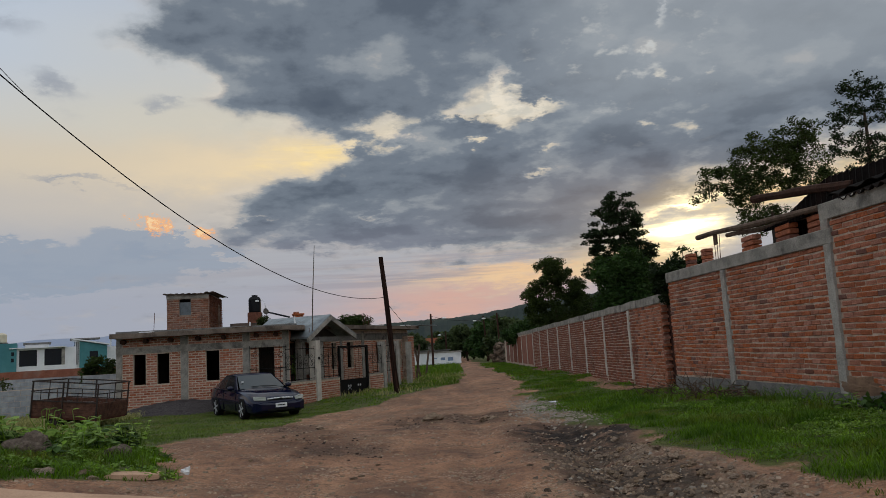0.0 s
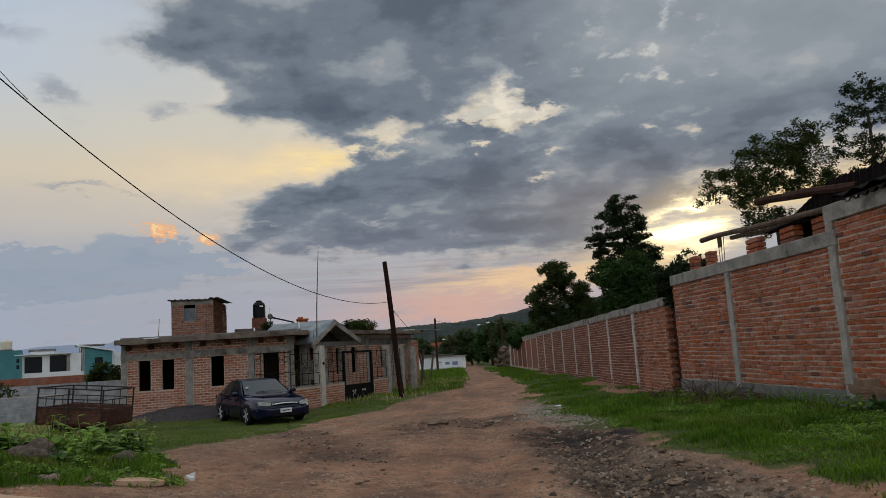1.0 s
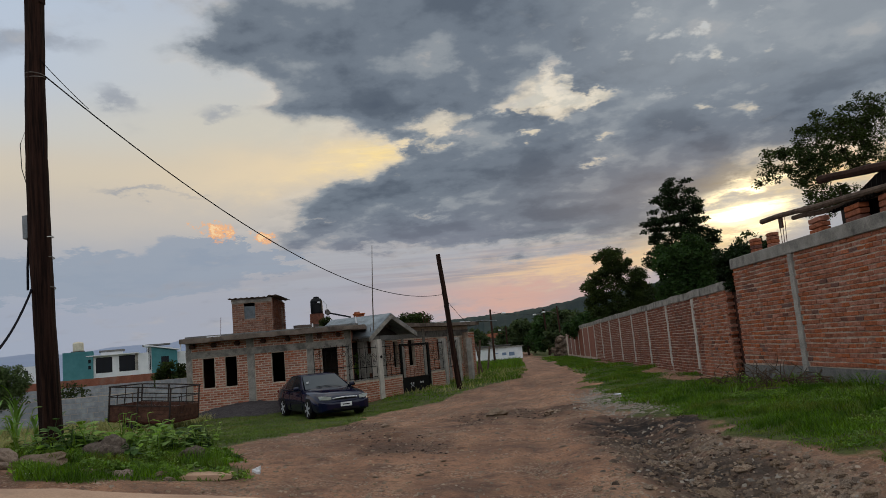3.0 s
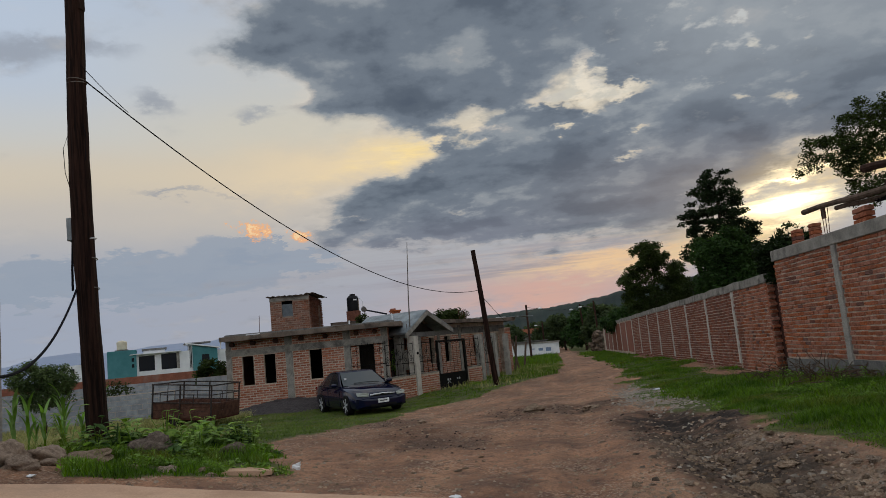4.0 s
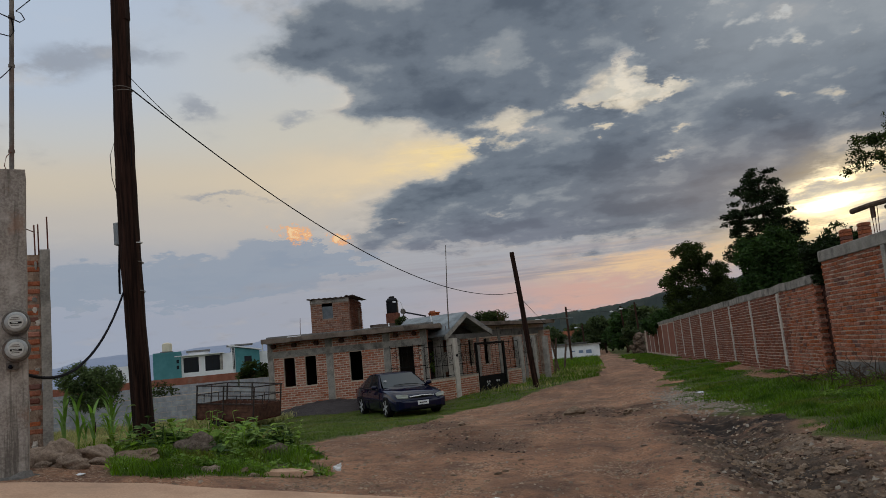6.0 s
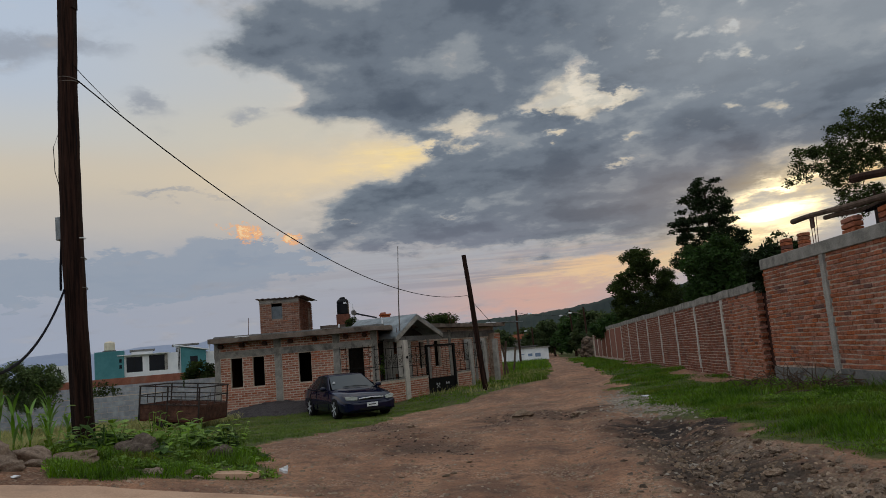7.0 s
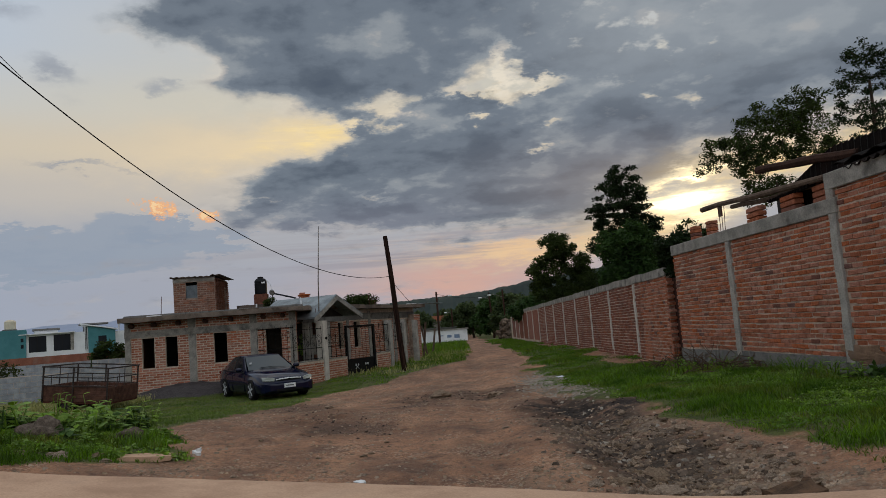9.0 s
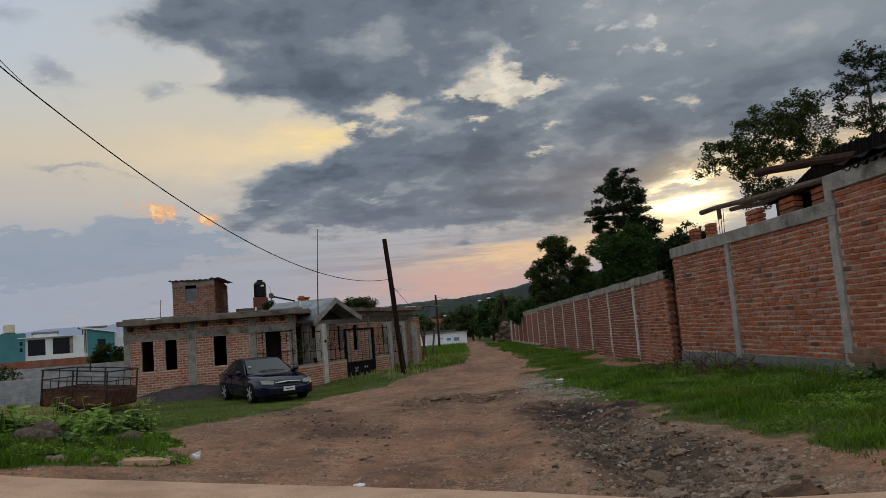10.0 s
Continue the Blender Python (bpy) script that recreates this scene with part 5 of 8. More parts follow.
    part("sticker", Mesh().box(-0.93, -0.6, 1.12, -0.91, -0.52, 1.18), PLATE, car)
    for ax in (0.0, rear_axle):
        for s in (1, -1):
            c = Vector((ax, s * 0.805, 0.315))
            wheel = part("wheel", Mesh().tube([c + Vector((0, -0.09, 0)), c + Vector((0, 0.09, 0))], 0.2, 20), TRIM, car)
            prof = [(-0.105, 0.24), (-0.11, 0.285), (-0.08, 0.313), (0.08, 0.313), (0.11, 0.285), (0.105, 0.24)]
            part("tyre", Mesh().tube([c + Vector((0, y, 0)) for y, _ in prof], [r for _, r in prof], 24), RUBBER, wheel, "black tyre")
            rim = Mesh()
            for k in range(6):
                a = 2 * math.pi * k / 6 + 0.3
                u, w = Vector((math.cos(a), 0, math.sin(a))), Vector((-math.sin(a), 0, math.cos(a)))
                o = c + Vector((0, s * 0.112, 0))
                rim.add([o - w * 0.022, o + u * 0.235 - w * 0.034, o + u * 0.235 + w * 0.034, o + w * 0.022, o - w * 0.03 + Vector((0, -s * 0.03, 0)), o + u * 0.235 - w * 0.04 + Vector((0, -s * 0.03, 0)), o + u * 0.235 + w * 0.04 + Vector((0, -s * 0.03, 0)), o + w * 0.03 + Vector((0, -s * 0.03, 0))],
                        [(0, 1, 2, 3), (0, 4, 5, 1), (1, 5, 6, 2), (2, 6, 7, 3)])
            rim.tube([c + Vector((0, s * 0.08, 0)), c + Vector((0, s * 0.118, 0))], 0.06, 12)
            part("rim", rim, ALLOY, wheel, "six-spoke alloy rim")


SCREEN = bpy.data.materials.new("windscreen_glass")
SCREEN.use_nodes = True
_s = SCREEN.node_tree.nodes["Principled BSDF"]
_s.inputs["Base Color"].default_value = (0.03, 0.037, 0.04, 1)
_s.inputs["Roughness"].default_value = 0.05
_s.inputs["Specular IOR Level"].default_value = 0.4
TAIL = material("tail_lamp_red", (110, 20, 18), (140, 30, 26), 6.0, 0.25, 0.0)
saloon(pose(-5.705, 24.17, height_at(-6.2, 24.8) + 0.0, 0, 0, -57) @ Matrix.Diagonal((1, 1, 0.97, 1)))

# ---------------------------------------------------------------- yard: trailer, gravel, block walls


def trailer(m):
    """Local x runs towards the tow bar, z = 0 is the foot of the boards."""
    root = empty("trailer", m, "rusty brown livestock trailer with tubular steel side rails", "trailer")
    w, l, hb, h = 2.03, 1.73, 0.46, 1.03
    part("bed", Mesh().box(-w, 0, -0.05, 0, l, 0), RUST, root)
    for i in range(4):
        a, b = i * hb / 4 + 0.003, (i + 1) * hb / 4 - 0.003
        e = 0.006 * (i % 2)
        part("side_board", Mesh().box(-w - 0.02, -0.03 - e, a, 0.02, 0.0, b), TRAILER_BOARD, root, "", 0.006)
        part("side_board", Mesh().box(-w - 0.02, l, a, 0.02, l + 0.03 + e, b), TRAILER_BOARD, root, "", 0.006)
        part("end_board", Mesh().box(-w - 0.03 - e, 0.002, a, -w, l - 0.002, b), TRAILER_BOARD, root, "", 0.006)
        part("end_board", Mesh().box(0, 0.002, a, 0.03 + e, l - 0.002, b), TRAILER_BOARD, root, "", 0.006)
    for y in (-0.05, l + 0.05):
        for x in (-w, -w * 0.53, 0.0):
            part("post", Mesh().tube([(x, y, -0.04), (x, y, h)], 0.026, 6), TRAILER_TUBE, root)
        part("rail", Mesh().tube([(-w, y, h), (-w * 0.5, y, h + 0.01), (0, y, h)], 0.022, 6), TRAILER_TUBE, root)
        part("rail", Mesh().tube([(-w, y, 0.72), (0, y, 0.74)], 0.016, 6), TRAILER_TUBE, root)
        part("lip_rail", Mesh().box(-w, y - 0.02, hb, 0, y + 0.02, hb + 0.03), TRAILER_TUBE, root)
        for f in (0.3, 0.75):
            part("stay", Mesh().tube([(-w * f, y, hb), (-w * f, y, 0.73)], 0.012, 5), TRAILER_TUBE, root)
    for x in (-w - 0.04, 0.04):
        part("rail", Mesh().tube([(x, -0.05, h), (x, l + 0.05, h)], 0.022, 6), TRAILER_TUBE, root)
        part("rail", Mesh().tube([(x, -0.05, 0.74), (x, l + 0.05, 0.74)], 0.016, 6), TRAILER_TUBE, root)
        for f in (0.25, 0.5, 0.75):
            part("stay", Mesh().tube([(x, l * f, hb), (x, l * f, h if f == 0.5 else 0.74)], 0.013, 5), TRAILER_TUBE, root)
    for y in (0.13, l - 0.13):
        c = Vector((-w * 0.66, y, -0.17))
        wheel = part("wheel", Mesh().tube([c - Vector((0, 0.08, 0)), c - Vector((0, 0.07, 0)), c + Vector((0, 0.07, 0)), c + Vector((0, 0.08, 0))], [0.25, 0.28, 0.28, 0.25], 20), RUBBER, root)
        part("hub", Mesh().tube([c - Vector((0, 0.09, 0)), c + Vector((0, 0.09, 0))], 0.13, 12), TRAILER_TUBE, wheel)
    part("axle", Mesh().tube([(-w * 0.66, 0.1, -0.17), (-w * 0.66, l - 0.1, -0.17)], 0.035, 8), RUST, root)


trailer(pose(-10.49, 22.69, -0.16, 0, 5.4, -4.3))


def gravel_heap():
    n, m = 46, 26
    xs, ys = np.linspace(-11.9, -7.6, n), np.linspace(25.7, 28.2, m)
    gx, gy = np.meshgrid(xs, ys)
    u = (gx + 9.75) / 2.1
    v = (gy - (27.6 + 0.14 * (gx + 12.15))) / 1.35
    h = np.clip(1 - u ** 2 - v ** 2, 0, None) ** 0.8 * 0.42
    z = full_height(gx.ravel(), gy.ravel()).reshape(gx.shape) + h + fbm(gx, gy, 0.25, 3, 6.0) * 0.12 * (h > 0) - 0.03 * (h <= 0)
    i = (np.arange(m - 1)[:, None] * n + np.arange(n - 1)[None]).ravel()
    ob = raw_mesh("gravel_mound", np.c_[gx.ravel(), gy.ravel(), z.ravel()], np.c_[i, i + 1, i + n + 1, i + n].ravel(), 4, GRAVEL)
    tagged(ob, "low heap of dark grey gravel against the house wall", "gravel mound")


GRAVEL = material("dark_gravel", (44, 41, 43), (90, 85, 85), 22.0, 0.95, 1.0, 45, (44, 40, 40), 3.0, 0.5)
gravel_heap()


def block_wall(name, a, b, z0, z1, mat, band=None, label="", thick=0.15):
    """A run of hollow-block wall from a to b, its blocks as separate pieces over a mortar core."""
    d = Vector((b[0] - a[0], b[1] - a[1], 0))
    m = pose(a[0], a[1], 0, 0, 0, math.degrees(math.atan2(d.y, d.x)))
    root = empty(name, m, label, "wall", kind="structure")
    part("core", Mesh().box(0, 0.012, z0, d.length, thick, z1), MORTAR, root)
    rnd = random.Random(int(d.length * 10))
    z, c = z0, 0
    while z < z1 - 0.05:
        x = -0.2 * (c % 2)
        while x < d.length:
            p, q = max(x, 0.0), min(x + 0.4, d.length)
            x += 0.4
            if q - p > 0.06:
                ob = part("block", Mesh().box(p + 0.006, rnd.uniform(-0.006, 0.004), z + 0.006, q - 0.006, 0.03, min(z + 0.194, z1)), mat, root)
        z += 0.2
        c += 1
    if band:
        part("brick_band", Mesh().box(0, -0.01, z1, d.length, thick, z1 + band), BRICK_BAND, root, "band of red brick along the top")
    return root


BRICK_BAND = material("weathered_brick_band", (118, 74, 60), (150, 100, 82), 3.0, 0.9, 0.4, 30, (126, 112, 104), 0.8, 0.6)
block_wall("wall_3", (-21.6, 26.0), (-14.6, 28.4), -0.5, 0.72, BLOCK, label="low unpainted grey concrete block wall")
block_wall("wall_4", (-30.0, 34.2), (-15.5, 36.6), -0.5, 1.05, BLOCK, 0.36, "grey block wall topped with red brick")
block_wall("wall_5", (-13.75, 28.6), (-12.3, 28.75), -0.5, 1.1, BLOCK, label="short stub of grey block wall")

# ---------------------------------------------------------------- poles and wires
CABLE = material("black_cable", (8, 9, 14), (16, 18, 28), 5.0, 0.8, 0.0, spec=0.1)


def wooden_pole(m, base_r, top_r, tall, bend, label, seed):
    root = empty("utility_pole", m, label, "utility pole")
    rnd = random.Random(seed)
    n, segs = 30, 16
    vs, fs = [], []
    for i in range(n):
        z = tall * i / (n - 1)
        f = i / (n - 1)
        cx, cy = bend * math.sin(f * 7.0 + seed) * 0.5, bend * math.cos(f * 5.0 + seed)
        r = base_r + (top_r - base_r) * f
        for k in range(segs):
            a = 2 * math.pi * k / segs
            rr = r * (1 + 0.09 * noise.noise((math.cos(a) * 2.2, math.sin(a) * 2.2, z * 0.35 + seed)) + 0.03 * rnd.uniform(-1, 1))
            vs.append((cx + rr * math.cos(a), cy + rr * math.sin(a), z))
    fs = [(i * segs + k, i * segs + (k + 1) % segs, (i + 1) * segs + (k + 1) % segs, (i + 1) * segs + k) for i in range(n - 1) for k in range(segs)]
    fs.append(tuple((n - 1) * segs + k for k in range(segs)))
    part("shaft", Mesh().add(vs, fs), POLE_WOOD, root, "cracked dark timber shaft")
    return root


def pole_wood():
    m = bpy.data.materials.new("cracked_dark_timber")
    m.use_nodes = True
    t = m.node_tree
    p = t.nodes["Principled BSDF"]
    co = t.nodes.new("ShaderNodeTexCoord").outputs["Object"]
    mp = t.nodes.new("ShaderNodeMapping")
    mp.inputs["Scale"].default_value = (14, 14, 0.7)
    t.links.new(co, mp.inputs[0])
    grain = noise_of(t, mp.outputs[0], 1.6, 6.0, 0.7)
    patch = noise_of(t, co, 1.1, 5.0, 0.6)
    col = blend(t, grain.step(0.35, 0.68), lin(18, 12, 10), lin(56, 38, 31))
    col = blend(t, patch.step(0.45, 0.7) * 0.6, col, lin(40, 25, 21))
    t.links.new(col, p.inputs["Base Color"])
    p.inputs["Roughness"].default_value = 0.9
    p.inputs["Specular IOR Level"].default_value = 0.1
    b = t.nodes.new("ShaderNodeBump")
    b.inputs["Strength"].default_value, b.inputs["Distance"].default_value = 0.9, 0.03
    t.links.new(grain.sock, b.inputs["Height"])
    t.links.new(b.outputs[0], p.inputs["Normal"])
    return m


POLE_WOOD = pole_wood()
NP = Vector((-6.94, 10.99, 0.2))
near_pole = wooden_pole(pose(NP.x, NP.y, NP.z, 0, -1.3, 0), 0.165, 0.14, 8.4, 0.035, "tall dark timber utility pole with tied wires and a small box", 1.0)
for z, tip in ((5.95, 6), (5.99, 4), (3.35, -12), (3.05, 4), (2.55, 2)):
    ring = [((0.172 - 0.004 * z) * math.cos(a), (0.172 - 0.004 * z) * math.sin(a), z + 0.02 * math.sin(a + tip)) for a in np.linspace(0, 2 * math.pi, 17)]
    part("wire_tie", Mesh().tube(ring, 0.008, 5, False), RAIL if z != 3.35 else WHITE, near_pole)
part("meter_box", Mesh().box(-0.24, -0.12, 3.35, -0.15, 0.06, 3.72), SHEET, near_pole, "small grey metal box strapped to the shaft", 0.008)
part("splice_board", Mesh().box(0.10, -0.07, 7.2, 0.17, 0.07, 8.4), POLE_WOOD, near_pole)
part("loose_wire", Mesh().tube([(-0.13, -0.1, 5.1), (-0.22, -0.12, 4.85), (-0.2, -0.13, 4.45), (-0.14, -0.12, 4.2)], 0.006, 5), CABLE, near_pole)
part("loose_wire", Mesh().tube([(0.13, -0.1, 5.2), (0.17, -0.1, 5.0), (0.15, -0.12, 4.6)], 0.005, 5), CABLE, near_pole)
part("down_cable", Mesh().tube([(-0.14, -0.12, 3.35), (-0.165, -0.13, 2.9), (-0.175, -0.13, 2.55)], 0.018, 6), CABLE, near_pole)

FP = Vector((-2.12, 31.0, -0.36))
wooden_pole(pose(FP.x, FP.y, FP.z, -0.5, -4.3, 0), 0.12, 0.092, 5.62, 0.02, "leaning dark timber utility pole beside the fence", 3.0)


def hanging(name, a, b, sag, r, label, n=30, mat=CABLE):
    a, b = Vector(a), Vector(b)
    pts = [a.lerp(b, i / n) - Vector((0, 0, sag * 4 * (i / n) * (1 - i / n))) for i in range(n + 1)]
    ob = Mesh().tube(pts, r, 6).done(name, mat)
    return tagged(ob, label, "cable")


hanging("overhead_cable", (-6.87, 10.92, 6.13), (-2.46, 30.95, 3.56), 1.17, 0.011, "black overhead cable sagging between two poles")
hanging("tie_wire", (-6.95, 10.9, 6.42), (-6.72, 11.9, 5.89), 0.02, 0.006, "thin tie wire beside the overhead cable", 8)
hanging("stay_wire", (-2.5, 31.0, 3.5), (-1.6, 33.5, 2.2), 0.02, 0.01, "thin wire from the leaning pole", 6)


def street_lamp(x, y, z, tall, arm, label, lean=0.0):
    root = empty("street_lamp", pose(x, y, z, 0, lean, 0), label, "street lamp")
    part("pole", Mesh().tube([(0, 0, 0), (0, 0, tall)], [0.11, 0.085], 8), WOOD_DARK, root)
    part("arm", Mesh().tube([(0, 0, tall * 0.84), (arm * 0.5, 0, tall * 0.9), (arm, 0, tall * 0.92)], 0.035, 6), RAIL, root)
    part("lamp_head", Mesh().blob((arm + 0.12 * (1 if arm > 0 else -1), 0, tall * 0.91), (0.22, 0.12, 0.09), 0.0, 0.0), WHITE, root, "pale lamp head")


street_lamp(-1.36, 69.9, -0.45, 5.05, 1.1, "dark roadside pole with a curved lamp arm")
street_lamp(4.5, 84.9, -0.4, 5.2, -0.9, "far leaning roadside pole with a lamp", -3)
street_lamp(5.6, 79.8, -0.4, 5.2, -1.3, "far dark roadside pole with a bright fitting", -2)
street_lamp(-0.1, 98.0, -0.4, 3.9, -0.7, "small far pole with a lamp")
hanging("overhead_cable", (-1.36, 69.9, 4.4), (4.5, 84.9, 4.6), 0.4, 0.015, "far thin cable along the road", 10)
hanging("overhead_cable", (4.5, 84.9, 4.4), (5.6, 79.8, 4.5), 0.3, 0.015, "far thin cable along the road", 10)
for i, (x, y) in enumerate(((-1.75, 41.0), (-1.6, 43.5), (-1.4, 46.5), (-1.9, 39.5))):
    ob = Mesh().tube([(x, y, height_at(x, y) - 0.1), (x + (-1) ** i * 0.25, y, height_at(x, y) + 1.9 - 0.2 * i)], 0.06, 7).done("fence_stake", WOOD_GREY)
    tagged(ob, "leaning weathered timber stake in the grass", "stake", "roadside stakes")


# ---------------------------------------------------------------- meter pillar and brick pier by the street


def meter_pillar():
    x, y, z = -5.539, 6.461, 0.35
    root = empty("meter_pillar", pose(x, y, z, 0, 0, 38), "plastered concrete pillar carrying two electricity meters", "pillar")
    vs = post_mesh(0.42, 0.42, 3.2, 77, 0.006)
    ob = part("shaft", vs, PILLAR_PLASTER, root, "grey stained plaster shaft")
    for zz in (1.65, 1.39):
        o = Vector((0.12, -0.05, zz))
        base = part("meter_base", Mesh().tube([o + Vector((0, 0.04, 0)), o + Vector((0, -0.05, 0))], 0.125, 20), RAIL, root, "round grey meter socket")
        part("meter_body", Mesh().tube([o + Vector((0, -0.05, 0)), o + Vector((0, -0.1, 0))], [0.112, 0.108], 24), SILVER, base)
        part("meter_ring", Mesh().tube([o + Vector((0, -0.096, 0)), o + Vector((0, -0.112, 0))], [0.117, 0.113], 24), RAIL, base, "dull steel sealing ring")
        part("meter_glass", Mesh().tube([o + Vector((0, -0.11, 0)), o + Vector((0, -0.15, 0)), o + Vector((0, -0.172, 0)), o + Vector((0, -0.18, 0))], [0.1, 0.097, 0.088, 0.07], 24), METER_GREY, base, "domed grey meter cover")
        part("dial_plate", Mesh().tube([o + Vector((0, -0.178, 0)), o + Vector((0, -0.184, 0))], 0.066, 24), METER_WHITE, base, "pale round dial plate")
        part("dial", Mesh().box(o.x - 0.05, o.y - 0.19, o.z - 0.022, o.x + 0.05, o.y - 0.18, o.z - 0.002), TRIM, base, "dark dial window")
        part("dial_bar", Mesh().box(o.x - 0.035, o.y - 0.193, o.z - 0.016, o.x + 0.02, o.y - 0.189, o.z - 0.008), METER_WHITE, base)
        for dz, w in ((0.018, 0.05), (0.034, 0.036), (-0.04, 0.04)):
            part("dial_bar", Mesh().box(o.x - w, o.y - 0.188, o.z + dz, o.x + w * 0.7, o.y - 0.182, o.z + dz + 0.006), RAIL, base)
    part("knockout", Mesh().box(0.03, -0.07, 1.2, 0.14, -0.03, 1.27), RAIL, root)
    part("conduit", Mesh().tube([(0.094, 0.1, 3.15), (0.107, 0.1, 4.3), (0.128, 0.1, 6.2)], 0.023, 10), RAIL, root, "galvanised service mast")
    for zz, xx in ((3.41, 0.097), (4.33, 0.107), (4.87, 0.113)):
        part("clamp", Mesh().tube([(xx, 0.1, zz), (xx, 0.1, zz + 0.03)], 0.031, 10), RAIL, root)
    part("service_loop", Mesh().tube([(-0.05, 0.06, 4.92), (0.08, 0.07, 4.87), (0.19, 0.06, 4.82), (0.235, 0.06, 4.86), (0.2, 0.07, 4.93), (0.155, 0.07, 4.945), (0.21, 0.1, 5.02), (0.42, 0.2, 5.3)], 0.006, 6), CABLE, root)
    part("mast_wire", Mesh().tube([(0.113, 0.075, 4.86), (0.135, 0.075, 4.72), (0.1, 0.075, 4.66), (0.0, 0.1, 4.69)], 0.006, 6), CABLE, root)
    part("mast_wire", Mesh().tube([(0.107, 0.075, 4.32), (0.06, 0.08, 4.26), (0.0, 0.1, 4.2)], 0.005, 6), CABLE, root)
    part("tie_wire", Mesh().tube([(0.1, 0.075, 3.42), (0.05, 0.07, 3.36), (0.03, 0.07, 3.26), (0.06, 0.06, 3.2), (0.17, 0.08, 3.22)], 0.005, 5), RUST, root)
    part("spall", Mesh().blob((0.12, -0.01, 0.1), (0.25, 0.06, 0.12), 0.3, 4.0), CONCRETE_DARK, root)


METER_WHITE = material("meter_plate", (168, 170, 168), (188, 190, 186), 9.0, 0.4, 0.0)
METER_GREY = material("meter_cover", (128, 132, 132), (158, 162, 162), 7.0, 0.22, 0.0, spec=0.5)


def pillar_plaster():
    """Rain-washed cement render: grey, with long dark runs, pale patches and rusty dirt."""
    m = bpy.data.materials.new("rain_washed_render")
    m.use_nodes = True
    t = m.node_tree
    p = t.nodes["Principled BSDF"]
    co = t.nodes.new("ShaderNodeTexCoord").outputs["Object"]
    long = t.nodes.new("ShaderNodeMapping")
    long.inputs["Scale"].default_value = (14.0, 14.0, 0.7)
    t.links.new(co, long.inputs[0])
    runs, patch, grain = noise_of(t, long.outputs[0], 1.0, 4.0, 0.65), noise_of(t, co, 2.2, 4.0, 0.6), noise_of(t, co, 45.0, 3.0, 0.6)
    col = blend(t, grain.step(0.3, 0.7), lin(118, 112, 106), lin(150, 144, 137))
    col = blend(t, patch.step(0.5, 0.62) * 0.6, col, lin(176, 170, 163))
    col = blend(t, runs.step(0.5, 0.66) * 0.75, col, lin(80, 75, 70))
    col = blend(t, noise_of(t, co, 3.3, 5.0, 0.6).step(0.56, 0.7) * 0.45, col, lin(138, 104, 84))
    t.links.new(col, p.inputs["Base Color"])
    p.inputs["Roughness"].default_value = 0.92
    p.inputs["Specular IOR Level"].default_value = 0.15
    b = t.nodes.new("ShaderNodeBump")
    b.inputs["Strength"].default_value, b.inputs["Distance"].default_value = 0.8, 0.02
    t.links.new((grain * 0.4 + patch * 0.8 + runs * 0.4).sock, b.inputs["Height"])
    t.links.new(b.outputs[0], p.inputs["Normal"])
    return m


PILLAR_PLASTER = pillar_plaster()
meter_pillar()
hanging("service_cable", (-5.43, 6.42, 1.58), (-7.1, 10.84, 2.75), 0.55, 0.018, "thick black cable looping from the pole to the meters", 24)


PIER_MORTAR = material("crumbling_mortar", (112, 96, 84), (160, 142, 126), 14.0, 0.95, 1.0, 60, (96, 64, 50), 5.0, 0.8)


def brick_pier():
    root = empty("pier", pose(-6.36, 8.02, 0.3, 0, 0, 38), "half-finished brick pier with a concrete column and steel starter bars", "pier")
    part("core", Mesh().box(-0.42, 0.006, -0.2, 0.008, 0.3, 2.66), PIER_MORTAR, root)
    ob = part("column", post_mesh(0.108, 0.3, 2.72, 91, 0.005), CONCRETE, root, "rough grey concrete column")
    ob.matrix_local = pose(0.061, 0.0, 0.0)
    for x, y, h in ((-0.04, 0.05, 0.32), (0.0, 0.22, 0.36), (0.1, 0.05, 0.42), (-0.15, 0.2, 0.3)):
        part("starter_bar", Mesh().tube([(x, y, 2.65), (x - 0.01, y, 2.72 + h)], 0.009, 5), RUST, root)
    part("tie_wire", Mesh().tube([(-0.05, 0.05, 2.95), (-0.2, 0.05, 3.02)], 0.006, 5), RUST, root)
    rnd = random.Random(3)
    for c in range(30):
        for a, b in ((-0.42, -0.16), (-0.145, 0.007)) if c % 2 else ((-0.42, -0.28), (-0.265, 0.003)):
            dz, e = rnd.uniform(-0.008, 0.008), rnd.uniform(-0.03, 0.02)
            part("brick", Mesh().box(a + 0.008, rnd.uniform(-0.012, 0.01), c * COURSE + 0.012 + dz, b - 0.004 + e, 0.06, (c + 1) * COURSE - 0.012 + dz), BRICK, root, "", 0.012)
    for i in range(14):
        z = rnd.uniform(0.1, 2.6)
        c = (rnd.choice((-0.055, -0.04, -0.17, -0.27)) + rnd.uniform(-0.03, 0.03), -0.006, z)
        part("mortar_smear", Mesh().blob(c, (rnd.uniform(0.015, 0.035), 0.012, rnd.uniform(0.015, 0.05)), 0.4, i * 1.7, 6, 9), CONCRETE_PALE if i % 2 else CONCRETE, root)


brick_pier()

# ---------------------------------------------------------------- shed behind the near wall


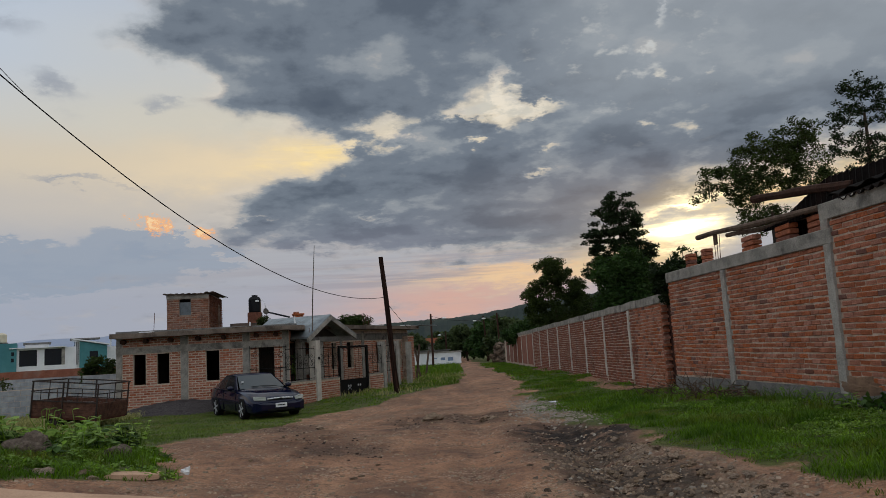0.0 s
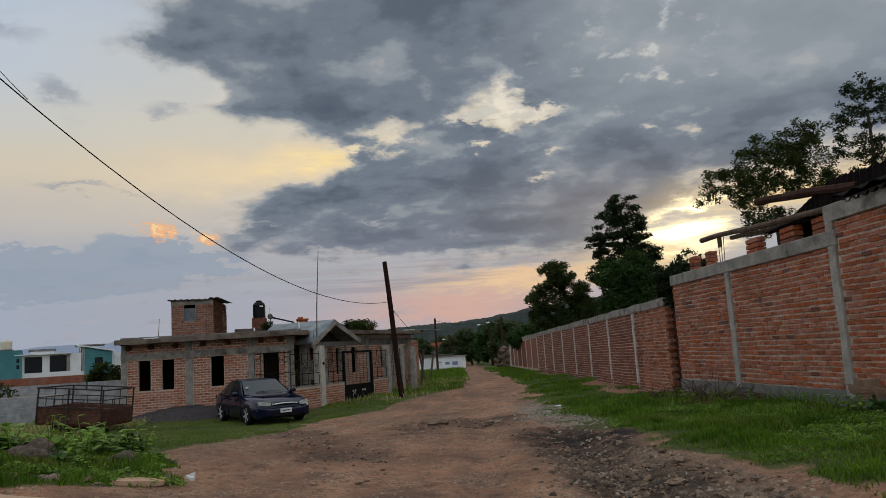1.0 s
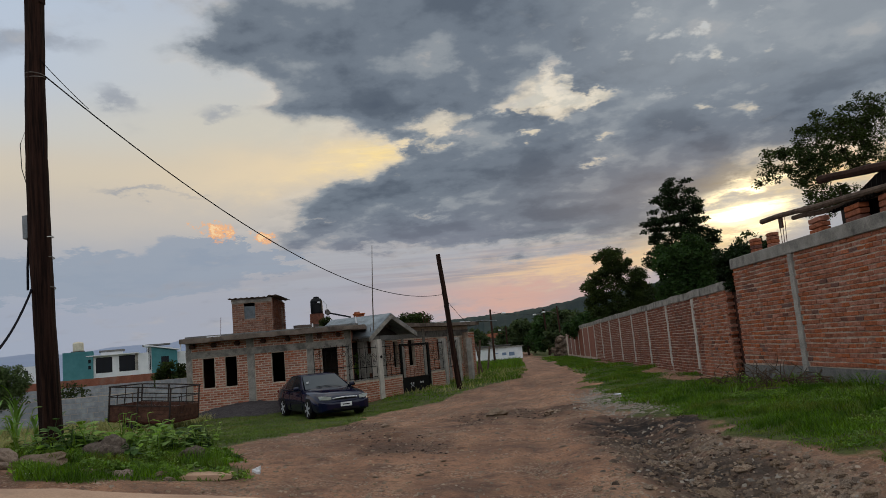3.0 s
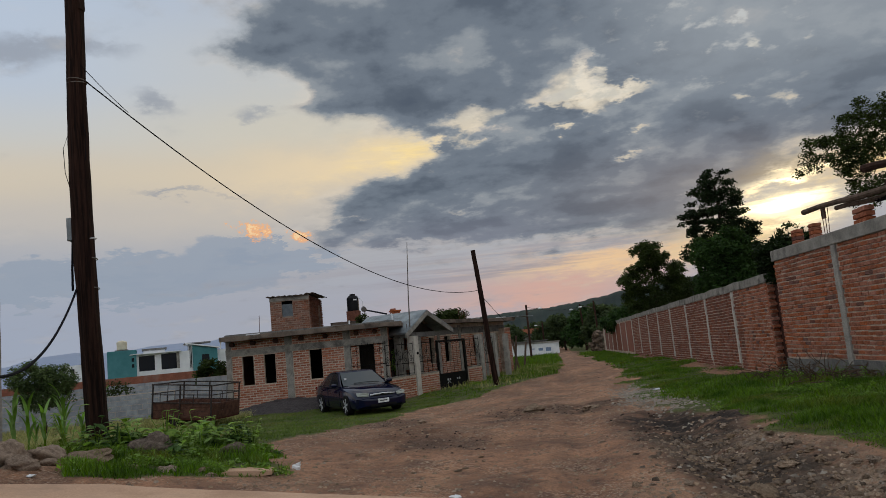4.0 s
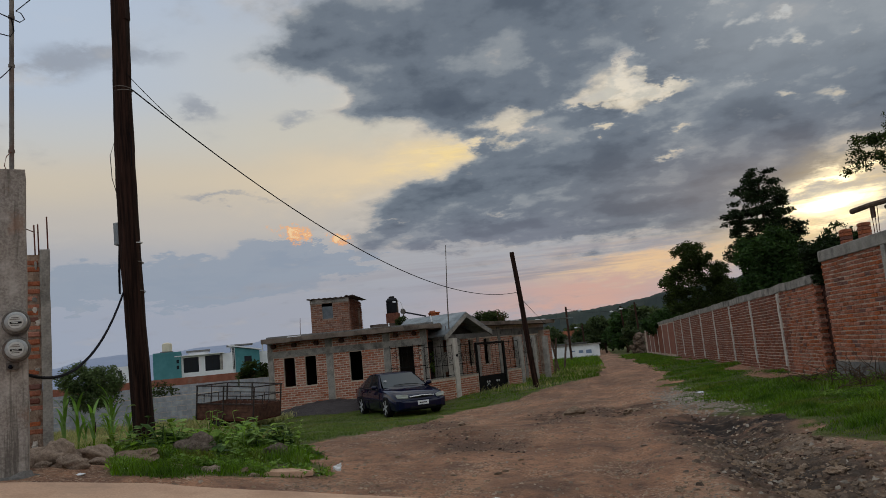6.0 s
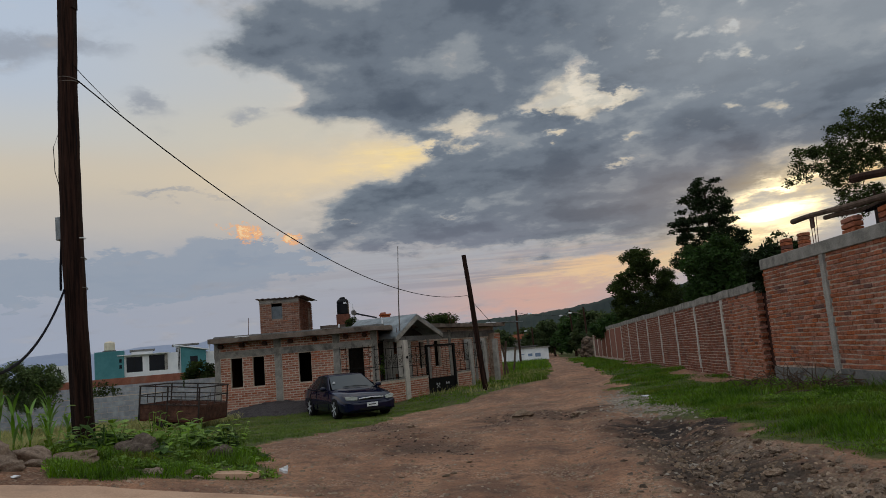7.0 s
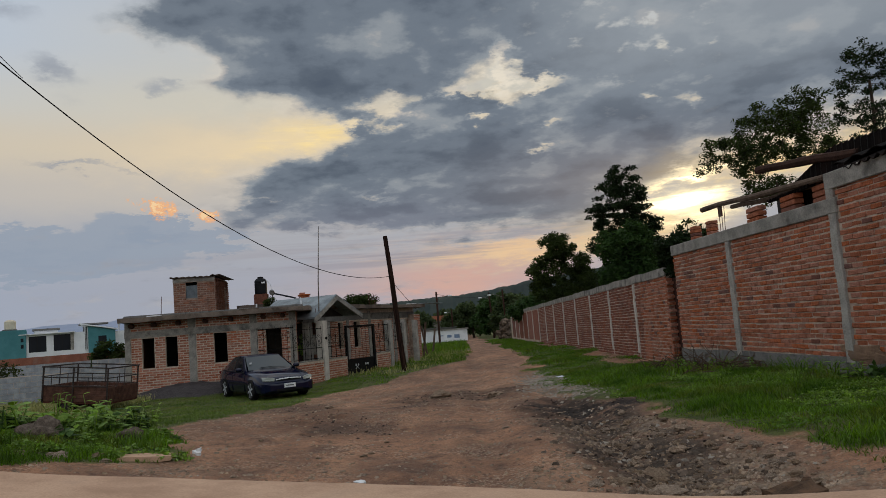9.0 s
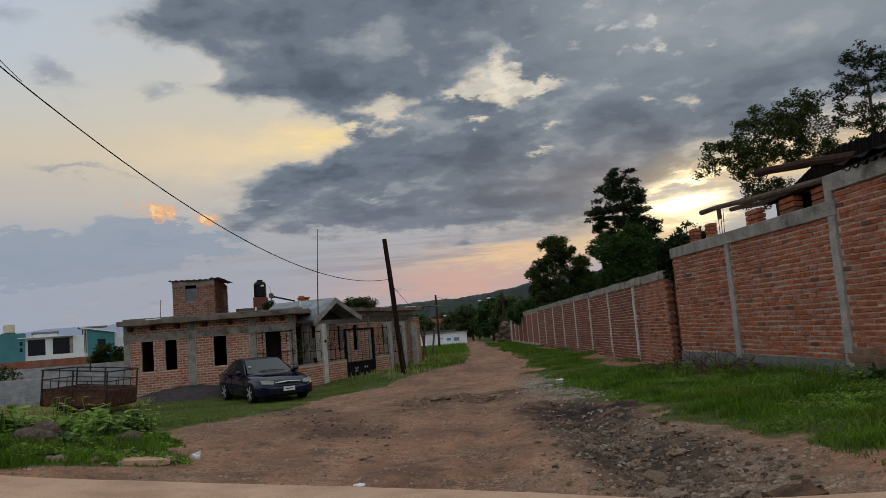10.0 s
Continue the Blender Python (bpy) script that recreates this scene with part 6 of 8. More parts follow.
def shed():
    root = empty("shed", pose(0, 0, 0), "rough lean-to of brick stubs, timber poles and dark sheets", "shed")

    def log(a, b, r, seed):
        a, b = Vector(a), Vector(b)
        rnd = random.Random(seed)
        pts = [a.lerp(b, i / 6) + Vector((0, 0, rnd.uniform(-0.02, 0.02))) for i in range(7)]
        part("pole", Mesh().tube(pts, [r * rnd.uniform(0.9, 1.1) for _ in pts], 8), WOOD_DARK if seed == 3 else WOOD_GREY, root, "weathered round timber")

    log((5.6, 16.3, 3.40), (5.92, 11.6, 3.14), 0.055, 1)
    log((5.75, 15.0, 3.22), (6.05, 11.9, 3.10), 0.045, 2)
    log((6.04, 14.25, 3.81), (6.3, 11.2, 3.44), 0.075, 3)
    part("board", Mesh().box(5.66, 15.4, 3.12, 5.7, 15.55, 3.36), WOOD_GREY, root)
    for y, h in ((14.05, 0.3), (12.8, 0.3), (11.8, 0.3)):
        x = 5.62 + 0.0857 * (15.1 - y) + 0.1
        for k in range(3):
            part("brick", Mesh().box(x - 0.07, y - 0.27, 2.79 + k * 0.1, x + 0.1, y + 0.27, 2.79 + k * 0.1 + 0.085), BRICK, root, "", 0.01)
    # near-black backing stands in for the shed's shaded inside
    part("back_wall", Mesh().box(6.3, 8.0, 0.2, 6.45, 14.2, 3.2), VOID_DARK, root)

    def sheet(cx, y0, y1, z0, z1, x0, x1, mat):
        n = 60
        vs, fs = [], []
        for i in range(n + 1):
            y = y0 + (y1 - y0) * i / n
            w = 0.03 * math.sin(i * 1.5)
            za, zb = z0 + w, z1 + w
            vs += [(x0, y, za), (x1, y, zb), (x0, y, za - 0.012), (x1, y, zb - 0.012)]
        for i in range(n):
            a = i * 4
            fs += [(a, a + 4, a + 5, a + 1), (a + 2, a + 3, a + 7, a + 6), (a, a + 2, a + 6, a + 4)]
        part("roof_sheet", Mesh().add(vs, fs), mat, root, "dark corrugated roof sheet")

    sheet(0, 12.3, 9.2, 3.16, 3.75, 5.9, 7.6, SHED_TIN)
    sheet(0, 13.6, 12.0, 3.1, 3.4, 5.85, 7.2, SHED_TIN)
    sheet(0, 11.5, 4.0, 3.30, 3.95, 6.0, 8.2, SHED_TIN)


def dark_panel():
    """Corrugated sheets on edge behind the coping, added as the roof's dark underside."""
    rnd = random.Random(6)
    for j in range(6):
        y1, y0 = 13.25 - j * 0.95, 13.25 - (j + 1) * 0.95 - 0.05
        vs, fs, n = [], [], 26
        lift = rnd.uniform(-0.03, 0.05)
        for i in range(n + 1):
            y = y1 + (y0 - y1) * i / n
            x = 6.12 + 0.0857 * (13 - y) - 0.02 * j + 0.02 * math.sin(i * 1.6)
            # tops step up to follow the outline the camera sees
            top = float(np.interp(y, (8.0, 10.6, 11.9, 12.6, 13.25), (3.66, 3.62, 3.64, 3.46, 3.26))) + lift + 0.022 * math.sin(i * 1.6)
            vs += [(x, y, 2.7), (x + 0.05, y, top), (x + 0.012, y, 2.7), (x + 0.062, y, top)]
        for i in range(n):
            a = i * 4
            fs += [(a, a + 4, a + 5, a + 1), (a + 2, a + 3, a + 7, a + 6), (a + 1, a + 5, a + 7, a + 3)]
        ob = Mesh().add(vs, fs).done("shed_shade_sheet", SHED_TIN)
        tagged(ob, "black corrugated sheet standing in for the shaded roof underside", "metal sheet", "sheets behind the wall")


# near-black colour stands in for the shade under the shed roof
SHED_TIN = material("shaded_sheet", (12, 10, 10), (26, 22, 20), 3.0, 0.9, 0.3, 40, (34, 22, 18), 1.5, 0.5, spec=0.1)
shed()
dark_panel()
for x, y, n in ((5.54, 16.7, 4), (5.61, 15.85, 4)):
    st = empty("brick_stack", pose(x, y, 2.79, 0, 0, 4), "small stack of red bricks on the wall coping", "brick stack", "brick stacks")
    for k in range(n):
        part("brick", Mesh().box(-0.09, -0.11, k * 0.075, 0.09, 0.11, k * 0.075 + 0.068), BRICK, st, "", 0.01)
for k in range(3):
    ob = Mesh().tube([(5.66, 15.5 - k * 0.12, 2.75), (5.66 + 0.01 * k, 15.5 - k * 0.13, 3.3)], 0.007, 5).done("starter_bar", RUST)
    tagged(ob, "thin rusty steel bar standing out of the coping", "steel bar", "bars on the coping")

# ---------------------------------------------------------------- distance
# haze is put into these colours: bluish wood, pale blue mountains
FOREST = material("distant_forest", (30, 41, 42), (48, 61, 57), 0.03, 1.0, 0.0, 0.4, (46, 58, 58), 0.012, 0.6)
BLUE_HILL = material("haze_coloured_mountain", (136, 148, 170), (146, 157, 178), 0.0006, 1.0, 0.0, 0.01)


def ridge(name, pts, near, dist, mat, label, bumps, seed, rough):
    """A ridge standing round the place: its crest follows the bearings and heights in pts (degrees)."""
    n, rows = 260, 10
    az = np.linspace(pts[0][0], pts[-1][0], n)
    el = np.interp(az, [p[0] for p in pts], [p[1] for p in pts])
    vs, fs = [], []
    for r in range(rows):
        f = r / (rows - 1)
        d = near + (dist - near) * f
        rise = math.sin(f * math.pi / 2) ** 1.3
        top = np.tan(np.radians(el)) * dist + EYE
        h = -6 + (top + 6) * rise + fbm(az * 1.0, az * 0 + r * 0.7, bumps, 5, seed) * rough * top
        vs += list(zip(d * np.sin(np.radians(az)), d * np.cos(np.radians(az)), h))
    fs = [(r * n + k, r * n + k + 1, (r + 1) * n + k + 1, (r + 1) * n + k) for r in range(rows - 1) for k in range(n - 1)]
    ob = Mesh().add(vs, fs).done(name, mat)
    tagged(ob, label, "hill", kind="structure")


ridge("backdrop", [(-14, 0.8), (-11, 1.4), (-8.5, 1.8), (-4.2, 2.05), (-2.1, 2.16), (0.1, 2.2), (2.2, 2.34), (4.6, 2.6), (6.1, 2.85), (12, 3.4), (25, 3.2), (50, 2.4)], 130, 420, FOREST, "dark wooded hill across the valley", 0.4, 2.0, 0.1)
ridge("backdrop", [(-60, 1.2), (-45, 1.5), (-37.4, 1.5), (-36.5, 1.78), (-35.2, 1.98), (-33.4, 2.08), (-32.3, 1.92), (-30.5, 1.88), (-28.6, 2.12), (-26.6, 2.15), (-24.7, 2.1), (-23.0, 2.4), (-21.8, 2.2), (-18, 1.9), (-12, 1.6), (0, 1.2)], 2400, 3800, BLUE_HILL, "far mountains painted pale blue for haze", 2.0, 5.0, 0.012)


def far_house():
    s = 1.57
    d = 110.0
    az = math.atan2(-33.37, 61.54)
    m = pose(d * math.sin(az), d * math.cos(az), EYE * (1 - s), 0, 0, 28.5) @ Matrix.Scale(s, 4)
    root = empty("modern_house", m, "white and teal flat-roofed house beyond the block wall", "house")
    z0 = -0.2
    part("wall", wall_with_holes(-1.37, 2.95, z0, 3.3, [(-1.19, 0.08, 1.87, 3.16), (0.61, 1.86, 1.87, 3.2)], 0, 0.12), WHITE, root, "white upper wall")
    part("wall", Mesh().box(-1.37, 0.12, z0, 2.95, 4.0, 3.28), WHITE, root)
    for a, b in ((-1.19, 0.08), (0.61, 1.86)):
        w = part("window", Mesh().box(a, 0.06, 1.87, b, 0.1, 3.2), GLASS, root, "wide dark window")
        part("mullion", Mesh().box((a + b) / 2 - 0.02, 0.04, 1.87, (a + b) / 2 + 0.02, 0.06, 3.18), TRIM, w)
    part("window_frame", Mesh().box(1.86, -0.03, 1.87, 2.1, 0.0, 3.3), CONCRETE, root)
    part("teal_block", Mesh().box(-3.65, -0.25, z0, -1.37, 3.5, 3.75), TEAL, root, "teal painted block")
    for z in (2.75, 2.25):
        part("window", Mesh().box(-1.75, -0.262, z, -1.55, -0.25, z + 0.3), GLASS, root)
    part("roof_slab", Mesh().box(-1.9, -0.35, 3.3, 2.2, 4.1, 3.37), WHITE, root)
    part("roof_slab", Mesh().box(-0.93, 0.8, 3.62, 1.1, 2.5, 3.78), CONCRETE_DARK, root)
    part("roof_box", Mesh().box(-0.8, 0.9, 3.37, 0.95, 2.4, 3.62), WHITE, root)
    part("stair_block", Mesh().box(2.95, 0.3, z0, 3.2, 3.5, 3.75), WHITE, root)
    for x in (2.82, 2.94, 3.06):
        part("stripe", Mesh().box(x, 0.27, 1.8, x + 0.06, 0.3, 3.7), TRIM, root)
    part("teal_wing", Mesh().prism([(3.2, z0), (5.3, z0), (5.3, 3.3), (3.2, 3.72)], 0.2, 3.6), TEAL, root, "teal wing with a sloping roof")
    part("wing_roof", Mesh().prism([(2.6, 3.9), (5.5, 3.32), (5.5, 3.42), (2.6, 4.0)], 0.0, 3.8), WHITE, root)
    part("roof_slab", Mesh().box(2.55, 0.6, 3.88, 4.8, 2.4, 4.0), CONCRETE_DARK, root)
    w = part("window", Mesh().box(3.97, 0.185, 2.25, 4.6, 0.2, 2.87), GLASS, root)
    part("mullion", Mesh().box(4.27, 0.175, 2.25, 4.3, 0.185, 2.87), TRIM, w)
    part("end_wall", Mesh().box(5.3, 0.6, z0, 6.4, 3.0, 3.2), WHITE, root)
    t = empty("water_tank", m @ pose(-2.5, 0.7, 3.75), "cream plastic water tank on a flat roof", "water tank")
    part("stand", Mesh().box(-0.55, -0.3, 0, 0.5, 0.4, 0.1), CONCRETE_DARK, t)
    part("tank", Mesh().tube([(0, 0, 0.1), (0, 0, 0.15), (0, 0, 0.75), (0, 0, 0.85), (0, 0, 0.9)], [0.38, 0.42, 0.42, 0.3, 0.1], 16), CREAM, t)
    sm = empty("small_house", m, "small white flat-roofed house in the distance", "house")
    part("wall", Mesh().box(-7.0, 1.0, z0, -5.3, 4.0, 2.9), WHITE, sm)
    part("window", Mesh().box(-6.55, 0.985, 2.1, -6.25, 1.0, 2.6), GLASS, sm)
    part("parapet", Mesh().box(-7.4, 0.8, z0, -5.0, 1.0, 1.85), WHITE, sm)


far_house()


def white_wall():
    root = empty("wall_6", pose(-6.5, 85.0, -0.4, 0, 0, 1.0), "long low white-painted wall with faded blue lettering bars", "wall", kind="structure")
    part("wall", Mesh().box(0, 0, 0, 8.0, 0.2, 1.32), WHITE, root)
    part("cap", Mesh().box(-0.1, -0.1, 1.32, 8.15, 0.35, 1.46), CONCRETE, root)
    for a, b, c, d in ((2.2, 2.7, 0.6, 0.72), (5.7, 6.2, 0.5, 0.8), (6.5, 7.1, 0.4, 0.8), (4.9, 5.3, 0.7, 0.8)):
        part("faded_bar", Mesh().box(a, -0.012, c, b, 0.0, d), BLUE_FADE, root)
    red = empty("tiled_house", pose(-4.6, 110, -0.4, 0, 0, 0), "far house with a red tiled roof among trees", "house")
    part("wall", Mesh().box(0, 0, 0, 4.4, 4, 2.7), PLASTER, red)
    part("roof", Mesh().prism([(-0.3, 2.7), (4.7, 2.7), (4.4, 3.4), (0.2, 3.4)], -0.4, 4.4), BRICK, red)
    shed_ = empty("outbuilding", pose(-4.0, 92, -0.4, 0, 0, 2), "low grey outbuilding behind the white wall", "building")
    part("wall", Mesh().box(0, 0, 0, 4.2, 3, 1.6), CONCRETE_DARK, shed_)
    part("roof", Mesh().box(-0.2, -0.2, 1.6, 4.4, 3.2, 1.68), CONCRETE_DARK, shed_)


BLUE_FADE = material("faded_blue_paint", (96, 116, 146), (130, 146, 168), 2.0, 0.8, 0.1)
white_wall()


def rubble_heap():
    rnd = random.Random(12)
    root = empty("stone_heap", pose(5.0, 73.0, -0.4), "tall heap of rough stones at the end of the wall", "stone heap")
    for i in range(70):
        a, r, h = rnd.uniform(0, 6.28), rnd.random(), rnd.random()
        s = rnd.uniform(0.18, 0.34)
        part("stone", Mesh().blob((0.95 * r * math.cos(a) * (1 - 0.5 * h), 1.2 * r * math.sin(a) * (1 - 0.5 * h), 0.15 + h * 2.1 * (1 - 0.4 * r)), (s, s, s * 0.8), 0.25, i * 1.3, 4, 6), RUBBLE, root)


rubble_heap()

# ---------------------------------------------------------------- trees and plants


def leaf_cards(name, centres, per, spread, size, mat, parent, seed, flat=1.0, droop=0.0, label=""):
    """Many small pointed leaves scattered round the twig ends, as one mesh."""
    g = np.random.default_rng(seed)
    c = np.repeat(np.asarray(centres, float), per, axis=0)
    n = len(c)
    off = g.normal(0, 1, (n, 3))
    off *= (spread * g.random((n, 1)) ** 0.5) / np.maximum(np.linalg.norm(off, axis=1, keepdims=True), 1e-6)
    off[:, 2] *= flat
    p = c + off
    u = g.normal(0, 1, (n, 3))
    u[:, 2] = u[:, 2] * 0.6 - droop
    u /= np.linalg.norm(u, axis=1, keepdims=True)
    w = np.cross(u, g.normal(0, 1, (n, 3)))
    w /= np.maximum(np.linalg.norm(w, axis=1, keepdims=True), 1e-6)
    s = size * g.uniform(0.6, 1.4, (n, 1))
    a, b, d, e = p - u * s, p + w * s * 0.42, p + u * s, p - w * s * 0.42
    vs = np.stack([a, b, d, e], 1).reshape(-1, 3)
    ob = raw_mesh(name, vs, np.arange(4 * n), 4, mat)
    ob.parent = parent
    if label:
        ob["label"] = label
    return ob


def tree(name, base, trunk, lobes, tips, seed, label, category="tree", leaf=LEAF, per=70, spread=0.42, size=0.085, flat=0.8, r0=0.16, droop=0.0, lean=(0, 0)):
    """Trunk and limbs reach out to twig ends strewn through the lobes (dx, dy, z, rx, ry, rz) of the crown."""
    rnd = random.Random(seed)
    z = height_at(base[0], base[1]) - 0.1
    root = empty(name, pose(base[0], base[1], z), label, category)
    nodes = [(Vector((lean[0] * f + 0.05 * math.sin(f * 9 + seed), lean[1] * f, trunk * f)), r0 * (1 - 0.72 * f)) for f in np.linspace(0, 1, 9)]
    part("trunk", Mesh().tube([n[0] for n in nodes], [n[1] for n in nodes], 8), BARK, root, "dark tapered trunk")
    want = []
    vol = [l[3] * l[4] * l[5] for l in lobes]
    for l, v in zip(lobes, vol):
        k = max(3, round(tips * v / sum(vol)))
        for _ in range(k):
            while True:
                q = Vector((rnd.uniform(-1, 1), rnd.uniform(-1, 1), rnd.uniform(-1, 1)))
                if 0.25 < q.length < 1:
                    break
            want.append(Vector((l[0] + q.x * l[3], l[1] + q.y * l[4], l[2] + q.z * l[5])))
    want.sort(key=lambda p: min((p - n[0]).length for n in nodes[4:]))
    limbs = Mesh()
    live = nodes[3:]
    for p in want:
        near, r = min(live, key=lambda n: (n[0] - p).length + (0.7 if n[0].z > p.z + 0.3 else 0))
        mid = near.lerp(p, 0.5) + Vector((rnd.uniform(-0.1, 0.1), rnd.uniform(-0.1, 0.1), 0.1)) * (p - near).length
        r1 = max(0.012, min(r * 0.62, 0.07))
        limbs.tube([near, mid, p], [r1, r1 * 0.75, r1 * 0.45], 5, False)
        live += [(mid, r1 * 0.8), (p, r1 * 0.55)]
    tagged(part("branchwork", limbs, BARK, root, "forking limbs"), kind="stuff")
    leaf_cards("crown", [tuple(p) for p in want], per, spread, size, leaf, root, seed, flat, droop, "uneven crown of small leaves")
    return root


# behind the near wall
tree("broadleaf_tree", (11.8, 25.4), 5.2, [(-1.9, 0, 6.15, 1.3, 1.0, 0.75), (-0.4, 0.2, 6.9, 1.2, 1.1, 1.1), (0.5, 0, 7.7, 0.9, 0.9, 0.75), (1.0, 0.3, 6.6, 0.9, 0.9, 0.9), (-0.7, 0.2, 5.0, 1.25, 0.8, 0.6)], 270, 11, "spreading broadleaf tree with an open dark crown", per=95, spread=0.24, size=0.048, lean=(-0.5, 0))
tree("tall_tree", (16.2, 27.6), 9.2, [(0, 0, 10.0, 0.9, 0.9, 0.75), (-0.7, 0, 9.0, 0.9, 0.8, 0.45), (0.7, 0, 9.2, 0.9, 0.8, 0.5), (-0.3, 0, 8.0, 1.5, 1.0, 0.5), (0.9, 0, 7.6, 1.3, 1.0, 0.5), (-1.1, 0, 6.9, 1.1, 0.8, 0.4), (0.2, 0, 6.3, 1.5, 1.0, 0.4)], 230, 12, "tall thin tree with layered feathery branches", per=50, spread=0.24, size=0.055, leaf=LEAF_DARK, r0=0.17, flat=0.6)
tree("conifer", (8.85, 37.0), 8.2, [(0.1, 0, 8.3, 0.75, 0.7, 0.4), (-0.15, 0, 7.75, 1.15, 1.0, 0.5), (0.15, 0, 7.1, 1.5, 1.1, 0.6), (-0.3, 0, 6.35, 1.6, 1.2, 0.6), (0.2, 0, 5.6, 1.75, 1.3, 0.7), (-0.1, 0, 4.8, 1.85, 1.3, 0.7), (0.3, 0, 3.9, 1.7, 1.3, 0.7), (0.3, 0, 3.0, 1.6, 1.2, 0.6)], 430, 13, "dark conifer with layered irregular branches", leaf=LEAF_DARK, per=100, spread=0.3, size=0.065, flat=0.5, droop=0.2)
tree("round_tree", (6.95, 29.1), 2.8, [(0, 0, 3.6, 1.1, 1.0, 1.25), (0.1, 0, 2.6, 1.15, 1.0, 1.0)], 260, 14, "dense rounded dark green tree behind the wall", leaf=LEAF_MID, per=90, spread=0.3, size=0.075, flat=1.0, r0=0.1)
tree("broadleaf_tree", (7.0, 47.4), 3.8, [(-0.2, 0, 5.9, 1.2, 1.1, 0.9), (-1.1, 0, 4.6, 1.1, 1.0, 0.9), (0.8, 0, 4.7, 1.2, 1.0, 0.85), (-0.6, 0, 3.3, 1.4, 1.0, 0.8), (1.6, 0, 3.6, 1.0, 1.0, 0.8)], 300, 15, "full broadleaf tree with gaps in its crown", per=100, spread=0.32, size=0.075, flat=0.8)
tree("shrub", (7.6, 20.2), 2.2, [(-0.6, -1.0, 2.75, 0.7, 0.6, 0.45), (0.2, 0, 2.5, 0.9, 0.8, 0.6), (1.2, 1.5, 2.4, 1.1, 1.0, 0.6)], 120, 16, "overgrown shrub spilling over the wall end", "shrub", per=60, spread=0.28, size=0.07, r0=0.06)
tree("shrub", (5.62, 18.45), 2.3, [(-0.1, 0.05, 2.85, 0.45, 0.35, 0.32), (-0.12, 0.0, 2.45, 0.22, 0.2, 0.4), (0.6, 0.4, 2.95, 0.7, 0.5, 0.4)], 80, 17, "dark climbing shrub hanging over the wall end", "shrub", leaf=LEAF_DARK, per=60, spread=0.2, size=0.06, r0=0.04)
tree("sapling", (12.2, 38.1), 5.6, [(0, 0, 5.2, 0.45, 0.4, 0.7), (0, 0, 4.2, 0.8, 0.6, 0.5)], 50, 18, "thin young conifer catching the sunset", "tree", per=26, spread=0.26, size=0.09, r0=0.05)
tree("shrub", (6.6, 58), 1.5, [(0, 0, 2.6, 1.8, 1.2, 0.9), (-0.6, 2, 2.3, 1.6, 1.5, 0.9)], 120, 19, "dull green shrub behind the long wall", "shrub", per=50, spread=0.4, size=0.13, r0=0.08, leaf=LEAF_MID)
tree("broadleaf_tree", (8.5, 31.5), 2.6, [(0, 0, 3.5, 1.3, 1.1, 0.9), (0.6, 0, 2.8, 1.3, 1.1, 0.8)], 170, 20, "low dark tree filling the gap behind the wall", leaf=LEAF_DARK, per=80, spread=0.3, size=0.07)
tree("shrub", (6.0, 10.1), 0.15, [(0, 0, 0.22, 0.28, 0.4, 0.14), (0.0, -0.5, 0.3, 0.25, 0.35, 0.16), (-0.1, 0.5, 0.15, 0.2, 0.3, 0.1)], 50, 21, "low dark leafy shrub at the foot of the brick wall", "shrub", per=16, spread=0.14, size=0.06, r0=0.02, leaf=WEED_DARK)
tree("potted_plant", (-6.02, 30.2), 0.7, [(0, 0, 1.5, 0.22, 0.22, 0.5), (0.05, 0.1, 1.0, 0.2, 0.2, 0.4)], 26, 66, "leafy green plant standing in the porch", "plant", per=16, spread=0.14, size=0.09, r0=0.02, leaf=WEED)
# along the far road and behind the house
far_trees = [(2.6, 100, 5.0, 2.4), (5.2, 96, 5.4, 2.6), (8.2, 78, 4.6, 2.6), (9.5, 62, 4.4, 2.4), (3.8, 112, 4.2, 3.0), (-1.0, 118, 4.6, 2.4), (-4.2, 98, 4.0, 1.8), (7.0, 110, 6.2, 3.2), (0.6, 126, 4.4, 3.0), (-8.5, 110, 3.6, 2.4), (4.6, 88, 4.4, 2.0), (0.8, 108, 4.6, 2.4), (6.6, 84, 5.2, 2.4)]
for i, (x, y, h, r) in enumerate(far_trees):
    tree("broadleaf_tree", (x, y), h * 0.6, [(0, 0, h * 0.72, r * 0.8, r * 0.7, h * 0.26), (-r * 0.35, 0, h * 0.42, r * 0.75, r * 0.6, h * 0.28), (r * 0.4, 0, h * 0.45, r * 0.7, r * 0.6, h * 0.28)], 130, 40 + i, "far roadside tree with a dark uneven crown", per=44, spread=0.55, size=0.2, leaf=(LEAF_FAR, LEAF_MID, LEAF_FAR)[i % 3])
tree("broadleaf_tree", (-7.1, 59.5), 3.8, [(-0.5, 0, 4.4, 0.8, 0.7, 0.5), (0.5, 0, 4.3, 0.8, 0.7, 0.45)], 90, 60, "small dark tree showing over the house roof", per=30, spread=0.36, size=0.1, leaf=LEAF)
tree("bush", (-16.6, 23.4), 1.2, [(-0.5, 0, 2.05, 0.75, 0.6, 0.5), (0.4, 0, 1.95, 0.8, 0.6, 0.45), (0.0, 0, 1.4, 0.95, 0.6, 0.4)], 210, 61, "rounded green bush in the field", "bush", per=80, spread=0.22, size=0.042, r0=0.06, leaf=BUSH_LEAF)
tree("bush", (-13.7, 30.0), 1.3, [(0, 0, 1.55, 0.65, 0.6, 0.75), (0.2, 0, 1.0, 0.6, 0.5, 0.6)], 110, 62, "green bush beside the house corner", "bush", per=60, spread=0.24, size=0.065, r0=0.05)
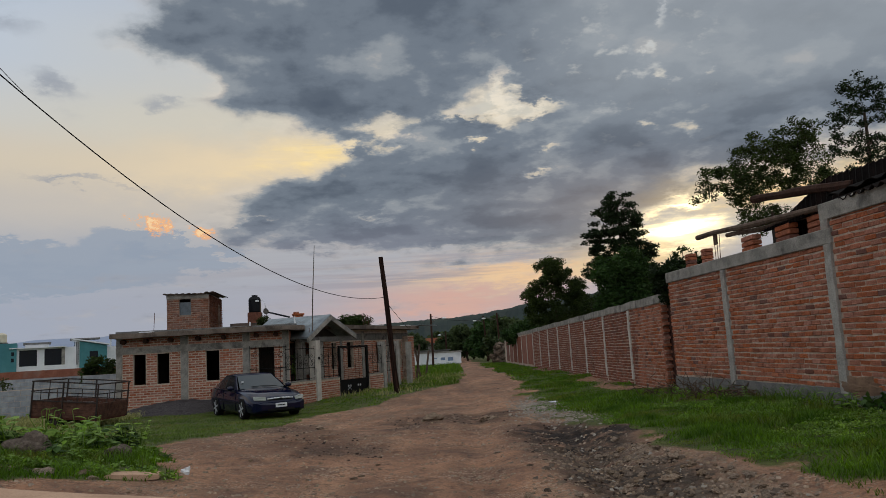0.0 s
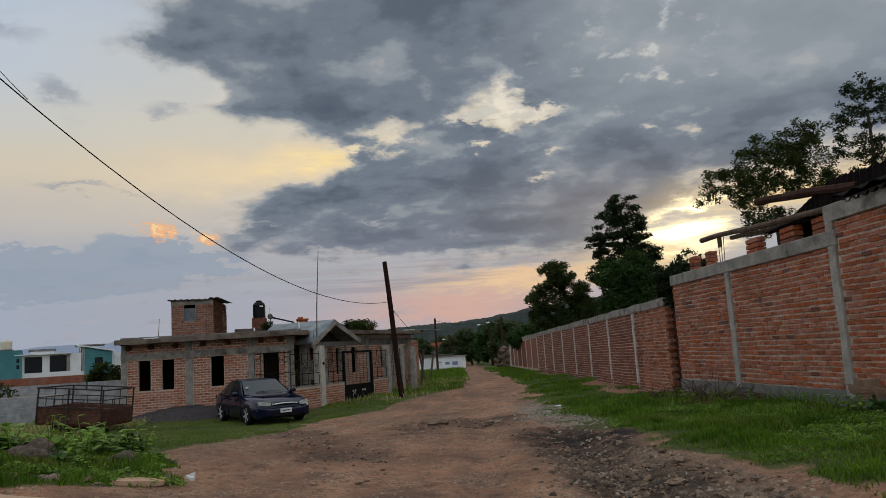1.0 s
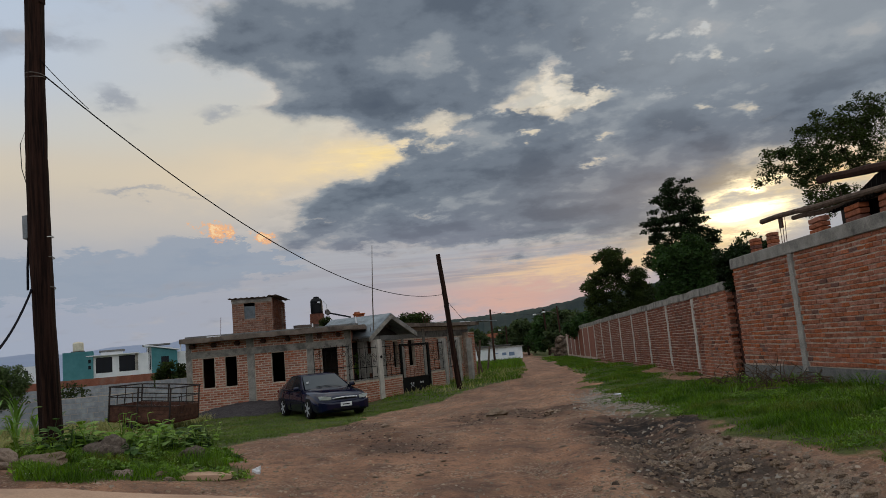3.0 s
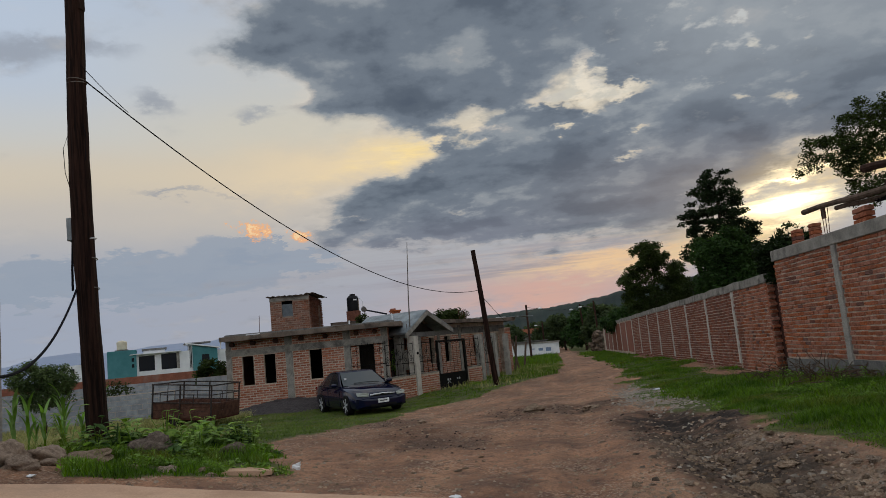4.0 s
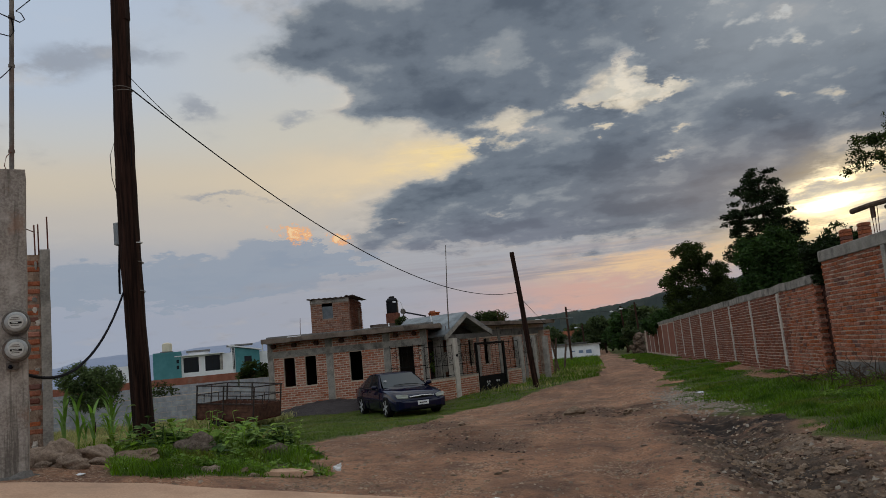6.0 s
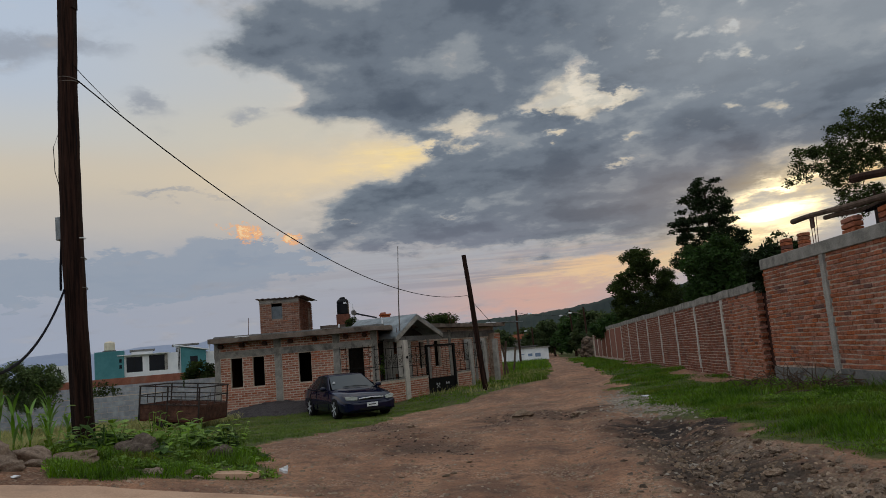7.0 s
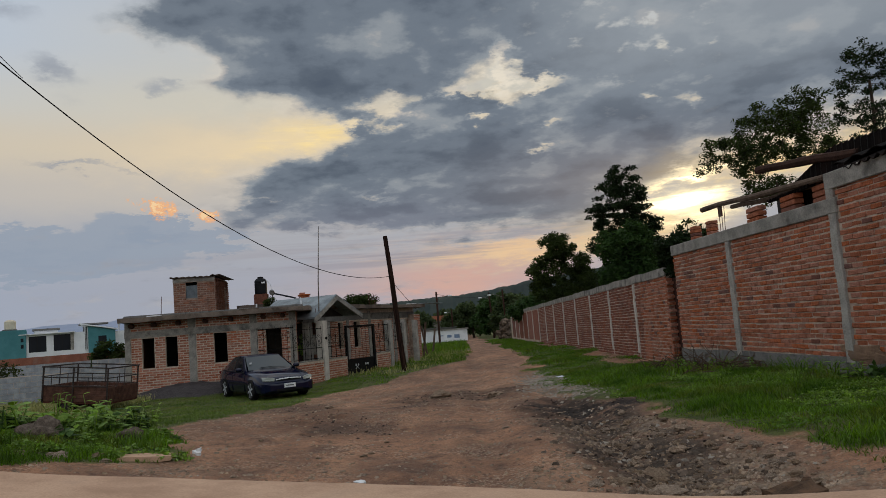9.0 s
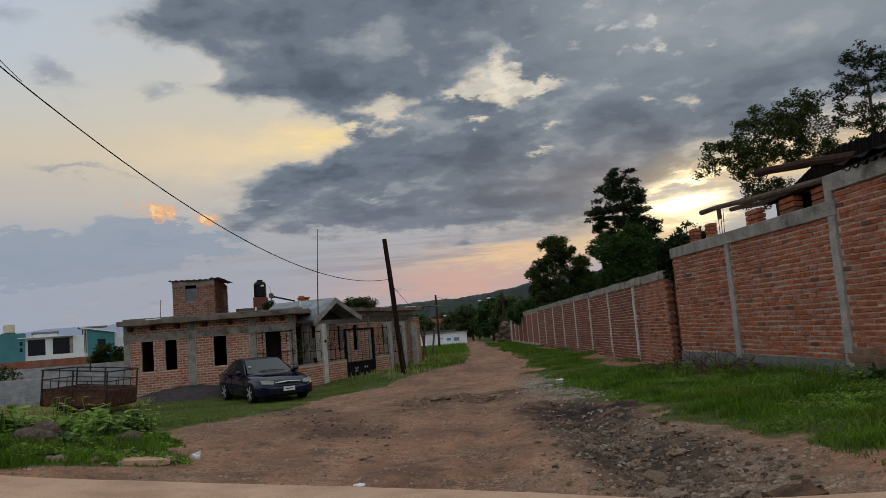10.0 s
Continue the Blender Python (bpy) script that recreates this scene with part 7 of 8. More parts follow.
tree("bush", (-16.9, 28.3), 1.3, [(0, 0, 1.3, 0.6, 0.4, 0.4)], 24, 63, "sparse weedy shrub by the block wall", "bush", per=22, spread=0.25, size=0.06, r0=0.025)
tree("potted_shrub", (-7.75, 32.2), 3.2, [(0, 0, 3.35, 0.22, 0.2, 0.3)], 20, 64, "small leafy shrub growing behind the roof edge", "shrub", per=50, spread=0.16, size=0.05, r0=0.03)


def blades(name, xy, tall, width, mat, label, seed, lean=0.95):
    """Bent grass blades at the given places, as one object."""
    g = np.random.default_rng(seed)
    n = len(xy)
    x, y = xy[:, 0], xy[:, 1]
    z = full_height(x, y) - 0.01
    h = tall * g.uniform(0.5, 1.25, n) if np.isscalar(tall) else tall * g.uniform(0.55, 1.2, n)
    a = g.uniform(0, 2 * np.pi, n)
    b = g.uniform(0, 2 * np.pi, n)
    k = g.uniform(0.1, 1.0, n) * lean * h
    wx, wy = np.cos(a) * width / 2, np.sin(a) * width / 2
    lx, ly = np.cos(b) * k, np.sin(b) * k
    p = [np.c_[x - wx, y - wy, z], np.c_[x + wx, y + wy, z], np.c_[x - wx * 0.7 + lx * 0.35, y - wy * 0.7 + ly * 0.35, z + h * 0.6], np.c_[x + wx * 0.7 + lx * 0.35, y + wy * 0.7 + ly * 0.35, z + h * 0.6], np.c_[x + lx, y + ly, z + h]]
    vs = np.stack(p, 1).reshape(-1, 3)
    i = np.arange(n)[:, None] * 5
    tri = (i + np.array([0, 1, 3, 0, 3, 2, 2, 3, 4])).ravel()
    ob = raw_mesh(name, vs, tri, 3, mat)
    tagged(ob, label, "grass", kind="stuff")


def strewn(n, x0, x1, y0, y1, seed, power=1.3, least=0.25):
    g = np.random.default_rng(seed)
    p = np.c_[g.uniform(x0, x1, n), g.uniform(y0, y1, n)]
    a = grass_amount(p[:, 0], p[:, 1]) * (0.35 + 0.65 * smooth(-0.22, 0.12, fbm(p[:, 0], p[:, 1], 0.6, 3, 44.0)))
    return p[(a ** power > g.random(n)) & (a > least)]


g1 = strewn(150000, 1.9, 6.0, 5.2, 15.0, 1)
h1 = 0.03 + 0.11 * smooth(-0.1, 0.3, fbm(g1[:, 0], g1[:, 1], 0.7, 3, 31.0)) + 0.1 * smooth(-0.05, 0.25, fbm(g1[:, 0], g1[:, 1], 1.1, 3, 37.0)) * smooth(12.5, 8.5, g1[:, 1])
wall_gap = 5.35 + 0.0857 * (17.95 - g1[:, 1]) - g1[:, 0]
h1 *= (0.3 + 0.7 * smooth(0.1, 1.1, g1[:, 0] - np.interp(g1[:, 1], ROAD_R[:, 0], ROAD_R[:, 1]))) * (1 - 0.55 * smooth(1.0, 0.3, wall_gap))
blades("verge_grass", g1, h1, 0.011, GRASS, "lush green grass along the foot of the wall", 1)
g2 = strewn(70000, 1.6, 5.7, 15.0, 34.0, 2)
h2 = 0.03 + 0.1 * smooth(-0.1, 0.3, fbm(g2[:, 0], g2[:, 1], 1.8, 3, 31.0))
blades("verge_grass", g2, h2, 0.02, GRASS, "green grass along the long wall", 2)
blades("verge_grass", strewn(22000, 2.2, 5.7, 34, 75, 3), 0.09, 0.045, GRASS, "green grass along the far wall", 3)
g4 = strewn(66000, -11.0, -3.3, 12.0, 27.5, 4)
blades("yard_grass", g4, 0.055, 0.014, GRASS_SHORT, "short trampled grass round the parked car", 4)
g5 = strewn(30000, -5.0, 1.2, 23.5, 46.0, 5)
h5 = np.where(g5[:, 1] > 32, 0.12, 0.045) * (0.5 + 1.2 * smooth(-0.25, 0.25, fbm(g5[:, 0], g5[:, 1], 1.2, 3, 12.0)))
blades("fence_grass", g5, h5, 0.022, GRASS, "tall uncut grass by the fence and leaning pole", 5)
g6 = strewn(2600, -5.0, 1.2, 29.5, 46.0, 15)
blades("fence_grass", g6, 0.22, 0.02, GRASS_DRY, "pale seeding grass by the fence and leaning pole", 15)
blades("fence_grass", strewn(9000, -6.0, 1.4, 46, 78, 6), 0.3, 0.05, GRASS, "tall grass beside the far road", 6)
blades("field_grass", strewn(50000, -22, -10.6, 11.0, 28.0, 7), 0.2, 0.018, GRASS_DRY, "pale dry grass in the open field", 7)
g8 = strewn(70000, -6.6, -2.2, 6.4, 11.0, 8)
g8 = g8[(fbm(g8[:, 0], g8[:, 1], 0.45, 3, 61.0) > -0.06) & ((g8[:, 0] > -0.685 * g8[:, 1]) | (g8[:, 1] > 8.4))]
blades("bank_grass", g8, 0.055, 0.011, GRASS, "green grass on the corner bank", 8)
g9 = g8[fbm(g8[:, 0], g8[:, 1], 0.5, 2, 71.0) > 0.04][::2]
blades("bank_grass", g9 + 0.013, 0.15, 0.010, GRASS, "long green grass on the corner bank", 9)


def herb_cover(xy, rise, size, mat, seed, label):
    """Low broad-leaved herbs creeping between the grass."""
    pts = np.c_[xy, full_height(xy[:, 0], xy[:, 1]) + rise]
    ob = leaf_cards("herb_cover", pts, 9, 0.09, size, mat, None, seed, 0.5)
    tagged(ob, label, "herbs", kind="stuff")


def clumps(n, x0, x1, y0, y1, seed, scale, cut):
    p = strewn(n, x0, x1, y0, y1, seed)
    return p[fbm(p[:, 0], p[:, 1], scale, 3, seed * 1.3) > cut]


herb_cover(clumps(8000, -6.2, -2.2, 6.5, 11.0, 21, 0.7, 0.04), 0.05, 0.026, WEED, 21, "creeping green herbs on the corner bank")
herb_cover(clumps(9000, 2.4, 6.0, 5.4, 14.0, 22, 0.9, 0.2), 0.05, 0.02, WEED, 22, "creeping green herbs along the wall verge")
herb_cover(clumps(4000, 2.4, 6.0, 5.4, 18.0, 23, 1.1, 0.3), 0.07, 0.02, WEED, 23, "pale leafy herbs along the wall verge")
tuft = clumps(26000, 2.6, 6.0, 5.4, 15.0, 24, 0.8, 0.14)
blades("verge_tufts", tuft, 0.1 + 0.16 * smooth(3.2, 5.0, tuft[:, 0]), 0.012, GRASS, "long arching tufts of grass by the wall", 24, 1.5)
blades("bank_grass", strewn(26000, -12.5, -6.2, 11.4, 15.0, 10), 0.2, 0.012, GRASS_DRY, "pale long grass behind the timber pole", 10)


def weed(x, y, tall, leaves, size, seed, label, mat=WEED):
    """A broad-leaved weed: curved stems that carry pointed, folded leaves."""
    rnd = random.Random(seed)
    root = empty("weed", pose(x, y, height_at(x, y) - 0.02), label, "weed", "weeds on the bank")
    stems, blade = Mesh(), Mesh()
    ns = max(2, leaves // 5)
    for s in range(ns):
        a = rnd.uniform(0, 6.28)
        tip = Vector((math.cos(a) * tall * 0.5 * rnd.random(), math.sin(a) * tall * 0.5 * rnd.random(), tall * rnd.uniform(0.6, 1.1)))
        stems.tube([(0, 0, 0), tip * 0.5 + Vector((0, 0, 0.03)), tip], [0.009, 0.007, 0.004], 5, False)
        for k in range(5):
            f = 0.3 + 0.7 * k / 4
            o = tip * f
            b = rnd.uniform(0, 6.28)
            d = Vector((math.cos(b), math.sin(b), rnd.uniform(-0.3, 0.6))).normalized()
            w = d.cross(Vector((0, 0, 1))).normalized()
            l = size * rnd.uniform(0.6, 1.3)
            dn = Vector((0, 0, -0.25 * l))
            blade.add([o, o + d * l * 0.35 + w * l * 0.3, o + d * l * 0.4 + Vector((0, 0, 0.05 * l)), o + d * l * 0.35 - w * l * 0.3, o + d * l * 0.75 + w * l * 0.2 + dn * 0.5, o + d * l * 0.75 - w * l * 0.2 + dn * 0.5, o + d * l * 0.78 + dn * 0.35, o + d * l + dn],
                      [(0, 1, 2), (0, 2, 3), (1, 4, 6, 2), (2, 6, 5, 3), (4, 7, 6), (6, 7, 5)])
    blade.add(stems.v, stems.f)
    part("foliage", blade, mat, root, "broad pointed green leaves")


rw = random.Random(77)
for i in range(210):
    x = rw.uniform(-5.9, -2.5)
    y = rw.uniform(8.3, 11.4) if x < -4 else rw.uniform(8.2, 10.2)
    if any(abs(x + bx) < 0.36 and by - 0.9 < y < by + 0.25 for bx, by in ((3.95, 9.32), (4.88, 8.9))):
        continue
    if grass_amount(np.array([x]), np.array([y]))[0] < 0.4:
        continue
    far = smooth(-3.5, -4.3, x)
    high = (0.07 + 0.3 * far * rw.random() ** 1.4 + 0.1 * far) * rw.uniform(0.8, 1.2)
    weed(x, y, high, rw.choice((10, 15, 20, 25)), (0.05 + 0.06 * far) * rw.uniform(0.7, 1.7), i, "leafy broad-leaved weed on the stony bank", (WEED, WEED_DARK, WEED_PALE, WEED, WEED_PALE)[i % 5])
for i in range(26):
    y = rw.uniform(8.5, 17)
    weed(5.35 + 0.0857 * (18 - y) - rw.uniform(0.15, 0.6), y, rw.uniform(0.12, 0.28), 12, rw.uniform(0.08, 0.14), 200 + i, "low leafy weed at the foot of the brick wall")


def maize(x, y, tall, seed):
    rnd = random.Random(seed)
    root = empty("maize_plant", pose(x, y, height_at(x, y) - 0.02), "young green maize plant with long arching leaves", "maize plant", "maize by the pole")
    part("stalk", Mesh().tube([(0, 0, 0), (0.01, 0, tall * 0.5), (0, 0.01, tall * 0.85)], [0.016, 0.013, 0.006], 6), WEED, root)
    for k in range(9):
        a = rnd.uniform(0, 6.28)
        z = tall * (0.15 + 0.08 * k)
        l = tall * rnd.uniform(0.4, 0.6)
        u, w = Vector((math.cos(a), math.sin(a), 0)), Vector((-math.sin(a), math.cos(a), 0))
        vs = []
        for i in range(7):
            f = i / 6
            c = Vector((0, 0, z)) + u * l * f * (0.22 + 0.2 * f) + Vector((0, 0, l * (1.35 * f - 0.5 * f * f)))
            hw = 0.03 * math.sin(math.pi * min(0.97, f * 0.85 + 0.15))
            vs += [c - w * hw, c - Vector((0, 0, 0.01)), c + w * hw]
        fs = [(i * 3 + j, i * 3 + j + 1, i * 3 + j + 4, i * 3 + j + 3) for i in range(6) for j in (0, 1)]
        part("leaf", Mesh().add(vs, fs), MAIZE, root)


for i, (x, y, h) in enumerate(((-8.1, 10.7, 0.95), (-7.95, 11.2, 0.8), (-8.45, 11.5, 1.0), (-8.3, 12.2, 1.15), (-7.9, 12.4, 1.2), (-8.6, 12.6, 1.1), (-9.0, 11.4, 0.95), (-8.9, 12.3, 0.8), (-8.1, 12.9, 1.25), (-7.7, 11.8, 0.7))):
    maize(x, y, h * 0.8, i)


def twig_pile(x, y, seed):
    rnd = random.Random(seed)
    root = empty("dry_brush", pose(x, y, height_at(x, y)), "dead bent twigs lying at the foot of the wall", "dry brush", "dry brush by the wall")
    for i in range(18):
        p = Vector((rnd.uniform(-0.5, 0.5), rnd.uniform(-0.3, 0.3), 0))
        pts = [p]
        d = Vector((rnd.uniform(-1, 1), rnd.uniform(-1, 1), rnd.uniform(0.4, 1.4))).normalized()
        for k in range(4):
            d = (d + Vector((rnd.uniform(-0.6, 0.6), rnd.uniform(-0.6, 0.6), rnd.uniform(-0.7, 0.1)))).normalized()
            pts.append(pts[-1] + d * rnd.uniform(0.1, 0.22))
        part("twig", Mesh().tube(pts, [0.011, 0.009, 0.008, 0.006, 0.004], 5, False), TWIG, root)


for i, (x, y) in enumerate(((5.0, 16.6), (5.1, 15.4), (5.15, 14.6), (4.9, 17.8), (5.2, 13.9), (4.8, 15.9), (5.0, 14.9))):
    twig_pile(x, y, i)

# ---------------------------------------------------------------- stones, litter
STONES = []
for s in range(7):
    msh = Mesh().blob((0, 0, 0), (1, 0.8, 0.55), 0.3, s * 2.7, 9, 14)
    msh.v = [tuple(Vector(p) * (1 + 0.16 * noise.noise(Vector(p) * 4.1 + Vector((s, 0, 0))))) for p in msh.v]
    me = bpy.data.meshes.new("stone")
    me.from_pydata(msh.v, [], msh.f)
    me.materials.append(STONE)
    STONES.append(me)


def stone(x, y, s, seed, label="rough grey stone lying on the dirt", group="stones on the track", sink=0.25, mat=None, name="stone", flat=1.0):
    rnd = random.Random(seed)
    ob = new(name, STONES[seed % 7] if mat is None else BOULDERS[seed % 5].copy())
    if mat is not None:
        ob.data.materials.append(mat)
    k = s * rnd.uniform(0.85, 1.15)
    ob.matrix_world = pose(x, y, height_at(x, y) + k * 0.55 * flat * (1 - 2 * sink), rnd.uniform(-12, 12), rnd.uniform(-12, 12), rnd.uniform(0, 360)) @ Matrix.Diagonal((k, k, k * flat, 1))
    tagged(ob, label, "stone", group)
    return ob


BOULDERS = []
for s in range(5):
    ob = Mesh().blob((0, 0, 0), (1, 0.85, 0.66), 0.2, s * 3.1, 16, 24)
    ob.v = [tuple(Vector(p) * (1 + 0.1 * noise.noise(Vector(p) * 3.7 + Vector((s, 0, 0))))) for p in ob.v]
    me = bpy.data.meshes.new("boulder")
    me.from_pydata(ob.v, [], ob.f)
    me.shade_smooth()
    BOULDERS.append(me)
BOULDER = material("dark_boulder", (62, 54, 48), (112, 100, 90), 6.0, 0.95, 1.0, 18, (130, 122, 110), 3.0, 0.3)
for i, (x, y, s) in enumerate(((-4.88, 8.85, 0.26), (-3.98, 9.2, 0.22), (-5.1, 9.3, 0.2), (-6.4, 9.6, 0.18))):
    stone(x, y, s, i, "weathered boulder half hidden in the bank's weeds", "boulders on the bank", 0.34, BOULDER)
PALE_BOULDER = material("pale_boulder", (112, 96, 84), (164, 146, 130), 5.0, 0.95, 1.0, 18, (84, 72, 64), 3.0, 0.5)
for i, (x, y, s, flat) in enumerate(((-5.76, 7.42, 0.25, 0.95), (-5.56, 7.85, 0.27, 0.8), (-5.4, 7.18, 0.12, 0.9), (-5.24, 7.1, 0.14, 0.8), (-5.3, 7.5, 0.13, 0.7), (-5.62, 7.1, 0.08, 0.8))):
    stone(x, y, s, i, "tan weathered boulder at the foot of the brick pier", "boulders on the bank", 0.28, PALE_BOULDER, "stone", flat)
stone(-5.13, 7.95, 0.25, 20, "flat pale stone slab on the bank", "boulders on the bank", 0.3, None, "stone", 0.5)
for i, (x, y, s) in enumerate(((-4.0, 7.55, 0.13), (-4.42, 7.6, 0.12), (-3.75, 7.75, 0.1), (-4.7, 7.45, 0.1), (-3.55, 7.6, 0.07))):
    stone(x, y, s, 40 + i, "flat pinkish stone among the grass of the bank", "boulders on the bank", 0.4, None, "stone", 0.55)
slab_ob = slab(-0.26, -0.1, 0, 0.26, 0.1, 0.04, n=6, wave=0.012, seed=9).done("concrete_slab", CONCRETE_STREET)
slab_ob.matrix_world = pose(-3.26, 7.88, height_at(-3.26, 7.88) + 0.0, 2, 3, 8)
tagged(slab_ob, "broken piece of pale concrete slab at the bank edge", "slab")
FLAKE = material("earthy_concrete", (62, 50, 42), (98, 80, 66), 9.0, 0.95, 0.8, 60, (120, 90, 68), 6.0, 0.5, spec=0.05)
flake = slab(-0.2, -0.12, 0, 0.2, 0.12, 0.035, n=6, wave=0.02, seed=19).done("broken_slab", FLAKE)
flake.matrix_world = pose(2.42, 5.75, height_at(2.42, 5.75) + 0.025, 6, -7, 14)
tagged(flake, "dark broken flake of concrete lying on the dirt", "slab")
rs_ = random.Random(4)
count = 0
while count < 230:
    x, y = rs_.uniform(0.4, 3.2), rs_.uniform(6.0, 12.5)
    if stony_amount(np.array([x]), np.array([y]))[0] - 0.5 * mud_amount(np.array([x]), np.array([y]))[0] < rs_.uniform(0.2, 0.9):
        continue
    stone(x, y, rs_.choice((0.02, 0.025, 0.03, 0.035, 0.045, 0.06)) * rs_.uniform(0.8, 1.2), count, sink=0.36, flat=0.9)
    count += 1
for i in range(60):
    x, y = rs_.uniform(-4.0, 1.8), rs_.uniform(7.2, 20)
    stone(x, y, rs_.uniform(0.02, 0.045), i + 200, sink=0.4, flat=0.7)
for i, (x, y, s) in enumerate(((1.77, 7.21, 0.13), (2.42, 8.5, 0.11), (2.14, 7.74, 0.09), (-0.4, 16.6, 0.3), (2.58, 5.98, 0.16), (-2.6, 15.2, 0.12), (0.75, 16.0, 0.2), (1.66, 6.5, 0.15), (1.9, 6.2, 0.12), (1.5, 6.3, 0.1), (2.0, 7.0, 0.08), (1.35, 6.7, 0.09), (1.1, 6.55, 0.07), (2.3, 6.6, 0.07))):
    stone(x, y, s, i + 300, "pale broken stone on the dirt track", flat=0.6)


def stone_chips(name, n, pick, seed, lo, hi, label, mat):
    g = np.random.default_rng(seed)
    p = pick(g, n)
    base = np.array([(1, 0.1, -0.2), (0, 0.75, -0.2), (-0.95, 0, -0.2), (-0.1, -0.7, -0.2), (0.6, 0.1, 0.34), (0.05, 0.45, 0.4), (-0.55, 0.05, 0.36), (0, -0.4, 0.3)])
    tri = np.array([4, 5, 6, 4, 6, 7, 0, 1, 5, 0, 5, 4, 1, 2, 6, 1, 6, 5, 2, 3, 7, 2, 7, 6, 3, 0, 4, 3, 4, 7])
    k = len(p)
    s = lo + (hi - lo) * g.random((k, 1, 1)) ** 2.5
    a = g.uniform(0, 6.28, k)
    ca, sa_ = np.cos(a)[:, None], np.sin(a)[:, None]
    jit = base[None] * g.uniform(0.55, 1.35, (k, 8, 3))
    v = np.stack([jit[..., 0] * ca - jit[..., 1] * sa_, jit[..., 0] * sa_ + jit[..., 1] * ca, jit[..., 2]], -1) * s
    v += np.c_[p, full_height(p[:, 0], p[:, 1])][:, None]
    ob = raw_mesh(name, v.reshape(-1, 3), (np.arange(k)[:, None] * 8 + tri).ravel(), 3, mat)
    tagged(ob, label, "pebbles", kind="stuff")


def on_track(weight):
    def pick(g, n):
        p = np.c_[g.uniform(-4.5, 3.4, n), 5.8 + 24 * g.random(n) ** 1.6]
        keep = (weight(p[:, 0], p[:, 1]) > g.random(n)) & (grass_amount(p[:, 0], p[:, 1]) < 0.4) & (p[:, 1] > np.interp(p[:, 0], KERB[:, 0], KERB[:, 1]) + 0.03)
        return p[keep]
    return pick


stone_chips("pebbles", 90000, on_track(lambda x, y: (0.09 + 0.91 * stony_amount(x, y)) * (1 - 0.8 * mud_amount(x, y))), 1, 0.004, 0.042, "loose grey and brown stones strewn over the track", STONE)
stone_chips("clods", 14000, on_track(lambda x, y: mud_amount(x, y) ** 1.5), 2, 0.006, 0.042, "dark lumps of churned mud and rubble", CLOD)
stone_chips("pebbles", 4200, lambda g, n: np.c_[g.normal(2.1, 0.3, n), g.normal(17.6, 2.0, n)], 3, 0.01, 0.06, "loose pile of broken stone beside the track", STONE_PALE)
stone_chips("pebbles", 1800, on_track(lambda x, y: (0.06 + 0.94 * stony_amount(x, y)) * (1 - 0.8 * mud_amount(x, y))), 5, 0.006, 0.03, "pale chips of stone trodden into the track", STONE_PALE)
def in_gully(g, n):
    p = np.c_[g.uniform(0.5, 3.0, n), 5.9 + 5.0 * g.random(n) ** 1.3]
    near = np.exp(-((p[:, 0] - (1.95 - 0.06 * (p[:, 1] - 6))) / 0.55) ** 2)
    return p[(near > g.random(n)) & (grass_amount(p[:, 0], p[:, 1]) < 0.3) & (fbm(p[:, 0], p[:, 1], 0.5, 3, 52.0) > -0.08)]


stone_chips("rubble", 2400, in_gully, 7, 0.012, 0.08, "angular broken stones packed into the washed-out gully", RUBBLE)
stone_chips("rubble", 420, in_gully, 8, 0.012, 0.06, "pale angular stones in the washed-out gully", STONE_PALE)
CRUMPLE = [(-2.92, 8.45, 0.055, WHITE), (2.6, 19.5, 0.1, WHITE), (2.9, 20.8, 0.06, WHITE), (-4.98, 6.8, 0.05, WHITE), (-4.78, 7.2, 0.06, WHITE), (2.45, 8.0, 0.035, WHITE), (-0.95, 6.95, 0.06, WHITE)]
for i, (x, y, s, m_) in enumerate(CRUMPLE):
    c = Mesh().blob((0, 0, 0), (s, s * 0.8, s * (0.8 if i == 0 else 0.25)), 0.5, i * 3.3, 6, 8).done("litter", m_)
    c.matrix_world = pose(x, y, height_at(x, y) + s * (0.6 if i == 0 else 0.2))
    tagged(c, "crumpled scrap of white litter on the ground", "litter", "scraps of litter")

# ---------------------------------------------------------------- brick courses, one by one
root, spans, n, step, cols, length, rnd_b, top1, top2 = NEAR


def near_courses():
    """Nearest the camera first: bricks of the boundary wall between the tie columns."""
    lower = [(a, min(b, 9.6)) for a, b in spans if a < 9.6]
    m = pose(9.6, 0, 0) @ Matrix.Diagonal((-1, 1, 1, 1))
    turned = [(9.6 - b, 9.6 - a) for a, b in lower]
    lay_bricks(turned, 0.37, 25, m, root, BRICKS, HALVES, 300, rnd_b, lambda x: 0.004 * x, mat=BRICK)
    high = [(9.6 - b, 9.6 - a) for a, b in lower if a > step - 0.1]
    lay_bricks(high, 0.37 + 25 * COURSE, 5, m, root, BRICKS, HALVES, 0, rnd_b, lambda x: 0.004 * x, mat=BRICK)


near_courses()


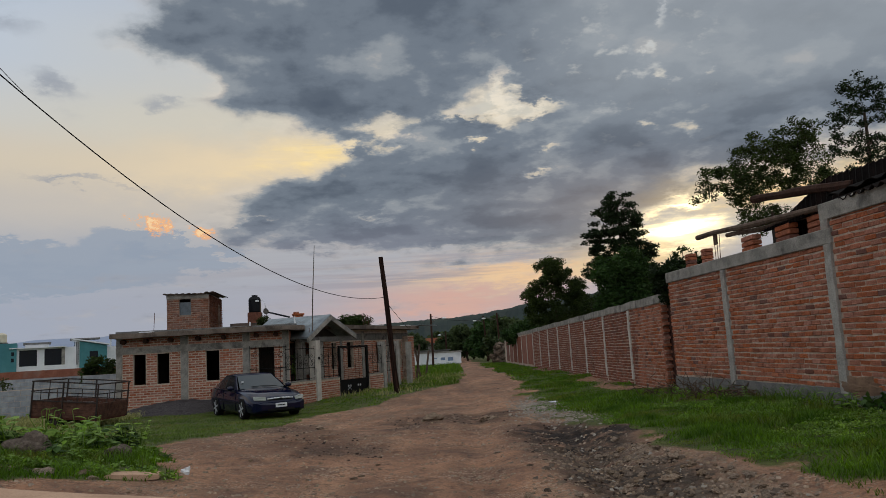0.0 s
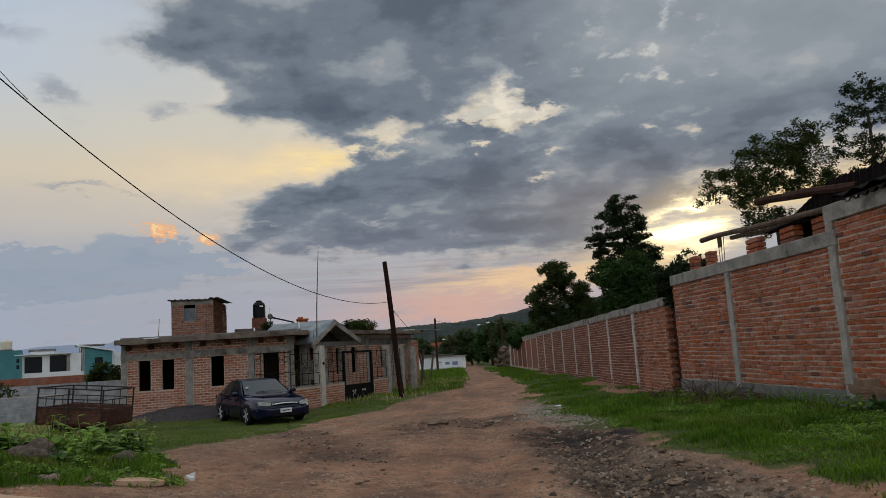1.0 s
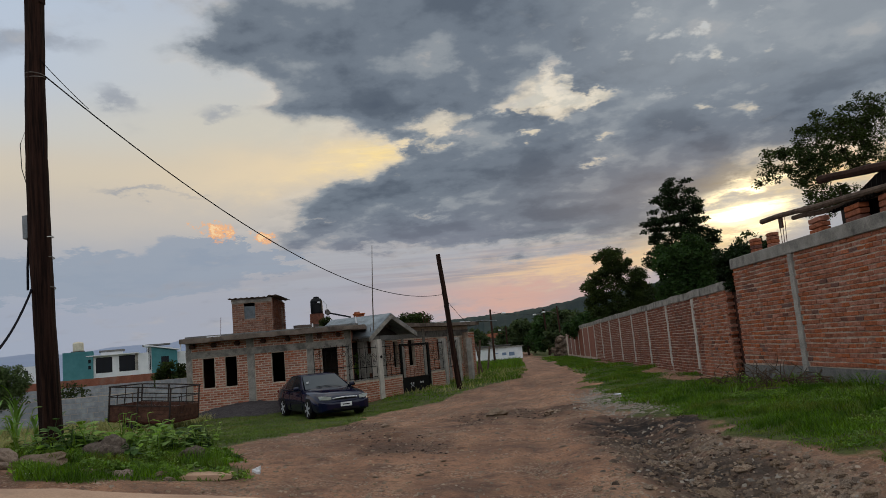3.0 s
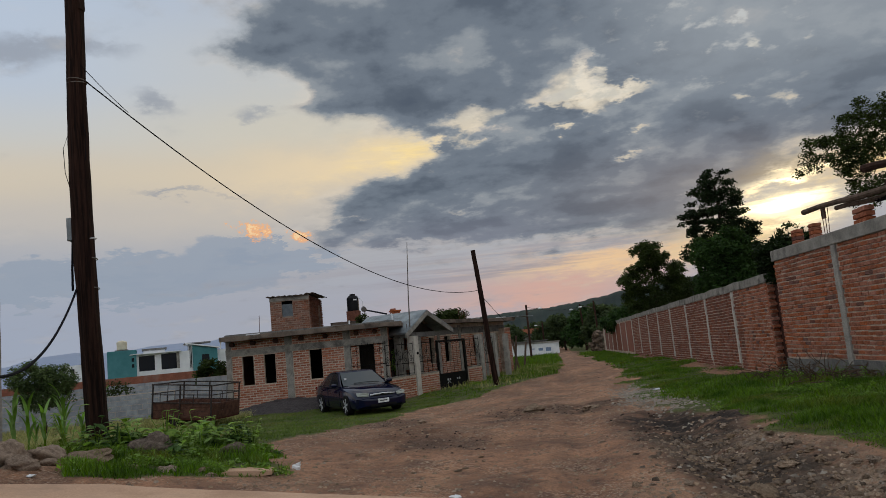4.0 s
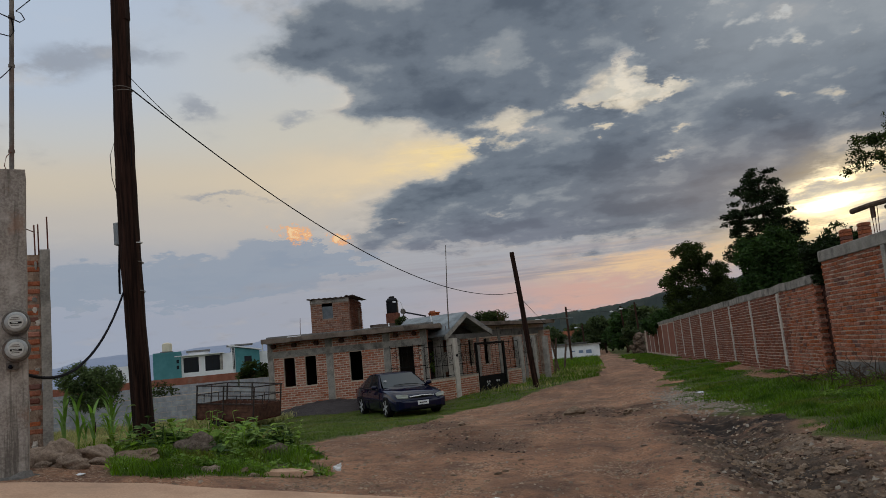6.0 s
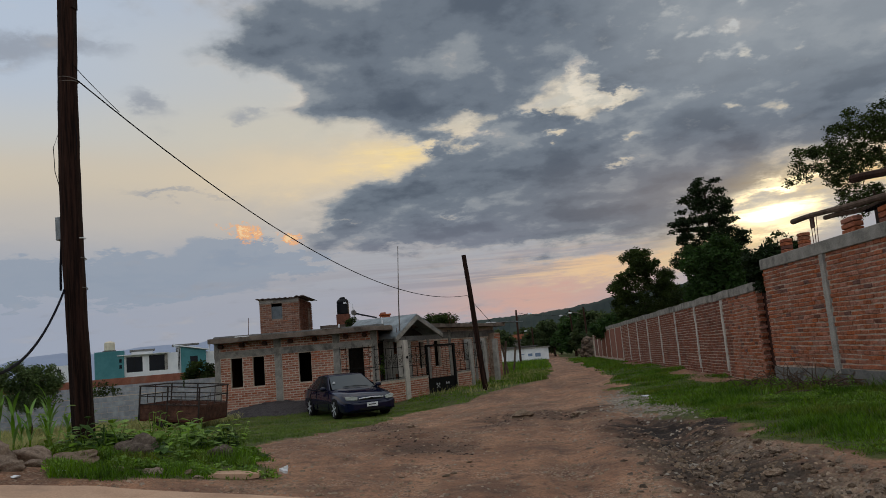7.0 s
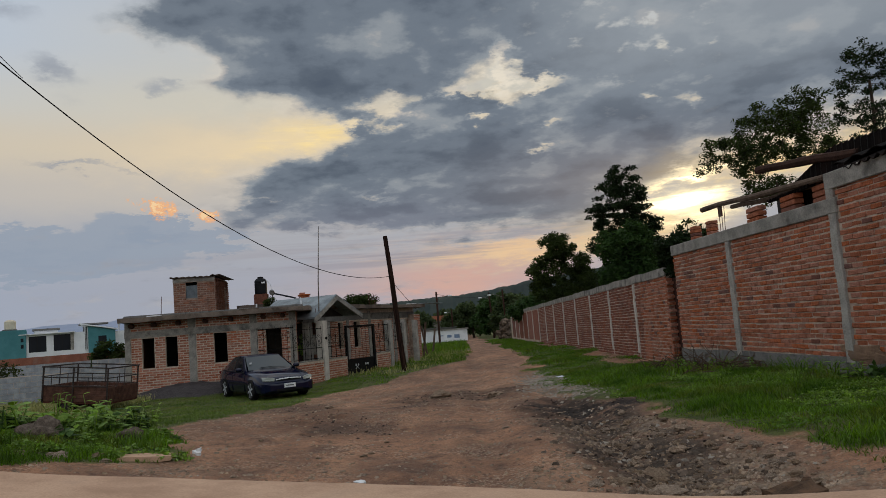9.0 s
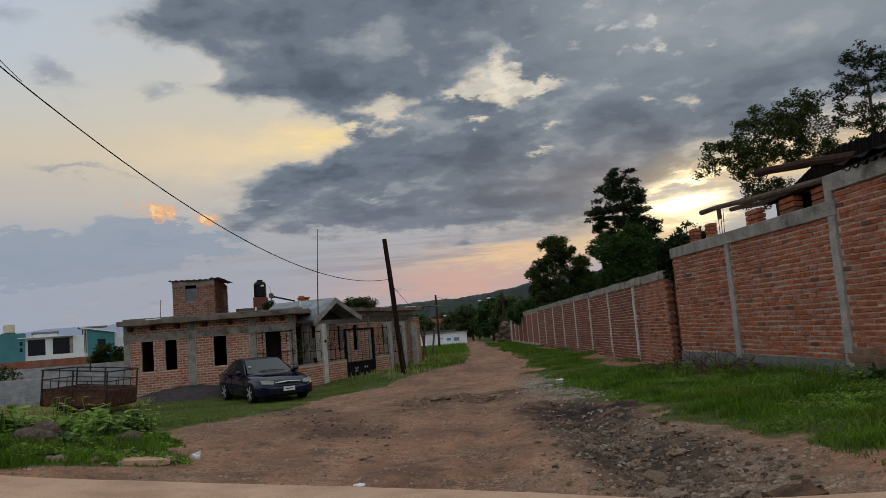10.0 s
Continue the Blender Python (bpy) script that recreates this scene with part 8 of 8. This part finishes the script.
def far_courses():
    r, cs, drop, rnd, ln = FAR
    sp, a = [], 0.0
    for c in cs:
        sp.append((a, c - 0.08))
        a = c + 0.08
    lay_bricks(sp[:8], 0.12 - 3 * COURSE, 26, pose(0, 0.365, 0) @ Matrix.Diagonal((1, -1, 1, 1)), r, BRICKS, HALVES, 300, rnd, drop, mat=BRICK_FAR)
    far_face = Mesh()
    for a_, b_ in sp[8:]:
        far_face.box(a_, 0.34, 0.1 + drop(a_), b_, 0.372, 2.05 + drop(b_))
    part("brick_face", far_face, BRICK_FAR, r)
    # ragged end of the courses
    for k in range(23):
        part("brick", Mesh().box(-0.02 - (0.1 if k % 2 else 0.0), 0.22, 0.1 + k * COURSE, 0.1, 0.372, 0.1 + (k + 1) * COURSE - 0.02), BRICK, r)


# darker copy of the fired brick: the far wall's shade is in its colour
BRICK_FAR = material("shaded_far_brick", (106, 66, 54), (140, 92, 76), 5.0, 0.9, 0.5, 60, (92, 64, 58), 0.9, 0.5, vary=0.22)
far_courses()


TOWER_BRICK = material("sooty_tower_brick", (104, 72, 60), (148, 108, 92), 6.0, 0.92, 0.6, 60, (84, 66, 58), 0.9, 0.6, vary=0.2)
TOWER_BRICKS = [brick_shape("brick", LONG - 0.02, COURSE - 0.02, 0.05, TOWER_BRICK, s + 80) for s in range(5)]
TOWER_HALVES = [brick_shape("brick", LONG / 2 - 0.02, COURSE - 0.02, 0.05, TOWER_BRICK, s + 90) for s in range(3)]


def house_courses():
    rnd = random.Random(8)
    edges = [(0.2, 2.22), (2.47, 4.4), (4.65, 5.82)]
    lay_bricks(edges, 0.0, 25, Matrix.Identity(4), HOUSE, HOUSE_BRICKS, HOUSE_HALVES, 300, rnd, holes=FRONT_HOLES, mat=BRICK_PALE)
    lay_bricks([(0.2, 2.22), (2.47, 4.4), (4.65, 5.82)], 2.42, 4, Matrix.Identity(4), HOUSE, HOUSE_BRICKS, HOUSE_HALVES, 0, rnd, mat=BRICK_PALE)
    x0, x1, z0, y0, holes = TOWER
    lay_bricks([(x0, x1)], z0, 17, pose(0, y0, 0), HOUSE, TOWER_BRICKS, TOWER_HALVES, 0, rnd, holes=holes, mat=TOWER_BRICK)
    lay_bricks([(2.68, 4.25), (4.45, 6.18), (6.42, 8.68), (8.92, 10.4)], 0.0, 26, H_INV @ F_M @ pose(0, WING_Y, 0), HOUSE, HOUSE_BRICKS, HOUSE_HALVES, 0, rnd, holes=WING_HOLES, mat=BRICK_PALE)
    side = pose(x1, 0, 0, 0, 0, 90) @ Matrix.Diagonal((1, -1, 1, 1))
    lay_bricks([(y0, 7.4)], z0, 19, side, HOUSE, TOWER_BRICKS, TOWER_HALVES, 0, rnd, holes=[(6.2, 7.0, 2.9, 4.2)], mat=TOWER_BRICK)
    lay_bricks([(10.4, 11.1)], -0.1, 29, H_INV @ F_M @ pose(0, WING_Y - 0.352, 0), HOUSE, HOUSE_BRICKS, HOUSE_HALVES, 0, rnd, mat=BRICK_PALE)
    f, sp = FENCE
    lay_bricks(sp, -0.1, 9, pose(0, -0.0, 0), f, HOUSE_BRICKS, HOUSE_HALVES, 120, rnd, mat=BRICK_PALE)


house_courses()
